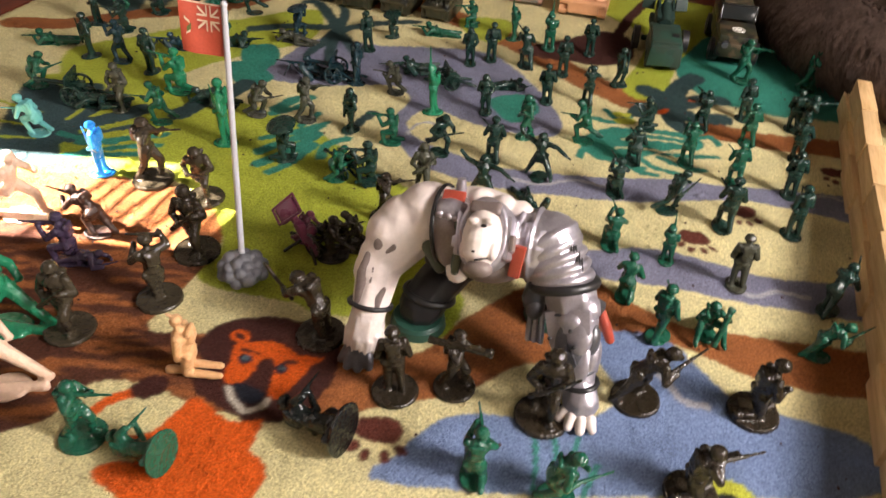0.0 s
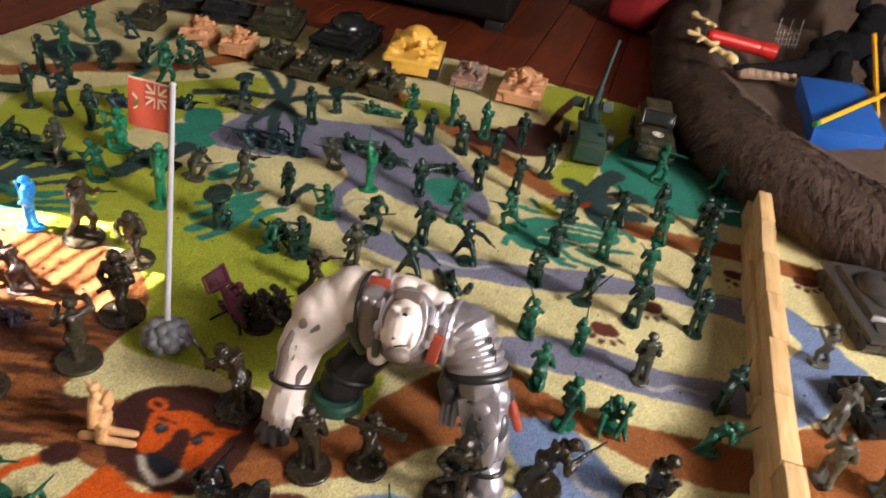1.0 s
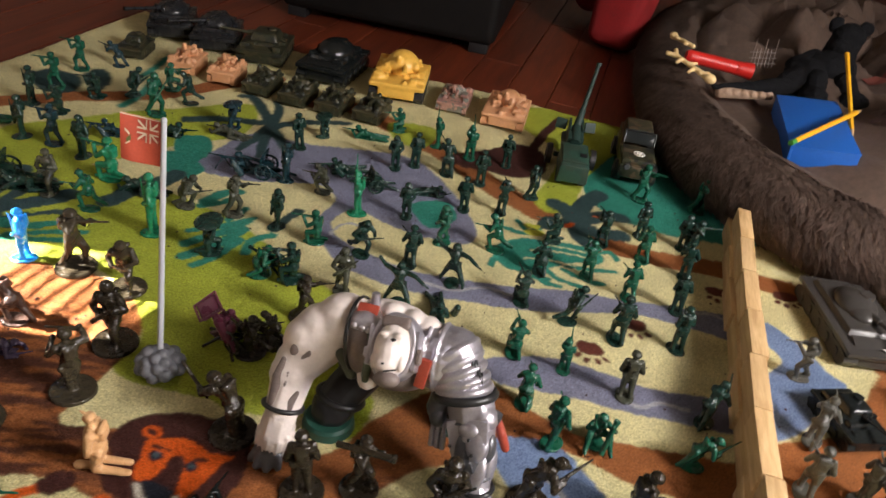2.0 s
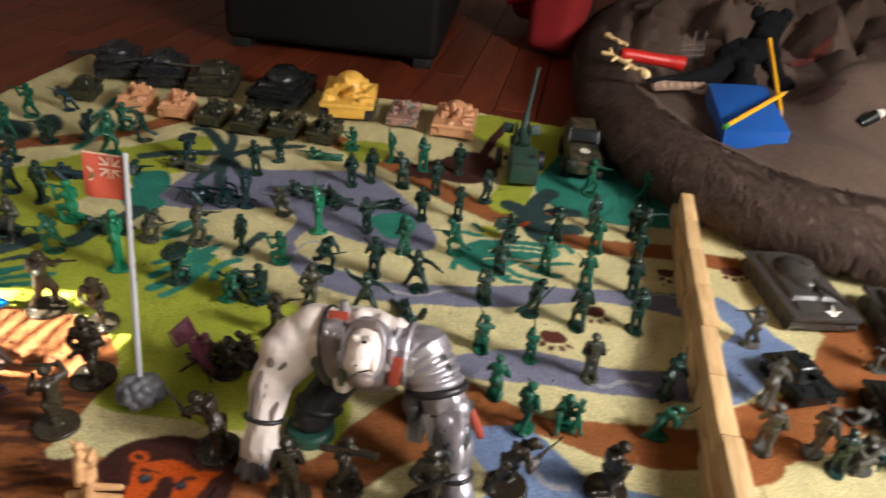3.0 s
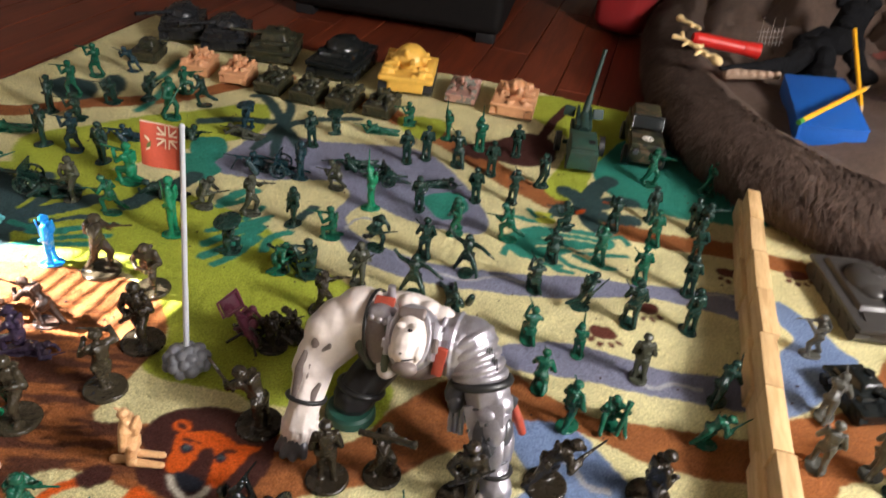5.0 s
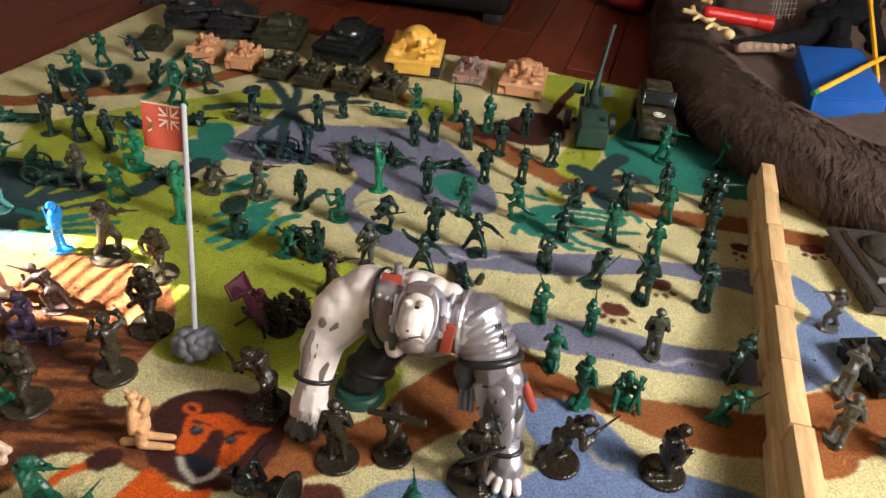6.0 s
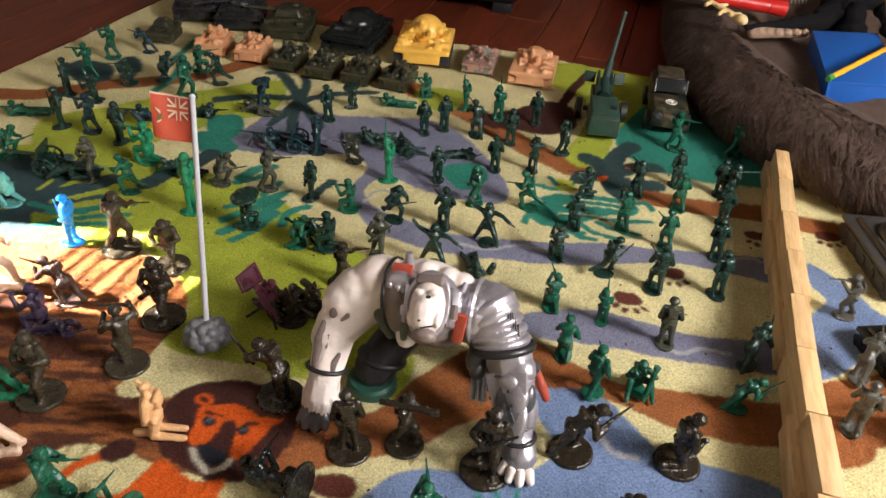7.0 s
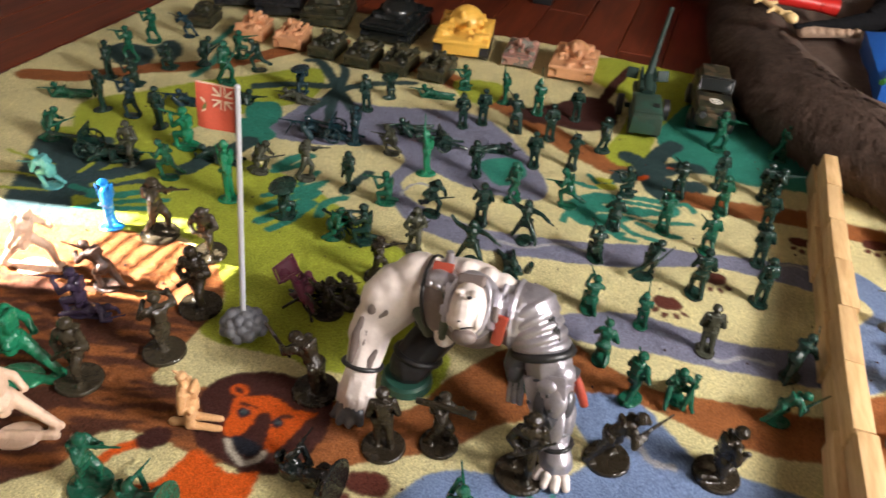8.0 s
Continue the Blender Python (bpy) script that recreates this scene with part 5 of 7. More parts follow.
# ---- robot bear figure ----
def robot_bear():
    """An action figure on all fours: one arm furred, one armoured. One mesh with several paints."""
    whole = empty_bm()
    mats = [white_paint, grey_patch, silver, dark_metal, black_rubber, strap_green, red_paint, sole_green]

    def join(bm, slot, voxel=0.0, soften=2):
        if voxel:
            me = moulded(bm, voxel, soften)
        else:
            bmesh.ops.recalc_face_normals(bm, faces=bm.faces[:])
            me = bpy.data.meshes.new("raw")
            bm.to_mesh(me)
            bm.free()
        n = len(whole.faces)
        whole.from_mesh(me)
        whole.faces.ensure_lookup_table()
        for f in whole.faces[n:]:
            f.material_index = slot
            f.smooth = True
        bpy.data.meshes.remove(me)

    # furred shoulder, arm and nape
    bm = empty_bm()
    add_ball(bm, (0.126, 0.602, 0.096), 0.0255, (1.0, 1.0, 1.05))
    add_limb(bm, (0.121, 0.600, 0.094), (0.099, 0.574, 0.066), 0.0245, 0.0190)
    add_limb(bm, (0.099, 0.574, 0.066), (0.101, 0.545, 0.040), 0.0185, 0.0140)
    add_ball(bm, (0.103, 0.586, 0.084), 0.0205)
    add_ball(bm, (0.098, 0.566, 0.062), 0.0172)
    add_ball(bm, (0.111, 0.594, 0.089), 0.0235)
    add_ball(bm, (0.165, 0.607, 0.096), 0.0280, (1.5, 1.0, 1.0))
    for dx, dz in ((-0.016, 0.118), (-0.004, 0.122), (0.014, 0.121), (0.026, 0.119), (0.036, 0.114)):
        add_ball(bm, (0.168 + dx, 0.603, dz), 0.0085, (1, 1.2, 0.8))
    join(bm, 0, 0.0016, 7)
    # furry cuff and paw
    bm = empty_bm()
    add_limb(bm, (0.1010, 0.544, 0.038), (0.0995, 0.538, 0.021), 0.0135, 0.0145)
    for k in range(34):
        a = 2 * math.pi * k / 34
        top = 0.026 - 0.003 * (k % 3)
        add_limb(bm, (0.1000 + 0.0138 * math.sin(a), 0.5400 - 0.0138 * math.cos(a), top), (0.0993 + 0.0150 * math.sin(a), 0.5375 - 0.0150 * math.cos(a), top - 0.009 - 0.003 * (k % 2)), 0.0019, 0.0006)
    join(bm, 0, 0.0010)
    bm = empty_bm()
    add_ball(bm, (0.0990, 0.5350, 0.0125), 0.0132, (1.0, 1.0, 0.92))
    for k in range(4):
        a = -0.9 + 0.6 * k
        add_limb(bm, (0.0990 + 0.010 * math.sin(a), 0.534 - 0.010 * math.cos(a), 0.010), (0.0990 + 0.0145 * math.sin(a), 0.532 - 0.0150 * math.cos(a), 0.0048), 0.0052, 0.0036)
    join(bm, 3, 0.0012)
    # grey fur markings, painted a little proud of the arm: long streaks above the cuff, spots at the elbow
    bm = empty_bm()
    for path, w in (([(0.0946, 0.5600, 0.0800), (0.0935, 0.5520, 0.0690), (0.0945, 0.5455, 0.0575), (0.0960, 0.5400, 0.0500)], 0.0042), ([(0.1010, 0.5545, 0.0735), (0.1005, 0.5480, 0.0620), (0.1020, 0.5420, 0.0515)], 0.0018), ([(0.1117, 0.5495, 0.0605), (0.1090, 0.5440, 0.0540), (0.1085, 0.5405, 0.0490)], 0.0032), ([(0.1080, 0.5645, 0.0838), (0.1130, 0.5674, 0.0882)], 0.0022)):
        for i in range(len(path) - 1):
            for k in range(6):
                q = Vector(path[i]).lerp(Vector(path[i + 1]), k / 6)
                add_ball(bm, q, w * (0.55 + 0.45 * min(1.0, i + k / 6)), (1.0, 0.42, 1.25), (-30, 0, 0), 10, 6)
    add_ball(bm, (0.1006, 0.5672, 0.0868), 0.0042, (1.0, 0.42, 1.3), (-20, 15, 0), 12, 8)
    join(bm, 1)
    # bands
    bm = empty_bm()
    add_ring(bm, (0.1405, 0.599, 0.094), 0.0288, 0.0010, (0, 80, 0), (1.05, 1.0, 1.6))
    add_ring(bm, (0.1010, 0.5485, 0.0445), 0.0155, 0.0020, (-28, 0, 0))
    add_ring(bm, (0.2345, 0.5875, 0.0775), 0.0232, 0.0030, (-24, -18, 0), (1.0, 1.0, 1.2))
    add_ring(bm, (0.2610, 0.5515, 0.0235), 0.0132, 0.0020, (-14, -8, 0))
    join(bm, 4)
    # chest harness: grey vest, dark straps
    bm = empty_bm()
    add_ball(bm, (0.153, 0.597, 0.094), 0.0285, (0.78, 1.05, 1.08), (-8, -10, 0), 22, 14)
    add_ball(bm, (0.176, 0.592, 0.090), 0.0300, (1.15, 0.95, 0.85), (0, 0, 0), 22, 14)
    join(bm, 1, 0.0018)
    bm = empty_bm()
    add_limb(bm, (0.1560, 0.5780, 0.116), (0.1585, 0.5665, 0.084), 0.0028, 0.0026)
    join(bm, 5)
    bm = empty_bm()
    add_box(bm, (0.0165, 0.011, 0.004), (0.1475, 0.5925, 0.1245), (35, -6, 0), bevel=0.0015)
    add_box(bm, (0.0085, 0.0050, 0.0240), (0.2020, 0.5705, 0.1005), (-14, 4, 0), bevel=0.0014)
    add_limb(bm, (0.2640, 0.5800, 0.069), (0.2690, 0.5780, 0.059), 0.0030, 0.0038)
    add_limb(bm, (0.2690, 0.5780, 0.059), (0.2750, 0.5760, 0.047), 0.0040, 0.0034)
    join(bm, 6)
    bm = empty_bm()
    add_rod(bm, (0.1495, 0.602, 0.124), (0.1490, 0.604, 0.134), 0.0042, 0.0030, 12)
    add_ball(bm, (0.1490, 0.5890, 0.1150), 0.0140, (1.05, 0.9, 0.75), (-40, 0, 0))
    for x, y in ((0.1420, 0.5800), (0.1490, 0.5790), (0.1540, 0.5785)):
        add_ball(bm, (x, y, 0.1180), 0.0030)
    join(bm, 2)
    bm = empty_bm()
    add_ball(bm, (0.1600, 0.5760, 0.0800), 0.0125, (0.8, 0.75, 1.15), (-30, 8, 0))
    join(bm, 0)
    bm = empty_bm()
    add_limb(bm, (0.1340, 0.5815, 0.0860), (0.1450, 0.5760, 0.0720), 0.0065, 0.0045)
    add_limb(bm, (0.1610, 0.5690, 0.1030), (0.1600, 0.5640, 0.0830), 0.0034, 0.0030)
    join(bm, 5)
    # head in a grey hood, hanging forward: white face, pale muzzle, grey jaw
    HEAD = (-42, -10, 0)
    hm = pose(0.1775, 0.5745, 0.1105, *HEAD)

    def at_head(x, y, z):
        return hm @ Vector((x * 1.18, y * 1.1, z * 1.15))

    bm = empty_bm()
    add_ball(bm, at_head(0, 0.007, 0.002), 0.0215, (0.94, 0.86, 1.20), HEAD, 24, 16)
    add_ring(bm, at_head(0, -0.0060, 0.0015), 0.0160, 0.0026, (HEAD[0] + 90, HEAD[1], 0), (1.0, 1.42, 1.0), 28, 8)
    for s in (-1, 1):
        add_box(bm, (0.0038, 0.0130, 0.0300), at_head(s * 0.0150, -0.0020, 0.001), HEAD, bevel=0.0016)
        add_box(bm, (0.0060, 0.0080, 0.0080), at_head(s * 0.0160, -0.0040, -0.004), HEAD, bevel=0.0016)
    join(bm, 2)
    bm = empty_bm()
    add_box(bm, (0.0225, 0.0075, 0.0095), at_head(0.000, -0.0068, 0.0172), (HEAD[0] - 24, HEAD[1], 0), bevel=0.0032, seg=3)
    add_ball(bm, at_head(0.001, -0.0105, -0.0190), 0.0098, (1.05, 0.85, 0.62), HEAD)
    add_box(bm, (0.0030, 0.0080, 0.0110), at_head(0.0178, -0.005, -0.002), HEAD, bevel=0.001)
    join(bm, 1)
    bm = empty_bm()
    add_ball(bm, at_head(0, -0.0050, -0.001), 0.0152, (0.97, 0.85, 1.46), HEAD, 20, 14)
    add_ball(bm, at_head(-0.0006, -0.0110, -0.0035), 0.0112, (0.92, 0.95, 1.28), HEAD)
    add_ball(bm, at_head(-0.0008, -0.0150, -0.0100), 0.0074, (1.12, 0.8, 0.85), HEAD)
    for s in (-1, 1):
        add_ball(bm, at_head(s * 0.0048, -0.0150, 0.0085), 0.0036, (1.1, 0.7, 0.7), HEAD)
        add_ball(bm, at_head(s * 0.0085, -0.0110, -0.0080), 0.0048, (0.8, 0.9, 1.4), HEAD)
    join(bm, 0, 0.0009)
    bm = empty_bm()
    add_ball(bm, at_head(0.0036, -0.0196, 0.0055), 0.0017, (1.3, 0.6, 0.8), HEAD)
    add_ball(bm, at_head(0.0002, -0.0222, -0.0100), 0.0011, (1.2, 0.7, 0.8), HEAD)
    add_limb(bm, at_head(0.0010, -0.0192, -0.0145), at_head(0.0075, -0.0165, -0.0125), 0.0008, 0.0005)
    join(bm, 4)
    # silver collar and armoured arm
    bm = empty_bm()
    add_limb(bm, (0.190, 0.598, 0.097), (0.212, 0.598, 0.097), 0.0250, 0.0265)
    for x, r in ((0.1895, 0.0252), (0.1985, 0.0262), (0.2085, 0.0268)):
        add_ring(bm, (x, 0.598, 0.097), r, 0.0013, (0, 86, 0), n=32, k=6)
    add_box(bm, (0.0075, 0.0120, 0.0300), (0.1935, 0.5800, 0.1090), (-40, 4, 0), bevel=0.002)
    add_box(bm, (0.0070, 0.0120, 0.0280), (0.2040, 0.5830, 0.1090), (-40, 4, 0), bevel=0.002)
    join(bm, 2, 0.0011)
    bm = empty_bm()
    add_limb(bm, (0.216, 0.600, 0.099), (0.232, 0.590, 0.082), 0.0235, 0.0200)
    add_ball(bm, (0.2180, 0.599, 0.100), 0.0240)
    for k in range(5):
        t = 0.04 + 0.22 * k
        p = Vector((0.2150, 0.6005, 0.1020)).lerp(Vector((0.2340, 0.5880, 0.0800)), t)
        add_ring(bm, p, 0.0216 - 0.0024 * t, 0.0040, (-24, -50 + 7 * k, 0), n=36, k=8)
    join(bm, 2, 0.0008, 1)
    bm = empty_bm()
    add_limb(bm, (0.2400, 0.5850, 0.0730), (0.2530, 0.5690, 0.0460), 0.0200, 0.0165)
    add_limb(bm, (0.2530, 0.5690, 0.0460), (0.2610, 0.5525, 0.0230), 0.0165, 0.0122)
    add_ball(bm, (0.2520, 0.5760, 0.0700), 0.0120, (1.1, 1.0, 1.0))
    join(bm, 2, 0.0014)
    # plates, bolts and pistons of the forearm
    bm = empty_bm()
    for at, size, rot in (((0.2515, 0.5640, 0.0670), (0.020, 0.010, 0.018), (-35, -12, 0)), ((0.2375, 0.5640, 0.0565), (0.014, 0.010, 0.026), (-30, -22, 12)), ((0.2590, 0.5640, 0.0590), (0.012, 0.014, 0.022), (-25, -14, -18)), ((0.2430, 0.5565, 0.0415), (0.008, 0.010, 0.024), (-28, -20, 0)), ((0.2645, 0.5620, 0.0390), (0.010, 0.016, 0.024), (-25, -16, -20))):
        add_box(bm, size, at, rot, bevel=0.0024, taper=0.86)
    for dx in (-0.0045, 0.0, 0.0045):
        add_rod(bm, (0.2200 + dx, 0.5770, 0.0560), (0.2225 + dx, 0.5710, 0.0300), 0.0020, 0.0017, 8)
        add_rod(bm, (0.2212 + dx, 0.5740, 0.0430), (0.2225 + dx, 0.5710, 0.0300), 0.0024, 0.0024, 8)
    for p, r in (((0.2510, 0.5545, 0.0330), 0.0185), ((0.2470, 0.5720, 0.0560), 0.0212), ((0.2440, 0.5780, 0.0640), 0.0214)):
        add_ring(bm, (p[0] + 0.003, p[1] + 0.005, p[2]), r * 0.84 - 0.002, 0.0010, (-28, -26, 0), n=28, k=6)
    join(bm, 2)
    bm = empty_bm()
    for p, r, tilt in (((0.2435, 0.5780, 0.0625), 0.0222, -30), ((0.2500, 0.5710, 0.0500), 0.0212, -26), ((0.2555, 0.5625, 0.0370), 0.0196, -22), ((0.2590, 0.5565, 0.0290), 0.0178, -20)):
        add_ring(bm, p, r * 0.82 - 0.0022, 0.0012, (tilt, -24, 0), n=30, k=6)
    add_limb(bm, (0.2520, 0.5490, 0.0520), (0.2600, 0.5410, 0.0320), 0.0008, 0.0008)
    add_limb(bm, (0.2455, 0.5505, 0.0480), (0.2520, 0.5415, 0.0300), 0.0008, 0.0008)
    join(bm, 3)
    # overlapping leaf-shaped plates down the forearm, with dark gaps between them
    bm = empty_bm()
    for at, r, sc, rot in (((0.2545, 0.5570, 0.0600), 0.0105, (0.90, 0.45, 1.25), (-36, -10, 0)), ((0.2440, 0.5545, 0.0440), 0.0085, (0.72, 0.42, 2.00), (-33, -20, 12)), ((0.2575, 0.5505, 0.0440), 0.0098, (0.95, 0.46, 1.75), (-33, -14, -8)), ((0.2665, 0.5600, 0.0420), 0.0080, (0.70, 0.90, 1.80), (-28, -14, -20)), ((0.2470, 0.5640, 0.0660), 0.0085, (1.1, 0.8, 0.9), (-30, -10, 0))):
        add_ball(bm, at, r, sc, rot, 20, 12)
    join(bm, 2)
    bm = empty_bm()
    for at, r, sc, rot in (((0.2505, 0.5555, 0.0500), 0.0125, (0.95, 0.55, 1.60), (-33, -16, 0)), ((0.2630, 0.5620, 0.0560), 0.0085, (0.7, 0.8, 1.4), (-25, -14, -18))):
        add_ball(bm, at, r, sc, rot, 20, 12)
    for a, b in (((0.2470, 0.5490, 0.0560), (0.2535, 0.5435, 0.0360)), ((0.2535, 0.5450, 0.0530), (0.2620, 0.5460, 0.0310))):
        add_limb(bm, a, b, 0.0009, 0.0007)
    join(bm, 3)
    bm = empty_bm()
    for k in range(6):
        add_limb(bm, (0.2285 + 0.0030 * k, 0.5960 - 0.002 * k, 0.1205 - 0.0032 * k), (0.2330 + 0.0026 * k, 0.5860 - 0.001 * k, 0.1130 - 0.0030 * k), 0.0008, 0.0006)
    add_limb(bm, (0.2290, 0.5965, 0.1200), (0.2430, 0.5865, 0.1010), 0.0007, 0.0007)
    for p in ((0.2430, 0.5560, 0.0560), (0.2480, 0.5540, 0.0660), (0.2350, 0.5550, 0.0530), (0.2530, 0.5480, 0.0580), (0.2515, 0.5480, 0.0545)):
        add_ball(bm, p, 0.0015)
    join(bm, 4)
    bm = empty_bm()
    add_limb(bm, (0.2160, 0.5800, 0.0620), (0.2200, 0.5830, 0.0760), 0.0090, 0.0110)
    add_ball(bm, (0.2185, 0.5770, 0.0580), 0.0088, (0.8, 1, 1.2))
    add_box(bm, (0.010, 0.010, 0.014), (0.2600, 0.5790, 0.0690), (-10, 20, 0), bevel=0.002)
    join(bm, 3)
    bm = empty_bm()
    add_limb(bm, (0.2615, 0.5505, 0.021), (0.2660, 0.5430, 0.012), 0.0125, 0.0140)
    join(bm, 2, 0.0016)
    bm = empty_bm()
    for k in range(4):
        a = -0.9 + 0.55 * k
        add_limb(bm, (0.267 + 0.0125 * math.sin(a), 0.542 - 0.0125 * math.cos(a), 0.0080), (0.2675 + 0.0160 * math.sin(a), 0.540 - 0.0165 * math.cos(a), 0.0042), 0.0046, 0.0034)
    join(bm, 0)
    # belly, haunches and boots behind
    bm = empty_bm()
    add_limb(bm, (0.180, 0.612, 0.088), (0.172, 0.640, 0.064), 0.028, 0.028)
    join(bm, 1, 0.002)
    bm = empty_bm()
    add_limb(bm, (0.150, 0.628, 0.050), (0.134, 0.600, 0.030), 0.0195, 0.0185)
    add_limb(bm, (0.134, 0.600, 0.030), (0.127, 0.588, 0.016), 0.0185, 0.0190)
    add_limb(bm, (0.206, 0.640, 0.050), (0.220, 0.640, 0.030), 0.0195, 0.0185)
    add_limb(bm, (0.220, 0.640, 0.030), (0.224, 0.634, 0.016), 0.0185, 0.0190)
    join(bm, 4, 0.002)
    bm = empty_bm()
    for p, rot in (((0.1415, 0.6130, 0.0420), (-30, 12, 0)), ((0.1310, 0.5950, 0.0245), (-20, 8, 0))):
        add_ring(bm, p, 0.0192, 0.0030, rot)
    join(bm, 4)
    bm = empty_bm()
    for x, y in ((0.126, 0.584), (0.224, 0.634)):
        add_rod(bm, (x, y, 0.0), (x, y, 0.007), 0.0225, 0.0215, 24)
        add_rod(bm, (x, y, 0.007), (x, y, 0.010), 0.0215, 0.0195, 24)
    join(bm, 7)
    me = bpy.data.meshes.new("robot_bear_figure")
    whole.to_mesh(me)
    whole.free()
    for m in mats:
        me.materials.append(m)
    me.set_sharp_from_angle(angle=radians(45))
    return tagged(new("robot_bear_figure", me), "white and silver robot bear action figure on all fours", "action figure")


robot_bear()

# ---- flag on its rock ----
flag_thing = thing("toy_flag", pose(-0.031, 0.578, 0), "red toy flag on a pale pole in a grey rock", "toy flag")
bm = empty_bm()
add_ball(bm, (0, 0, 0.010), 0.0165, (1.1, 1.0, 0.9))
for i in range(26):
    a, k = i * 2.399, (i + 0.5) / 26
    z = 1 - k
    r = math.sqrt(max(0.0, 1 - z * z))
    add_ball(bm, (0.0172 * r * math.cos(a), 0.0160 * r * math.sin(a), 0.006 + 0.017 * z), random.uniform(0.0048, 0.0066), (1.1, 1, 0.95), (0, 0, i * 40))
me = moulded(bm, 0.0007, 1)
me.materials.append(stone_grey)
ob = new("rock_base", me)
ob.parent = flag_thing
POLE_A, POLE_B = Vector((-0.001, 0.003, 0.022)), Vector((-0.009, 0.042, 0.222))
bm = empty_bm()
add_rod(bm, POLE_A, POLE_B, 0.0026, 0.0022, 12)
add_ball(bm, POLE_B, 0.0026)
part("pole", bm, pole_grey, flag_thing)
# cloth hangs from the pole's top; u runs away from the pole, v down it
POLE_WAY = (POLE_A - POLE_B).normalized()
FLY = Vector((-0.97, -0.22, 0.12)).normalized()


def flag_point(u, v, lift=0.0):
    p = POLE_B + POLE_WAY * (0.001 + 0.0365 * v) + FLY * (0.0022 + 0.0300 * u)
    wave = 0.0035 * math.sin(4.5 * u + 1.2 * v) * u
    n = POLE_WAY.cross(FLY).normalized()
    return p + n * (wave + lift) + Vector((0, 0, 0.004 * u * u - 0.004 * u))


def flag_sheet(u0, u1, v0, v1, lift, skew=0.0, n=10):
    bm = empty_bm()
    for side in (lift, -lift):
        rows = [[bm.verts.new(flag_point(u0 + (u1 - u0) * i / n, v0 + (v1 - v0) * j / n + skew * (i / n - 0.5), side)) for j in range(n + 1)] for i in range(n + 1)]
        for i in range(n):
            for j in range(n):
                bm.faces.new((rows[i][j], rows[i + 1][j], rows[i + 1][j + 1], rows[i][j + 1]))
    return bm


cloth = part("flag", flag_sheet(0, 1, 0, 1, 0.00025, n=16), flag_red, flag_thing, "red film flag with a white-crossed corner")
for u0, u1, v0, v1, skew, m in ((0.06, 0.60, 0.06, 0.50, 0.0, flag_blue),):
    part("corner_print", flag_sheet(u0, u1, v0, v1, 0.0005, skew), m, cloth)
for u0, u1, v0, v1, skew in ((0.26, 0.40, 0.04, 0.54, 0), (0.05, 0.61, 0.22, 0.36, 0), (0.07, 0.59, 0.262, 0.318, 0.40), (0.07, 0.59, 0.262, 0.318, -0.40)):
    part("cross_stripe", flag_sheet(u0, u1, v0, v1, 0.00075, skew), flag_white, cloth)
for u0, u1, v0, v1 in ((0.295, 0.365, 0.04, 0.54), (0.05, 0.61, 0.255, 0.325)):
    part("cross_centre", flag_sheet(u0, u1, v0, v1, 0.00095, 0), flag_red, cloth)
for u0, u1, v0, v1, skew, m in ((0.74, 0.84, 0.46, 0.58, 0.10, flag_green), (0.77, 0.88, 0.34, 0.40, -0.08, flag_white), (0.76, 0.86, 0.58, 0.62, 0.06, flag_white), (0.0, 1.0, 0.0, 0.025, 0, flag_white)):
    part("badge_print", flag_sheet(u0, u1, v0, v1, 0.0008, skew), m, cloth)

# ---- toy vehicles ----
def add_track(bm, L, W, H, y):
    """A rubber track: a toothed loop pulled out to its width."""
    r, n = H / 2, 56
    straight = L - H
    ring = []
    for i in range(n):
        d = i / n * (2 * straight + 2 * math.pi * r)
        if d < straight:
            p, q = Vector((-straight / 2 + d, 0, H)), Vector((0, 0, 1))
        elif d < straight + math.pi * r:
            a = (d - straight) / r
            q = Vector((math.sin(a), 0, math.cos(a)))
            p = Vector((straight / 2, 0, r)) + q * r
        elif d < 2 * straight + math.pi * r:
            p, q = Vector((straight / 2 - (d - straight - math.pi * r), 0, 0)), Vector((0, 0, -1))
        else:
            a = math.pi + (d - 2 * straight - math.pi * r) / r
            q = Vector((math.sin(a), 0, math.cos(a)))
            p = Vector((-straight / 2, 0, r)) + q * r
        ring.append(p - q * (0.0 if i % 4 < 2 else H * 0.07))
    sides = [[bm.verts.new(p + Vector((0, y + s * W / 2, 0))) for p in ring] for s in (-1, 1)]
    for i in range(n):
        j = (i + 1) % n
        bm.faces.new((sides[0][i], sides[0][j], sides[1][j], sides[1][i]))
    bm.faces.new(sides[0])
    bm.faces.new(sides[1][::-1])


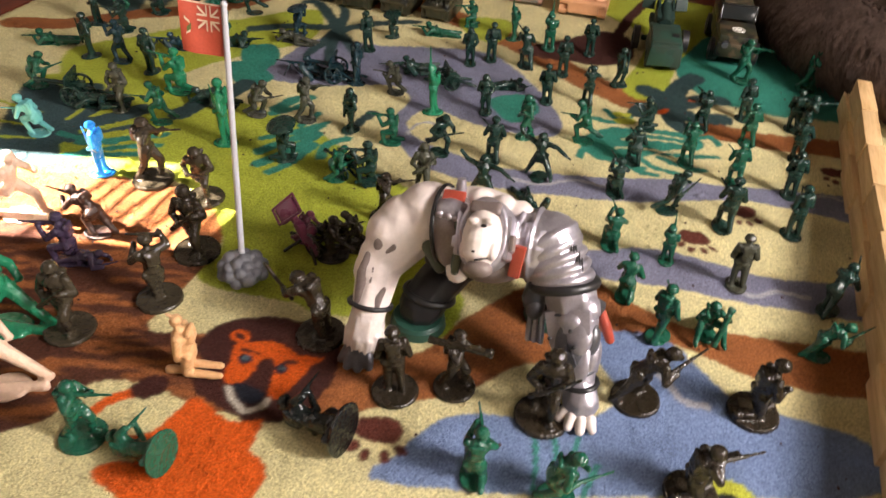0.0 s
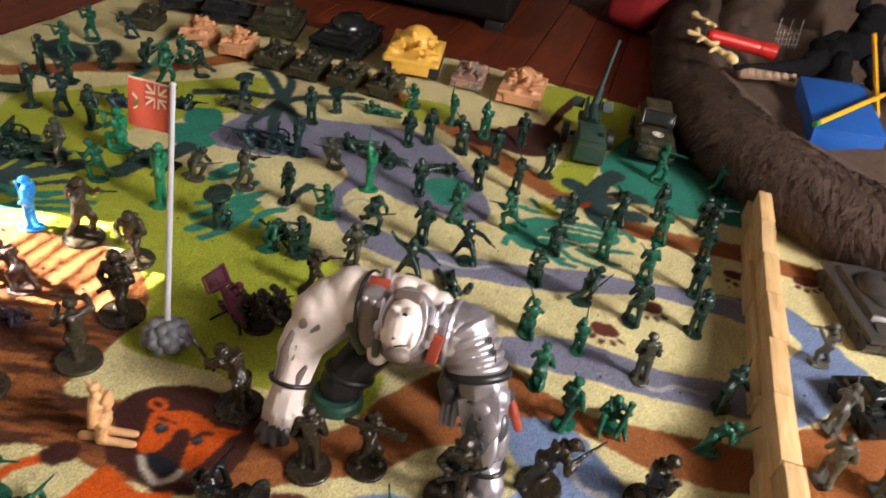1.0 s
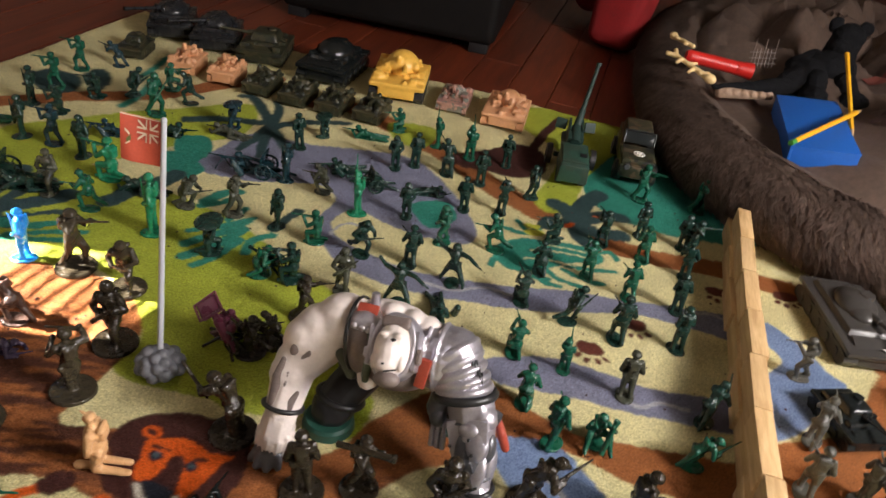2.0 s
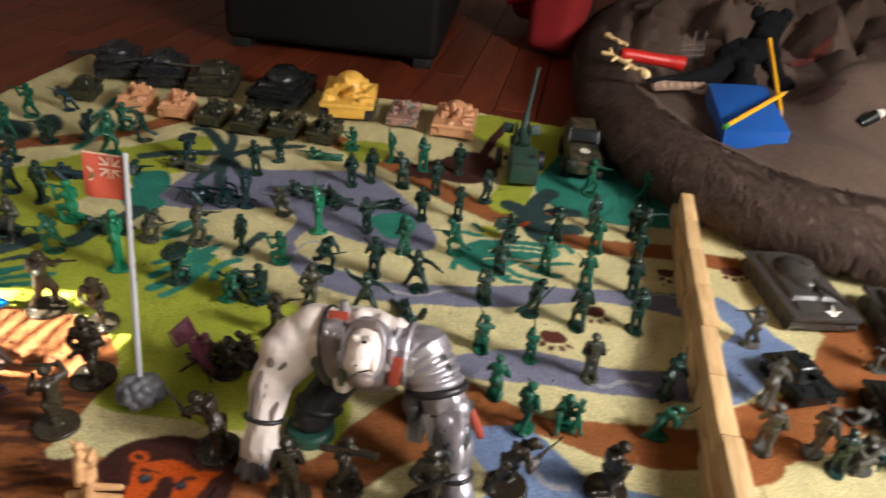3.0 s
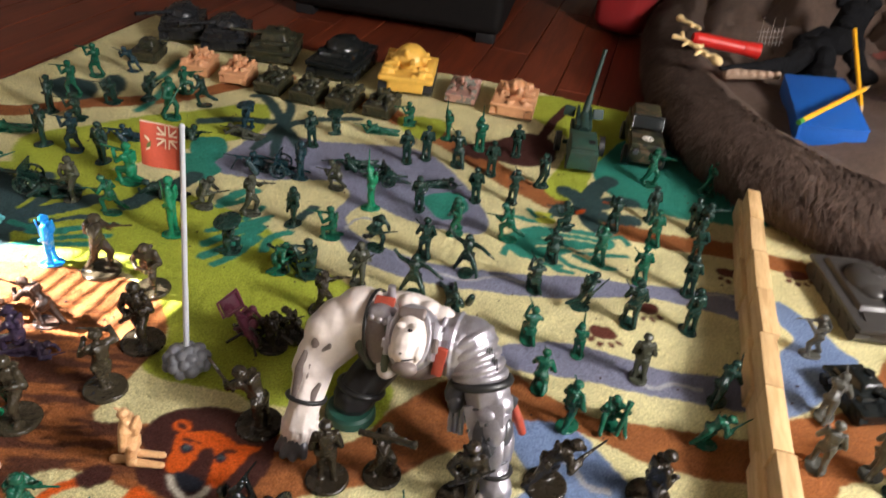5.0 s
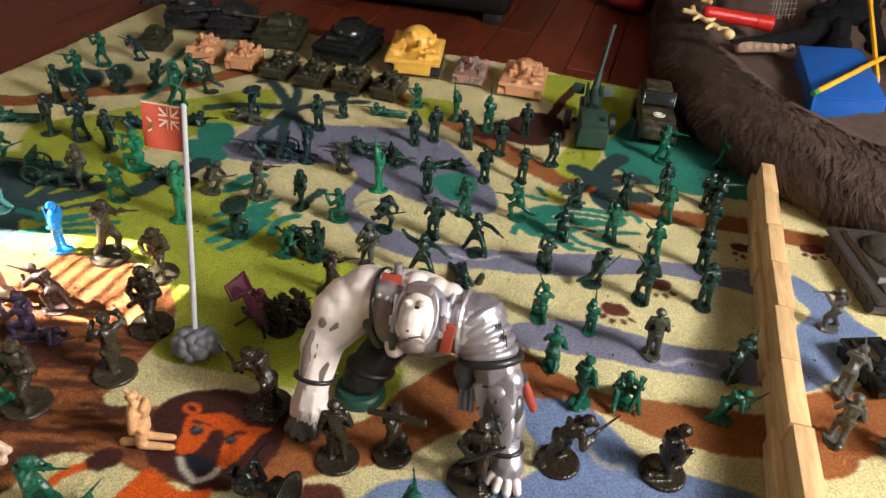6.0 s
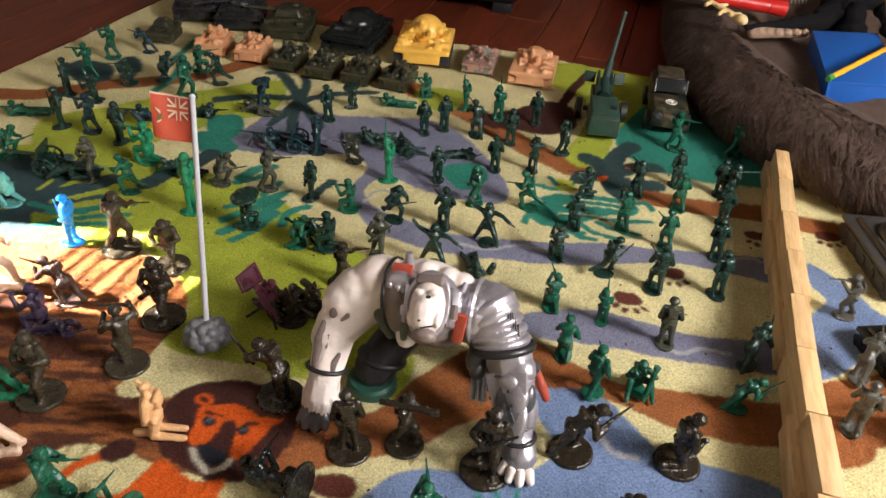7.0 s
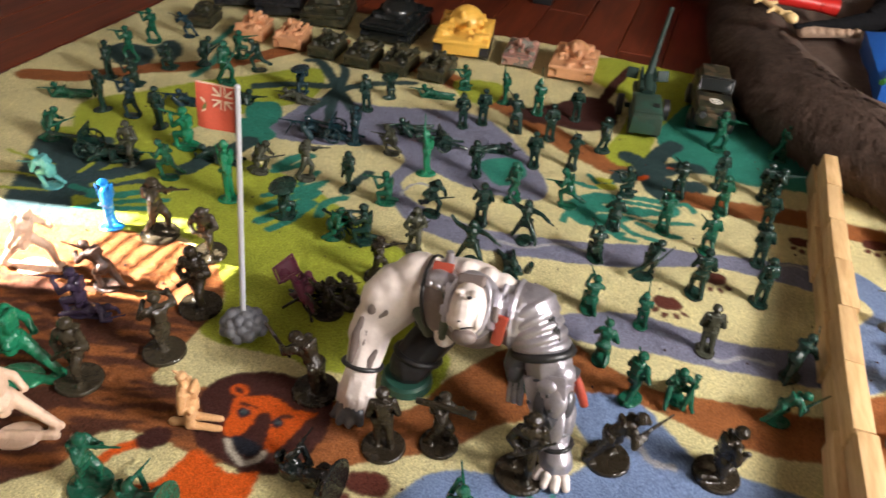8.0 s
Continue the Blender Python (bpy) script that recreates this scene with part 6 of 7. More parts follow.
def toy_tank(x, y, yaw, L, W, H, hull_mat, label, turret="dome", barrel=0.5, barrel_yaw=0.0, track_mat=None, rough_kit=True, star=False):
    """A toy tank that faces its own +x: lower hull, deck, two tracks with wheels, turret, hatch, gun."""
    t = thing("toy_tank", pose(x, y, 0, 0, 0, yaw), label, "toy tank", "toy tanks and vehicles on the rug")
    track_mat = track_mat or hull_mat
    bm = empty_bm()
    add_box(bm, (L * 0.94, W * 0.60, H * 0.34), (0, 0, H * 0.27), bevel=H * 0.05)
    add_box(bm, (L, W * 0.98, H * 0.13), (-L * 0.0, 0, H * 0.46), bevel=H * 0.04)
    add_box(bm, (L * 0.72, W * 0.72, H * 0.16), (-L * 0.08, 0, H * 0.57), bevel=H * 0.05, taper=0.9)
    add_box(bm, (L * 0.20, W * 0.7, H * 0.08), (L * 0.40, 0, H * 0.50), (0, 18, 0), bevel=H * 0.03)
    part("hull", bm, hull_mat, t)
    for s in (-1, 1):
        bm = empty_bm()
        add_track(bm, L * 0.96, W * 0.19, H * 0.40, s * W * 0.39)
        tr = part("track", bm, track_mat, t)
        for i in range(5):
            bm = empty_bm()
            p = Vector((-L * 0.34 + L * 0.17 * i, s * W * 0.475, H * 0.19))
            add_rod(bm, p, p + Vector((0, s * W * 0.03, 0)), H * 0.13, H * 0.12, 12)
            part("road_wheel", bm, track_mat, tr)
    bm = empty_bm()
    if turret == "cast":
        add_ball(bm, (-L * 0.10, 0, H * 0.66), W * 0.27, (1.35, 1.0, 0.62), u=24, v=14)
        add_ball(bm, (L * 0.02, 0, H * 0.66), W * 0.19, (1.3, 1.05, 0.62), u=20, v=12)
    elif turret == "dome":
        add_ball(bm, (-L * 0.06, 0, H * 0.64), W * 0.36, (1.2, 1.0, 0.68), u=24, v=14)
    else:
        add_box(bm, (L * 0.46, W * 0.62, H * 0.30), (-L * 0.06, 0, H * 0.76), bevel=H * 0.10, taper=0.78, seg=3)
    tu = part("turret", bm, hull_mat, t)
    bm = empty_bm()
    add_rod(bm, (-L * 0.10, W * 0.10, H * 0.86), (-L * 0.10, W * 0.10, H * 0.98), W * 0.11, W * 0.10, 14)
    part("hatch", bm, hull_mat, tu)
    if barrel:
        bm = empty_bm()
        c, s = math.cos(radians(barrel_yaw)), math.sin(radians(barrel_yaw))
        a = Vector((-L * 0.06 + c * W * 0.25, s * W * 0.25, H * 0.74))
        b = a + Vector((c, s, 0.10)) * L * barrel
        add_rod(bm, a, b, H * 0.062, H * 0.045, 10)
        add_rod(bm, a, a.lerp(b, 0.22), H * 0.11, H * 0.09, 10)
        add_rod(bm, a.lerp(b, 0.88), b, H * 0.062, H * 0.062, 10)
        part("gun_barrel", bm, hull_mat, tu)
    if rough_kit:
        for i in range(6):
            bm = empty_bm()
            add_box(bm, (L * random.uniform(0.06, 0.13), W * random.uniform(0.12, 0.22), H * random.uniform(0.08, 0.2)), (L * random.uniform(-0.42, 0.40), W * random.choice((-0.34, -0.22, 0.22, 0.34)), H * 0.60), (0, 0, random.uniform(-15, 15)), bevel=H * 0.025)
            part("stowage_box", bm, hull_mat, t)
    if star:
        bm = empty_bm()
        pts = [Vector((0, (0.0105 if i % 2 == 0 else 0.0042) * math.sin(i * math.pi / 5), (0.0105 if i % 2 == 0 else 0.0042) * math.cos(i * math.pi / 5))) for i in range(10)]
        m = pose(L * 0.445, W * 0.10, H * 0.555, 0, -52, 0)
        lo, hi = [bm.verts.new(m @ p) for p in pts], [bm.verts.new(m @ (p + Vector((0.0006, 0, 0)))) for p in pts]
        bm.faces.new(hi)
        for i in range(10):
            bm.faces.new((lo[i], lo[(i + 1) % 10], hi[(i + 1) % 10], hi[i]))
        part("star_mark", bm, white_print, t, "white five-pointed star", False)
    return t


def lumpy_tank(x, y, yaw, L, W, H, mat, label, seed, dome=0.30):
    """A chunky moulded tank: a block on tracks with a dome, crew lumps, boxes and a short gun."""
    rnd = random.Random(seed)
    t = thing("toy_tank", pose(x, y, 0, 0, 0, yaw), label, "toy tank", "toy tanks and vehicles on the rug")
    bm = empty_bm()
    add_box(bm, (L, W * 0.66, H * 0.36), (0, 0, H * 0.30), bevel=H * 0.05)
    add_box(bm, (L * 1.02, W, H * 0.14), (0, 0, H * 0.46), bevel=H * 0.05)
    for i in range(16):
        add_box(bm, (L * rnd.uniform(0.06, 0.16), W * rnd.uniform(0.08, 0.20), H * rnd.uniform(0.10, 0.30)), (L * rnd.uniform(-0.42, 0.42), W * rnd.choice((-0.38, -0.26, 0.26, 0.38)), H * 0.56), (rnd.uniform(-12, 12), rnd.uniform(-12, 12), rnd.uniform(-25, 25)), bevel=H * 0.02)
    for i in range(9):
        add_ball(bm, (L * rnd.uniform(-0.1, 0.44), W * rnd.uniform(-0.36, 0.36), H * 0.55), H * rnd.uniform(0.06, 0.12))
    me = moulded(bm, H * 0.030, 1)
    me.materials.append(mat)
    ob = new("hull", me)
    ob.parent = t
    for s in (-1, 1):
        bm = empty_bm()
        add_track(bm, L * 0.97, W * 0.17, H * 0.42, s * W * 0.405)
        part("track", bm, black_rubber if dome > 0.3 else mat, t)
    bm = empty_bm()
    add_ball(bm, (-L * 0.12, 0, H * 0.62), W * dome, (1.1, 1.0, 0.95), u=20, v=12)
    for i in range(7):
        a = 2 * math.pi * i / 7
        add_ball(bm, (-L * 0.12 + W * dome * math.cos(a), W * dome * math.sin(a), H * rnd.uniform(0.62, 0.78)), H * rnd.uniform(0.07, 0.13))
    add_limb(bm, (L * 0.05, -W * 0.05, H * 0.70), (L * 0.08, -W * 0.06, H * 0.98), H * 0.10, H * 0.09)
    me = moulded(bm, H * 0.030, 1)
    me.materials.append(mat)
    tu = new("turret", me)
    tu.parent = t
    bm = empty_bm()
    add_rod(bm, (L * 0.05, W * 0.06, H * 0.76), (L * 0.40, W * 0.10, H * 0.80), H * 0.075, H * 0.06, 10)
    part("gun_barrel", bm, mat, tu)
    return t


toy_tank(-0.535, 1.355, -62, 0.125, 0.080, 0.058, tank_dkgrey, "shiny dark grey plastic toy tank by the rug's corner", barrel=0.62, barrel_yaw=-50)
toy_tank(-0.440, 1.350, -68, 0.125, 0.080, 0.056, tank_dkgrey, "shiny dark grey plastic toy tank on the rug", barrel=0.62, barrel_yaw=-50)
toy_tank(-0.340, 1.345, -75, 0.120, 0.082, 0.050, tank_olive, "olive camouflage plastic toy tank with a low turret", turret="box", barrel=0.5, barrel_yaw=-80)
toy_tank(-0.205, 1.340, -88, 0.140, 0.088, 0.062, tank_black, "glossy black-green toy tank with a domed turret", barrel=0.0)
lumpy_tank(-0.080, 1.340, -78, 0.125, 0.094, 0.062, tank_yellow, "bright yellow toy tank on black tracks", 3, 0.32)
lumpy_tank(0.115, 1.325, -86, 0.100, 0.072, 0.050, tank_tan, "orange-tan plastic toy tank with a rounded turret", 4, 0.28)
lumpy_tank(0.022, 1.335, -84, 0.088, 0.052, 0.036, tank_pink, "small pinkish camouflage toy tank", 7, 0.22)
toy_tank(-0.515, 1.215, -75, 0.068, 0.045, 0.036, tank_olive, "small olive camouflage toy tank", turret="box", barrel=0.3)
lumpy_tank(-0.408, 1.205, -78, 0.068, 0.046, 0.044, tank_tan, "small orange-tan toy tank", 5, 0.24)
lumpy_tank(-0.335, 1.205, -80, 0.066, 0.046, 0.044, tank_tan, "small orange-tan toy tank", 6, 0.24)
for x, y, yaw in ((-0.268, 1.200, -86), (-0.202, 1.195, -88), (-0.140, 1.198, -90), (-0.078, 1.203, -90)):
    lumpy_tank(x, y, yaw, 0.072, 0.043, 0.042, tank_olive, "small olive camouflage toy tank with crew lumps", int(-x * 1000), 0.22)
toy_tank(0.612, 0.957, -76, 0.146, 0.084, 0.048, tank_grey, "large grey plastic toy tank with a white star", turret="cast", barrel=0.45, barrel_yaw=14, star=True, rough_kit=False)
toy_tank(0.735, 0.905, -85, 0.150, 0.080, 0.052, tank_grey, "grey plastic toy tank beside the pet bed", turret="box", barrel=0.4)
toy_tank(0.579, 0.783, -65, 0.070, 0.046, 0.036, tank_black, "small glossy black toy tank", turret="box", barrel=0.6, barrel_yaw=10)
toy_tank(0.668, 0.745, -80, 0.100, 0.040, 0.040, tank_black, "long glossy black toy tank", turret="box", barrel=0.5)


def toy_truck(x, y, yaw):
    """A flatbed gun truck: chassis, cab block, four wheels, mount and a long raised barrel."""
    t = thing("gun_truck", pose(x, y, 0, 0, 0, yaw) @ Matrix.Scale(0.93, 4), "worn green toy truck with a long raised gun barrel", "toy truck", "toy tanks and vehicles on the rug")
    bm = empty_bm()
    add_box(bm, (0.064, 0.048, 0.030), (0.044, 0, 0.030), (0, 8, 0), bevel=0.004, taper=0.92)
    add_box(bm, (0.048, 0.040, 0.004), (0.044, 0, 0.0465), (0, 8, 0), bevel=0.0015)
    add_box(bm, (0.024, 0.044, 0.005), (0.012, 0, 0.044), bevel=0.0015)
    part("body", bm, truck_green, t)
    bm = empty_bm()
    add_box(bm, (0.100, 0.030, 0.014), (-0.025, 0, 0.027), bevel=0.003)
    add_rod(bm, (-0.010, -0.028, 0.018), (-0.010, 0.028, 0.018), 0.004, 0.004, 10)
    part("chassis", bm, dull_green, t)
    bm = empty_bm()
    add_box(bm, (0.009, 0.009, 0.0014), (0.0480, 0.0120, 0.0488), (0, 8, 0))
    part("hatch", bm, black_rubber, t, "square black hatch")
    for sx, wide in ((-0.012, 0.031), (0.050, 0.014)):
        for s in (-1, 1):
            bm = empty_bm()
            add_rod(bm, (sx, s * wide, 0.017), (sx, s * (wide + 0.009), 0.017), 0.017, 0.0165, 20)
            w = part("wheel", bm, black_rubber, t)
            bm = empty_bm()
            add_rod(bm, (sx, s * (wide + 0.0085), 0.017), (sx, s * (wide + 0.0102), 0.017), 0.007, 0.006, 12)
            part("hub", bm, dull_green, w)
    bm = empty_bm()
    add_rod(bm, (-0.016, 0, 0.032), (-0.016, 0, 0.044), 0.017, 0.014, 16)
    add_box(bm, (0.034, 0.026, 0.020), (-0.016, 0, 0.050), (0, 14, 0), bevel=0.003)
    add_rod(bm, (0.006, 0, 0.048), (-0.026, 0, 0.062), 0.0085, 0.0080, 12)
    for s in (-1, 1):
        add_box(bm, (0.030, 0.004, 0.016), (-0.030, s * 0.010, 0.060), (0, 14, 0), bevel=0.0012)
    mount = part("gun_mount", bm, dull_green, t)
    for s in (-1, 1):
        bm = empty_bm()
        add_box(bm, (0.005, 0.018, 0.017), (-0.040, s * 0.0235, 0.060), (0, -20, s * 14), bevel=0.0014)
        part("gun_shield", bm, dull_green, mount)
    bm = empty_bm()
    a, b = Vector((-0.026, 0, 0.060)), Vector((-0.072, 0.016, 0.158))
    add_rod(bm, a, b, 0.0040, 0.0032, 10)
    add_rod(bm, a, a.lerp(b, 0.3), 0.0062, 0.0055, 10)
    add_rod(bm, a.lerp(b, 0.96), b, 0.0042, 0.0042, 10)
    part("gun_barrel", bm, dull_green, mount, "dark green gun barrel")
    return t


toy_truck(0.243, 1.200, -80)


def toy_jeep(x, y, yaw):
    t = thing("toy_jeep", pose(x, y, 0, 0, 0, yaw) @ Matrix.Scale(0.95, 4), "camouflage painted toy jeep with a white bonnet star", "toy car", "toy tanks and vehicles on the rug")
    bm = empty_bm()
    add_box(bm, (0.145, 0.056, 0.022), (0, 0, 0.026), bevel=0.005)
    add_box(bm, (0.058, 0.052, 0.012), (0.040, 0, 0.041), bevel=0.005)
    add_box(bm, (0.070, 0.054, 0.016), (-0.036, 0, 0.044), bevel=0.004)
    add_box(bm, (0.062, 0.050, 0.016), (-0.034, 0, 0.058), bevel=0.006, taper=0.85)
    part("body", bm, jeep_camo, t)
    bm = empty_bm()
    add_box(bm, (0.003, 0.046, 0.018), (0.004, 0, 0.056), (0, -28, 0), bevel=0.001)
    part("windscreen", bm, glass_clear, t, "dark tinted windscreen")
    bm = empty_bm()
    for a, b in (((0.010, -0.024, 0.048), (0.0, -0.024, 0.066)), ((0.010, 0.024, 0.048), (0.0, 0.024, 0.066)), ((0.0, -0.024, 0.066), (0.0, 0.024, 0.066))):
        add_limb(bm, a, b, 0.0016, 0.0016)
    part("windscreen_frame", bm, tank_black, t)
    for sx in (-0.048, 0.046):
        for s in (-1, 1):
            bm = empty_bm()
            add_rod(bm, (sx, s * 0.021, 0.016), (sx, s * 0.033, 0.016), 0.016, 0.0155, 18)
            w = part("wheel", bm, black_rubber, t)
            bm = empty_bm()
            add_rod(bm, (sx, s * 0.0325, 0.016), (sx, s * 0.0345, 0.016), 0.007, 0.006, 12)
            part("hub", bm, dark_metal, w)
    bm = empty_bm()
    for i in range(5):
        a = i * 2 * math.pi / 5
        add_limb(bm, (0.046, 0, 0.0475), (0.046 + 0.0065 * math.cos(a), 0.0065 * math.sin(a), 0.0475), 0.0012, 0.0006)
    add_ring(bm, (0.046, 0, 0.0475), 0.0085, 0.0008)
    part("star_mark", bm, white_print, t, "white star in a ring")
    for s in (-1, 1):
        bm = empty_bm()
        add_rod(bm, (0.070, s * 0.017, 0.034), (0.0745, s * 0.017, 0.034), 0.005, 0.0045, 12)
        part("headlight", bm, dark_metal, t)
    return t


toy_jeep(0.334, 1.258, -84)


# ---- field guns ----
def field_gun(x, y, yaw, size, mat, label, shield=True):
    """A wheeled gun: barrel, breech, shield, split trail, two spoked wheels."""
    t = thing("field_gun", pose(x, y, 0, 0, 0, yaw) @ Matrix.Scale(size, 4), label, "toy cannon")
    bm = empty_bm()
    add_rod(bm, (-0.10, 0, 0.36), (0.80, 0, 0.46), 0.055, 0.038, 10)
    add_rod(bm, (0.72, 0, 0.451), (0.82, 0, 0.462), 0.055, 0.055, 10)
    add_box(bm, (0.26, 0.14, 0.14), (-0.08, 0, 0.37), bevel=0.02)
    part("gun_barrel", bm, mat, t)
    if shield:
        bm = empty_bm()
        add_box(bm, (0.03, 0.62, 0.42), (0.08, 0, 0.46), (0, -12, 0), bevel=0.03)
        part("shield", bm, mat, t)
    for s in (-1, 1):
        bm = empty_bm()
        add_limb(bm, (-0.02, s * 0.06, 0.26), (-0.72, s * 0.22, 0.05), 0.04, 0.035)
        part("trail", bm, mat, t)
        bm = empty_bm()
        add_ring(bm, (0, s * 0.30, 0.24), 0.21, 0.035, (90, 0, 0), n=20, k=6)
        for i in range(6):
            a = i * math.pi / 3
            add_rod(bm, (0, s * 0.30, 0.24), (0.2 * math.cos(a), s * 0.30, 0.24 + 0.2 * math.sin(a)), 0.02, 0.02, 6)
        add_ball(bm, (0, s * 0.30, 0.24), 0.05)
        me = moulded(bm, 0.022, 1)
        me.materials.append(mat)
        wheel = new("wheel", me)
        wheel.parent = t
    bm = empty_bm()
    add_rod(bm, (0, -0.30, 0.24), (0, 0.30, 0.24), 0.03, 0.03, 8)
    part("axle", bm, mat, t)
    return t


field_gun(-0.017, 0.756, 165, 0.040, PLASTIC["dg"], "dark green plastic toy field gun on the rug")
field_gun(0.016, 0.640, 335, 0.052, PLASTIC["br"], "dark brown plastic toy field gun near the flag", False)
field_gun(0.010, 0.985, 215, 0.045, PLASTIC["dg"], "dark green toy field gun on the blue river")
field_gun(-0.125, 0.945, 190, 0.050, PLASTIC["nv"], "dark blue-green toy field gun among soldiers")
field_gun(-0.372, 0.775, 200, 0.055, PLASTIC["dg"], "dark green toy field gun on dark leaves")


def gun_seat():
    """A maroon gun crewman's seat: a raised rimmed shield on a bent arm, above a splayed wire-thin stand."""
    t = thing("toy_searchlight", pose(0.005, 0.628, 0, 0, 0, 0), "maroon plastic toy searchlight on a splayed stand", "toy searchlight")
    top = Vector((-0.025, 0.011, 0.034))
    face = (34, -38, 30)
    bm = empty_bm()
    add_box(bm, (0.0235, 0.0190, 0.0062), top, face, bevel=0.0028, taper=0.86, seg=3)
    m = Matrix.Translation(top) @ pose(0, 0, 0, *face)
    rim = [m @ Vector(q) for q in ((-0.012, -0.008, 0.002), (0.012, -0.0095, 0.002), (0.012, 0.0095, 0.002), (-0.012, 0.008, 0.002))]
    for i in range(4):
        add_limb(bm, rim[i], rim[(i + 1) % 4], 0.0012, 0.0012)
    part("lamp_dish", bm, maroon, t)
    bm = empty_bm()
    add_limb(bm, top, (top.x * 0.45, top.y * 0.45, 0.026), 0.0034, 0.0040)
    add_limb(bm, (top.x * 0.45, top.y * 0.45, 0.026), (0, 0, 0.016), 0.0052, 0.0060)
    add_limb(bm, (0, 0, 0.016), (0.010, -0.004, 0.008), 0.0052, 0.0040)
    add_ball(bm, (0.002, 0.004, 0.024), 0.0048)
    me = moulded(bm, 0.0007, 1)
    me.materials.append(maroon)
    seat = new("seat", me)
    seat.parent = t
    for x, y in ((-0.022, -0.006), (-0.016, 0.012), (0.012, -0.012), (0.016, 0.008)):
        bm = empty_bm()
        add_limb(bm, (0.2 * x, 0.2 * y, 0.017), (x, y, 0.0014), 0.0016, 0.0014)
        part("leg", bm, PLASTIC["br"], t, "thin dark brown leg")
    return t


gun_seat()

# ---- shaggy pet bed and what lies in it ----
BED = Vector((0.775, 1.730, 0.0))
BED_RX, BED_RY, TUBE_R, TUBE_H = 0.405, 0.650, 0.068, 0.094


def bed_surface(a, b):
    """A point of the bolster: a runs round the bed, b round the tube (0 outward, 90 up)."""
    wob = 1 + 0.05 * math.sin(3 * a + 0.6) + 0.03 * math.sin(7 * a)
    k = TUBE_R * wob * math.cos(b)
    z = TUBE_H * 0.5 * (1 + math.sin(b) * (1 + 0.06 * math.sin(5 * a + 1)))
    c, s = math.cos(a), math.sin(a)
    return Vector(((BED_RX + k) * math.copysign(abs(c) ** 0.83, c), (BED_RY + k) * math.copysign(abs(s) ** 0.83, s), max(z, 0.0)))


bed = thing("pet_bed", pose(*BED), "oval shaggy grey-brown plush pet bed", "pet bed")
bm = empty_bm()
NA, NB = 120, 28
rows = [[bm.verts.new(bed_surface(2 * math.pi * i / NA, 2 * math.pi * j / NB) + 0.006 * noise.noise_vector(Vector((i * 0.45, j * 0.5, 0)))) for j in range(NB)] for i in range(NA)]
for i in range(NA):
    for j in range(NB):
        p, q = rows[i], rows[(i + 1) % NA]
        bm.faces.new((p[j], q[j], q[(j + 1) % NB], p[(j + 1) % NB]))
part("bolster", bm, bed_cloth, bed)


def cushion_z(x, y):
    d = math.hypot(x / BED_RX, y / BED_RY)
    fold = 0.020 * noise.noise(Vector((x * 9, y * 9, 3.1))) + 0.010 * abs(noise.noise(Vector((x * 22, y * 12, 7.7))))
    back = min(1.0, max(0.0, (y + 0.22) / 0.25))
    ridge = 1 / (1 + 14 * noise.noise(Vector((x * 5.0 + 0.6 * y, y * 4.4, 9.3))) ** 2)
    back *= max(0.0, 1 - d ** 4)
    lift = 0.024 * min(1.0, max(0.0, (x + 0.25) / 0.16))
    crease = max(0.0, 1 - 7 * abs(noise.noise(Vector((x * 7 + 2 * y, y * 9, 5.5))))) + 0.6 * max(0.0, 1 - 6 * abs(noise.noise(Vector((x * 15, y * 13 + 3 * x, 2.5)))))
    fold -= 0.022 * crease * back
    u, v = x + 0.02, y + 0.285 - 0.55 * (x + 0.02)
    roll = 0.085 * math.exp(-(v / (0.062 if v > 0 else 0.095)) ** 2) / (1 + math.exp(-(u + 0.05) / 0.02))
    z = roll + 0.072 + lift + 0.012 * d * d + 1.6 * fold * min(1.0, max(0.0, (y + 0.26) / 0.12) + 0.2) + 0.088 * ridge * back + 0.006 * noise.noise(Vector((x * 34 + y * 12, y * 17, 1.1)))
    tuck = min(1.0, max(0.0, (d - 0.84) / 0.11))
    return z + (0.076 - z) * tuck * tuck * (3 - 2 * tuck)


bm = empty_bm()
N = 110
rows = []
for k in range(1, 45):
    ring = []
    for i in range(N):
        c, s = math.cos(2 * math.pi * i / N), math.sin(2 * math.pi * i / N)
        px, py = (BED_RX - 0.02) * k / 44 * math.copysign(abs(c) ** 0.83, c), (BED_RY - 0.02) * k / 44 * math.copysign(abs(s) ** 0.83, s)
        ring.append(bm.verts.new((px, py, cushion_z(px, py))))
    rows.append(ring)
mid = bm.verts.new((0, 0, cushion_z(0, 0)))
for k in range(43):
    for i in range(N):
        bm.faces.new((rows[k][i], rows[k + 1][i], rows[k + 1][(i + 1) % N], rows[k][(i + 1) % N]))
for i in range(N):
    bm.faces.new((mid, rows[0][i], rows[0][(i + 1) % N]))
part("cushion", bm, bed_cloth, bed, "flat grey-brown plush cushion")

# fur: bent tapering tufts that hang down and to the side
fur_v, fur_f = [], []
rnd = random.Random(11)


def lock_way(a, b):
    """The way that a lock of fur lies at a place of the bolster."""
    out = Vector((math.cos(a) * math.cos(b), math.sin(a) * math.cos(b), math.sin(b)))
    around = Vector((-math.sin(a), math.cos(a), 0))
    down = Vector((math.cos(a) * math.sin(b), math.sin(a) * math.sin(b), -math.cos(b)))
    swirl = noise.noise(Vector((a * 7, b * 2.2, 1.7)))
    return (down * (0.9 + 0.5 * swirl) + around * (0.45 + 1.3 * swirl) + out * 0.10).normalized(), out, down


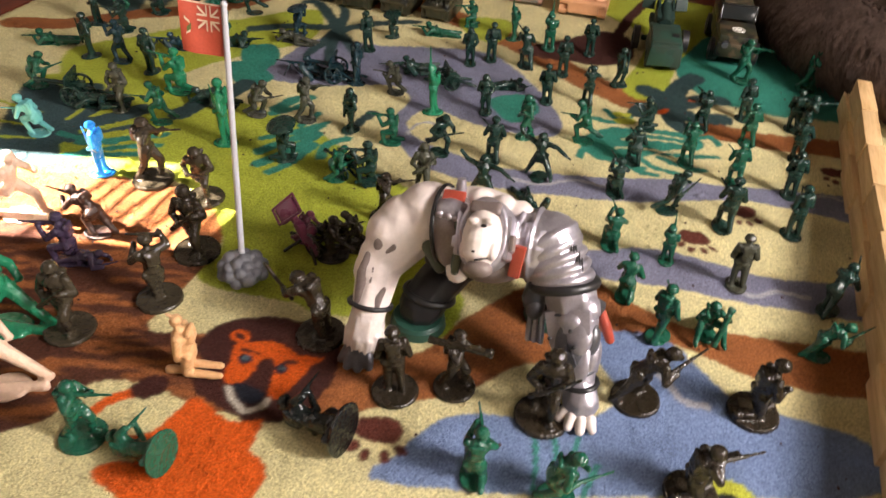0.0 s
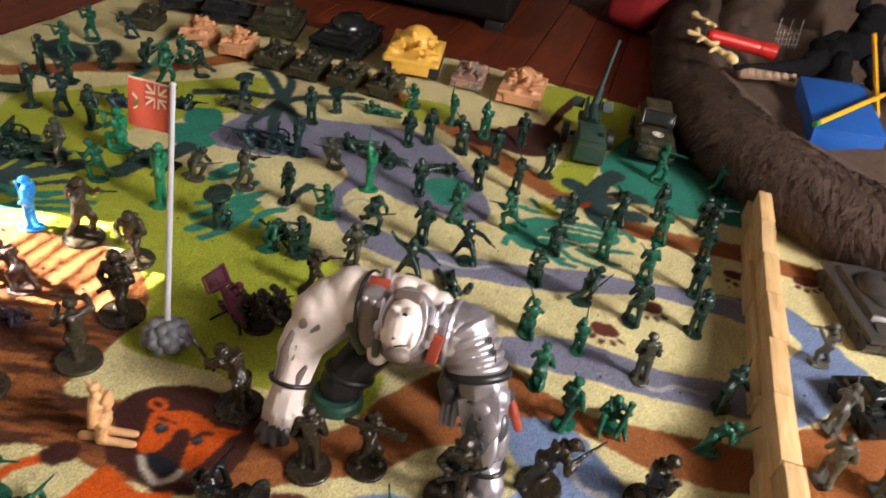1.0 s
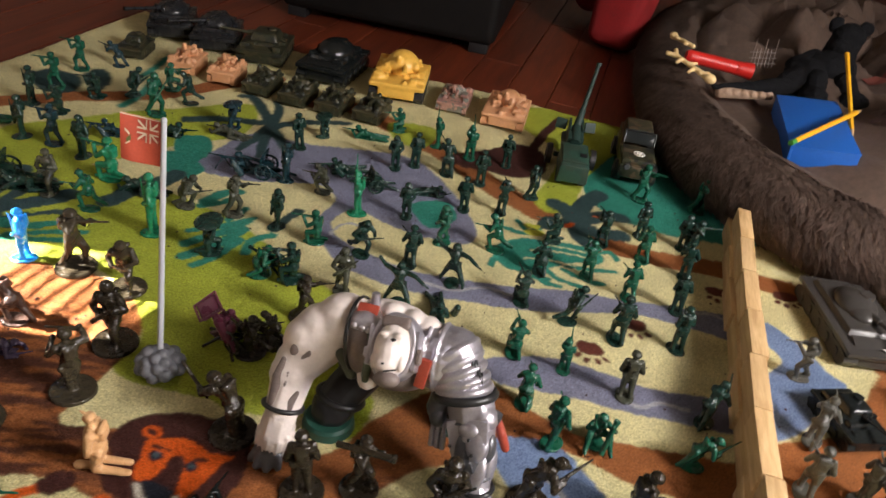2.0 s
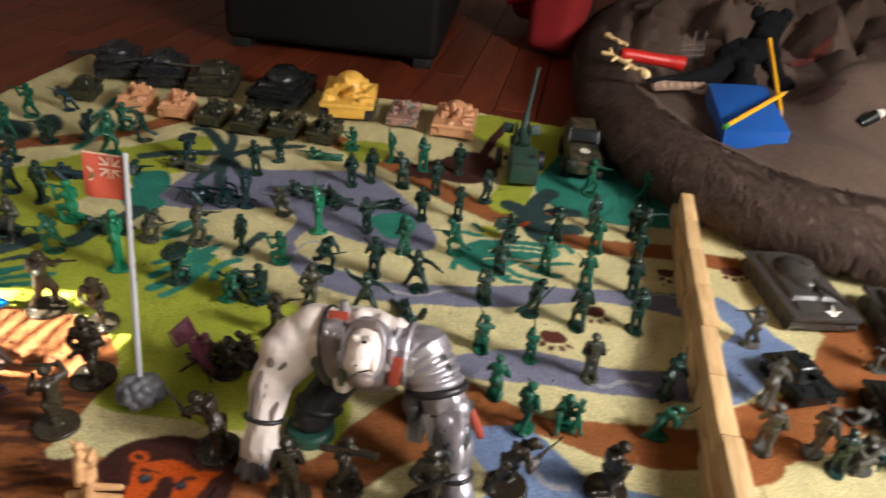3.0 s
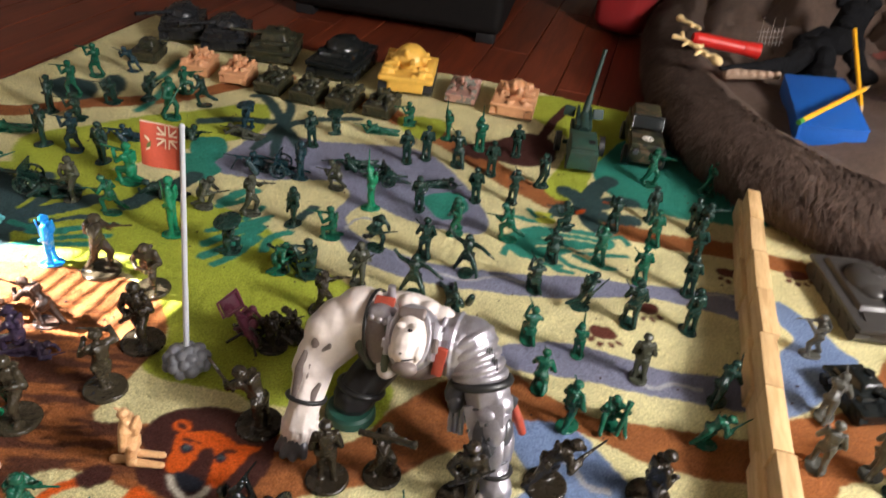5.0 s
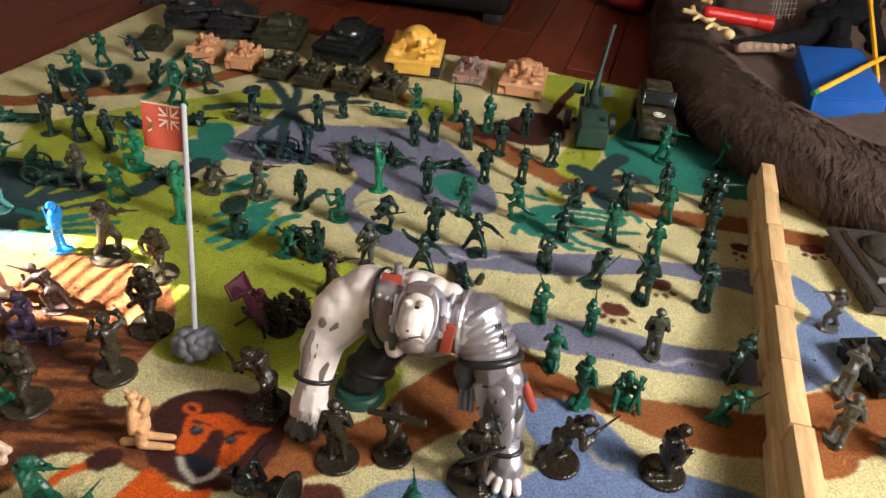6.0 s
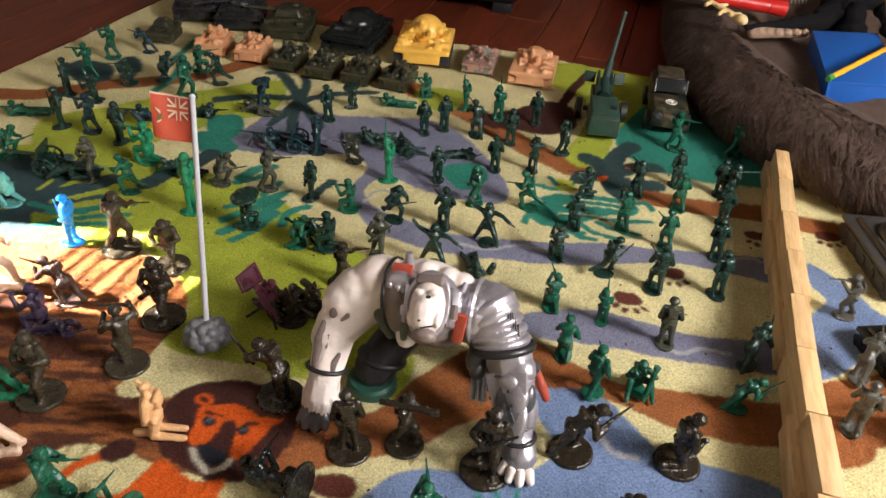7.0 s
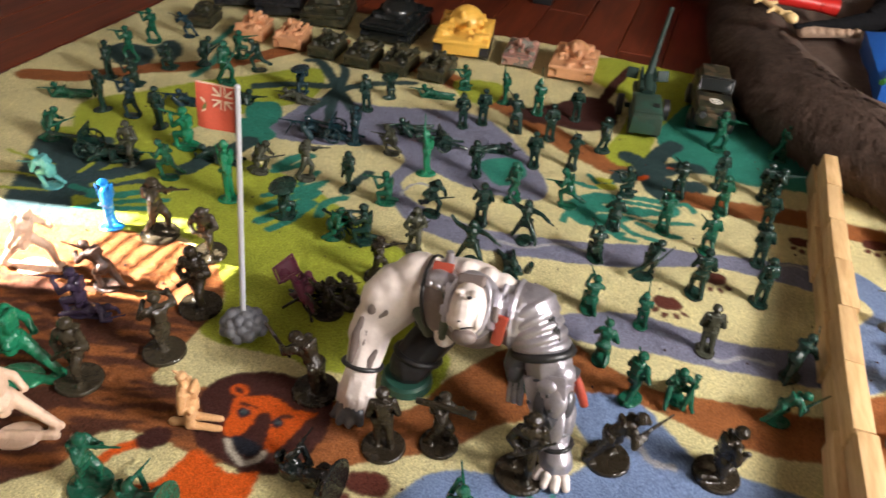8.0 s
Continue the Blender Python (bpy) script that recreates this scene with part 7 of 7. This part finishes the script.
for n_lock in range(12000):
    a0 = rnd.uniform(radians(140), radians(345)) if n_lock % 6 else rnd.uniform(0, 2 * math.pi)
    b0 = radians(rnd.uniform(-45, 105))
    way0, out0, down0 = lock_way(a0, b0)
    wisp = n_lock % 20 == 0
    crest = max(0.0, min(1.0, (math.degrees(b0) - 55) / 45))
    ln0 = rnd.uniform(0.022, 0.036) if wisp else rnd.uniform(0.016, 0.030) * (1 - 0.55 * crest)
    tip0 = bed_surface(a0, b0) + way0 * ln0 + out0 * (rnd.uniform(0.003, 0.008) if wisp else rnd.uniform(-0.0005, 0.0012)) + down0 * ln0 * 0.25
    end = len(fur_v)
    fur_v.append(tip0)
    for hair in range(3 if wisp else 9):
        a, b = a0 + rnd.gauss(0, 0.004 if wisp else 0.010), b0 + rnd.gauss(0, 0.03 if wisp else 0.06)
        p = bed_surface(a, b)
        w = rnd.uniform(0.00020, 0.00036) if wisp else rnd.uniform(0.0005, 0.0011)
        mid = p.lerp(tip0, 0.55) + out0 * rnd.uniform(0.0004, 0.0016) + Vector((rnd.gauss(0, 0.0007), rnd.gauss(0, 0.0007), 0))
        side = way0.cross(out0).normalized() * w
        base = len(fur_v)
        fur_v += [p - side, p + side, mid + side * 0.8, mid - side * 0.8]
        fur_f += [(base, base + 1, base + 2, base + 3), (base + 3, base + 2, end)]
fur_me = bpy.data.meshes.new("fur")
fur_me.from_pydata([tuple(v) for v in fur_v], [], fur_f)
fur_me.materials.append(fur_mat)
fur = new("fur", fur_me)
fur.parent = bed
tagged(fur, "long matted grey-brown fur", kind="stuff")


def on_bed(x, y):
    return BED.z + cushion_z(x - BED.x, y - BED.y)


# dark prints on the cushion
for x, y, s in ((0.699, 1.380, 0.9),):
    bm = empty_bm()
    for dx, dy, r in ((0, 0, 0.022), (-0.026, 0.016, 0.009), (-0.010, 0.030, 0.009), (0.010, 0.030, 0.009), (0.026, 0.016, 0.009)):
        add_ball(bm, (dx * s, dy * s, 0), r * s, (1.1, 0.9, 0.035), (0, 0, 0), 16, 8)
    for v in bm.verts:
        v.co.z += cushion_z(x - BED.x + v.co.x, y - BED.y + v.co.y) - cushion_z(x - BED.x, y - BED.y)
    ob = part("paw_print", bm, paw_print, bed, "dark brown paw print")
    ob.location = (x - BED.x, y - BED.y, cushion_z(x - BED.x, y - BED.y) + 0.004)

# blue hard-cover book
book = thing("blue_book", pose(0.583, 1.338, 0.080, 2, -6, 1), "bright blue hard-covered book lying in the pet bed", "book")
for name, size, at in (("front_cover", (0.092, 0.205, 0.003), (0, 0, 0.0325)), ("back_cover", (0.092, 0.205, 0.003), (0, 0, 0.0015)), ("spine", (0.004, 0.205, 0.034), (-0.045, 0, 0.0170)), ("page_block", (0.089, 0.2025, 0.028), (0.001, 0, 0.0170))):
    bm = empty_bm()
    add_box(bm, size, at, bevel=0.0013)
    part(name, bm, book_blue, book)


def pencil(a, b, label, end_paint):
    """A six-sided pencil from its painted end a to its point b."""
    a, b = Vector(a), Vector(b)
    t = thing("pencil", Matrix.Translation(a) @ (b - a).to_track_quat("Z", "Y").to_matrix().to_4x4(), label, "pencil", "pencils in the pet bed")
    ln = (b - a).length
    for name, z0, z1, r0, r1, m in (("barrel", 0.012, ln * 0.91, 0.0038, 0.0038, pencil_yellow), ("cone", ln * 0.91, ln * 0.985, 0.0037, 0.0012, pencil_wood), ("lead", ln * 0.985, ln, 0.0012, 0.0003, graphite), ("end_cap", 0.0, 0.012, 0.0039, 0.0039, end_paint)):
        bm = empty_bm()
        add_rod(bm, (0, 0, z0), (0, 0, z1), r0, r1, 6 if name == "barrel" else 12)
        part(name, bm, m, t)
    return t


pencil((0.524, 1.194, 0.122), (0.648, 1.392, 0.131), "yellow pencil lying across the blue book", green_paint)
pencil((0.624, 1.512, 0.182), (0.641, 1.350, 0.098), "yellow pencil leaning on the bed's cushion", pencil_yellow)

# dark marker pen with a white tip, red-brown cloth scrap
marker = thing("marker_pen", pose(0.762, 1.330, on_bed(0.762, 1.330) + 0.010, 0, -24, 32), "short dark marker pen with a white cap", "pen")
bm = empty_bm()
add_rod(bm, (-0.022, 0, 0), (0.010, 0, 0), 0.0085, 0.0095, 14)
part("barrel", bm, tank_black, marker)
bm = empty_bm()
add_rod(bm, (0.010, 0, 0), (0.022, 0, 0), 0.0092, 0.0060, 14)
part("cap", bm, white_print, marker, "white cap")
bm = empty_bm()
for dx, dy, r in ((0, 0, 0.022), (0.022, 0.010, 0.015), (-0.018, -0.006, 0.013), (0.006, 0.016, 0.014)):
    add_ball(bm, (0.745 + dx, 1.690 + dy, 0), r, (1.25, 0.8, 0.06), (0, 0, 25), 16, 8)
for v in bm.verts:
    v.co.z += on_bed(v.co.x, v.co.y) + 0.003
tagged(new("cloth_scrap", finish(bm, "cloth_scrap", red_cloth_dull)), "crumpled dull red cloth scrap in the pet bed", "cloth")

# red torch with a wire comb, toy bones
torch = thing("red_torch", pose(0.385, 1.512, 0.122, 0, 4, 10), "glossy red plastic tube lying on the bed's rim", "tube")
bm = empty_bm()
add_rod(bm, (0, 0, 0), (0.085, 0, 0), 0.0115, 0.0115, 20)
add_rod(bm, (0.085, 0, 0), (0.112, 0, 0), 0.0115, 0.0145, 20)
add_ring(bm, (0.085, 0, 0), 0.0115, 0.0012, (0, 90, 0))
part("body", bm, red_plastic, torch)
bm = empty_bm()
add_rod(bm, (-0.006, 0, 0), (0.0, 0, 0), 0.009, 0.0115, 20)
part("cap", bm, red_plastic, torch)
comb = thing("wire_rack", pose(0.492, 1.545, 0.118, 0, 0, 36), "thin dull grey wire rack lying in the bed", "wire rack")
for i in range(7):
    bm = empty_bm()
    add_rod(bm, (0.008 * i, 0, 0.0), (0.008 * i + 0.004, 0.010, 0.030 if i % 3 else 0.048), 0.0006, 0.0006, 6)
    part("wire", bm, dull_wire, comb)
for k in range(3):
    bm = empty_bm()
    add_rod(bm, (-0.004, 0.002 + 0.003 * k, 0.006 + 0.009 * k), (0.056, 0.002 + 0.003 * k, 0.006 + 0.009 * k), 0.0006, 0.0006, 6)
    part("wire", bm, dull_wire, comb)


def toy_bone(x, y, z, yaw, s):
    """A small cream skeleton-like toy: spine with ribs and knuckles."""
    bm = empty_bm()
    add_limb(bm, (-0.030, 0, 0), (0.030, 0.004, 0.0), 0.0030, 0.0042)
    for i in range(4):
        add_limb(bm, (-0.020 + 0.013 * i, 0, 0.001), (-0.020 + 0.013 * i + 0.004, 0.011 if i % 2 else -0.011, 0.001), 0.003, 0.0025)
    add_ball(bm, (0.034, 0.004, 0.001), 0.008, (1.2, 0.9, 0.8))
    add_limb(bm, (-0.030, 0, 0), (-0.042, 0.007, 0), 0.0032, 0.0036)
    add_limb(bm, (-0.030, 0, 0), (-0.041, -0.007, 0), 0.0032, 0.0036)
    me = moulded(bm, 0.0013, 1)
    me.materials.append(cream_plastic)
    ob = new("toy_skeleton", me)
    ob.matrix_world = pose(x, y, z, 12, 8, yaw) @ Matrix.Scale(abs(s), 4)
    return tagged(ob, "small pale yellow plastic toy skeleton on the bed's rim", "toy skeleton")


toy_bone(0.370, 1.605, 0.122, 105, 1.15)
toy_bone(0.386, 1.425, 0.128, -48, 1.25)
bm = empty_bm()
add_limb(bm, (-0.045, 0, 0), (0.045, 0, 0), 0.010, 0.006)
for i in range(6):
    add_ball(bm, (-0.040 + 0.016 * i, -0.006, 0.004), 0.006)
me = moulded(bm, 0.0015, 1)
me.materials.append(material("beige_chew", (0.33, 0.22, 0.15), 0.8, vary=0.35, scale=80))
ob = new("chew_stick", me)
ob.matrix_world = pose(0.485, 1.440, 0.100, 0, 0, 24)
tagged(ob, "knobbly beige chew stick lying in the bed", "chew toy")

# black plush creature with a long tail
creature = thing("plush_creature", pose(0, 0, 0), "black plush toy creature with a long tail, lying in the bed", "plush toy")


def plush_part(name, balls, limbs, seed):
    bm = empty_bm()
    for at, r, sc in balls:
        add_ball(bm, at, r, sc, (0, 0, 20))
    for a, b, ra, rb in limbs:
        add_limb(bm, a, b, ra, rb)
    me = moulded(bm, 0.0022, 1)
    for v in me.vertices:
        v.co += 0.0022 * noise.noise_vector(v.co * 60 + Vector((seed, 0, 0))) + 0.0010 * noise.noise_vector(v.co * 260)
    me.materials.append(black_plush)
    ob = new(name, me)
    ob.parent = creature


plush_part("body", (((0.632, 1.605, 0.130), 0.040, (1.15, 0.95, 0.85)), ((0.590, 1.575, 0.120), 0.032, (1.2, 0.9, 0.85))), (((0.570, 1.545, 0.115), (0.550, 1.515, 0.108), 0.022, 0.018),), 1)
plush_part("tail", (), (((0.550, 1.512, 0.108), (0.484, 1.458, 0.106), 0.016, 0.010), ((0.484, 1.458, 0.106), (0.430, 1.412, 0.110), 0.010, 0.004)), 2)
plush_part("leg", (((0.602, 1.512, 0.102), 0.021, (1.2, 1, 0.8)),), (((0.605, 1.550, 0.120), (0.602, 1.520, 0.098), 0.020, 0.018),), 3)
plush_part("leg", (((0.672, 1.530, 0.102), 0.022, (1.2, 1, 0.8)),), (((0.655, 1.570, 0.120), (0.668, 1.535, 0.098), 0.020, 0.018),), 4)
plush_part("head", (((0.648, 1.640, 0.184), 0.024, (1.3, 1, 0.85)), ((0.632, 1.610, 0.168), 0.016, (1, 1.2, 0.8))), (((0.640, 1.625, 0.150), (0.650, 1.650, 0.180), 0.030, 0.026),), 5)
plush_part("ear", (((0.622, 1.648, 0.197), 0.014, (1.0, 0.8, 1.0)),), (), 6)
plush_part("ear", (((0.674, 1.655, 0.198), 0.014, (1.0, 0.8, 1.0)),), (), 7)
plush_part("arm", (), (((0.600, 1.610, 0.140), (0.570, 1.600, 0.125), 0.018, 0.015),), 8)

# ---- behind the rug: trunk, red plush, small things ----
trunk = thing("leather_ottoman", pose(-0.245, 1.935, FLOOR_Z, 0, 0, 5), "black leather ottoman on the floorboards", "ottoman")
bm = empty_bm()
add_box(bm, (0.465, 0.60, 0.34), (0, 0, 0.19), bevel=0.02, seg=3)
part("body", bm, dark_sofa, trunk)
bm = empty_bm()
add_box(bm, (0.475, 0.61, 0.08), (0, 0, 0.405), bevel=0.03, seg=3)
part("cushion", bm, dark_sofa, trunk)
for sx in (-0.20, 0.20):
    for sy in (-0.27, 0.27):
        bm = empty_bm()
        add_box(bm, (0.04, 0.04, 0.022), (sx, sy, 0.011), bevel=0.003)
        part("foot", bm, black_rubber, trunk)
plush = thing("red_plush", pose(0.238, 1.925, FLOOR_Z, 0, 0, -20), "red plush toy sitting on the floorboards", "plush toy")
bm = empty_bm()
add_box(bm, (0.108, 0.10, 0.19), (0, 0.02, 0.095), (-12, 0, 0), bevel=0.036, seg=4, taper=1.25)
add_ball(bm, (0.0, 0.03, 0.12), 0.060, (1.15, 1.0, 1.1))
me = moulded(bm, 0.005, 3)
me.materials.append(red_cloth)
body = new("body", me)
body.parent = plush
bm = empty_bm()
add_limb(bm, (-0.05, 0.16, 0.08), (-0.16, 0.18, 0.06), 0.045, 0.040)
me = moulded(bm, 0.005, 2)
me.materials.append(red_cloth)
arm = new("arm", me)
arm.parent = plush
for k in range(3):
    bm = empty_bm()
    add_limb(bm, (-0.125 - 0.012 * k, 0.130 + 0.018 * k, 0.088), (-0.165 - 0.012 * k, 0.085 + 0.024 * k, 0.078 - 0.004 * k), 0.010, 0.007)
    part("finger", bm, red_plastic, arm)

# ---- crumbs on the rug ----
bm = empty_bm()
rnd = random.Random(3)
for i in range(170):
    add_ball(bm, (rnd.uniform(-0.45, 0.55), rnd.uniform(0.45, 1.15), 0.0008), rnd.uniform(0.0005, 0.0013), (1.5, 0.9, 0.7), (0, 0, rnd.uniform(0, 180)), 6, 4)
tagged(new("crumbs", finish(bm, "crumbs", paw_print)), "tiny dark crumbs scattered on the rug", "crumbs", kind="stuff")

# ---- floorboards ----
BOARD_W = 0.083
BOARD_LENGTHS = {}
n_row = 0
x = -1.62
while x < 1.95:
    y = -1.55 + (n_row * 0.37) % 0.9 - 0.9
    while y < 4.0:
        ln = (1.2, 0.9, 1.5)[(n_row + int(y * 10)) % 3]
        y1 = min(y + ln, 4.08)
        y0 = max(y, -1.58)
        key = round(y1 - y0, 2)
        if key > 0.05 and (y1 > 0.9 or x < -0.5):
            if key not in BOARD_LENGTHS:
                bm = empty_bm()
                add_box(bm, (key - 0.0015, BOARD_W - 0.0014, 0.012), bevel=0.0014, seg=1)
                BOARD_LENGTHS[key] = finish(bm, "floorboard", floor_wood, False)
            b = new("floorboard", BOARD_LENGTHS[key])
            b.parent = floor
            b.matrix_local = pose(x, (y0 + y1) / 2, FLOOR_Z - 0.006 + random.uniform(-0.0003, 0.0003), 0, 0, 90)
        y += ln
    x += BOARD_W
    n_row += 1
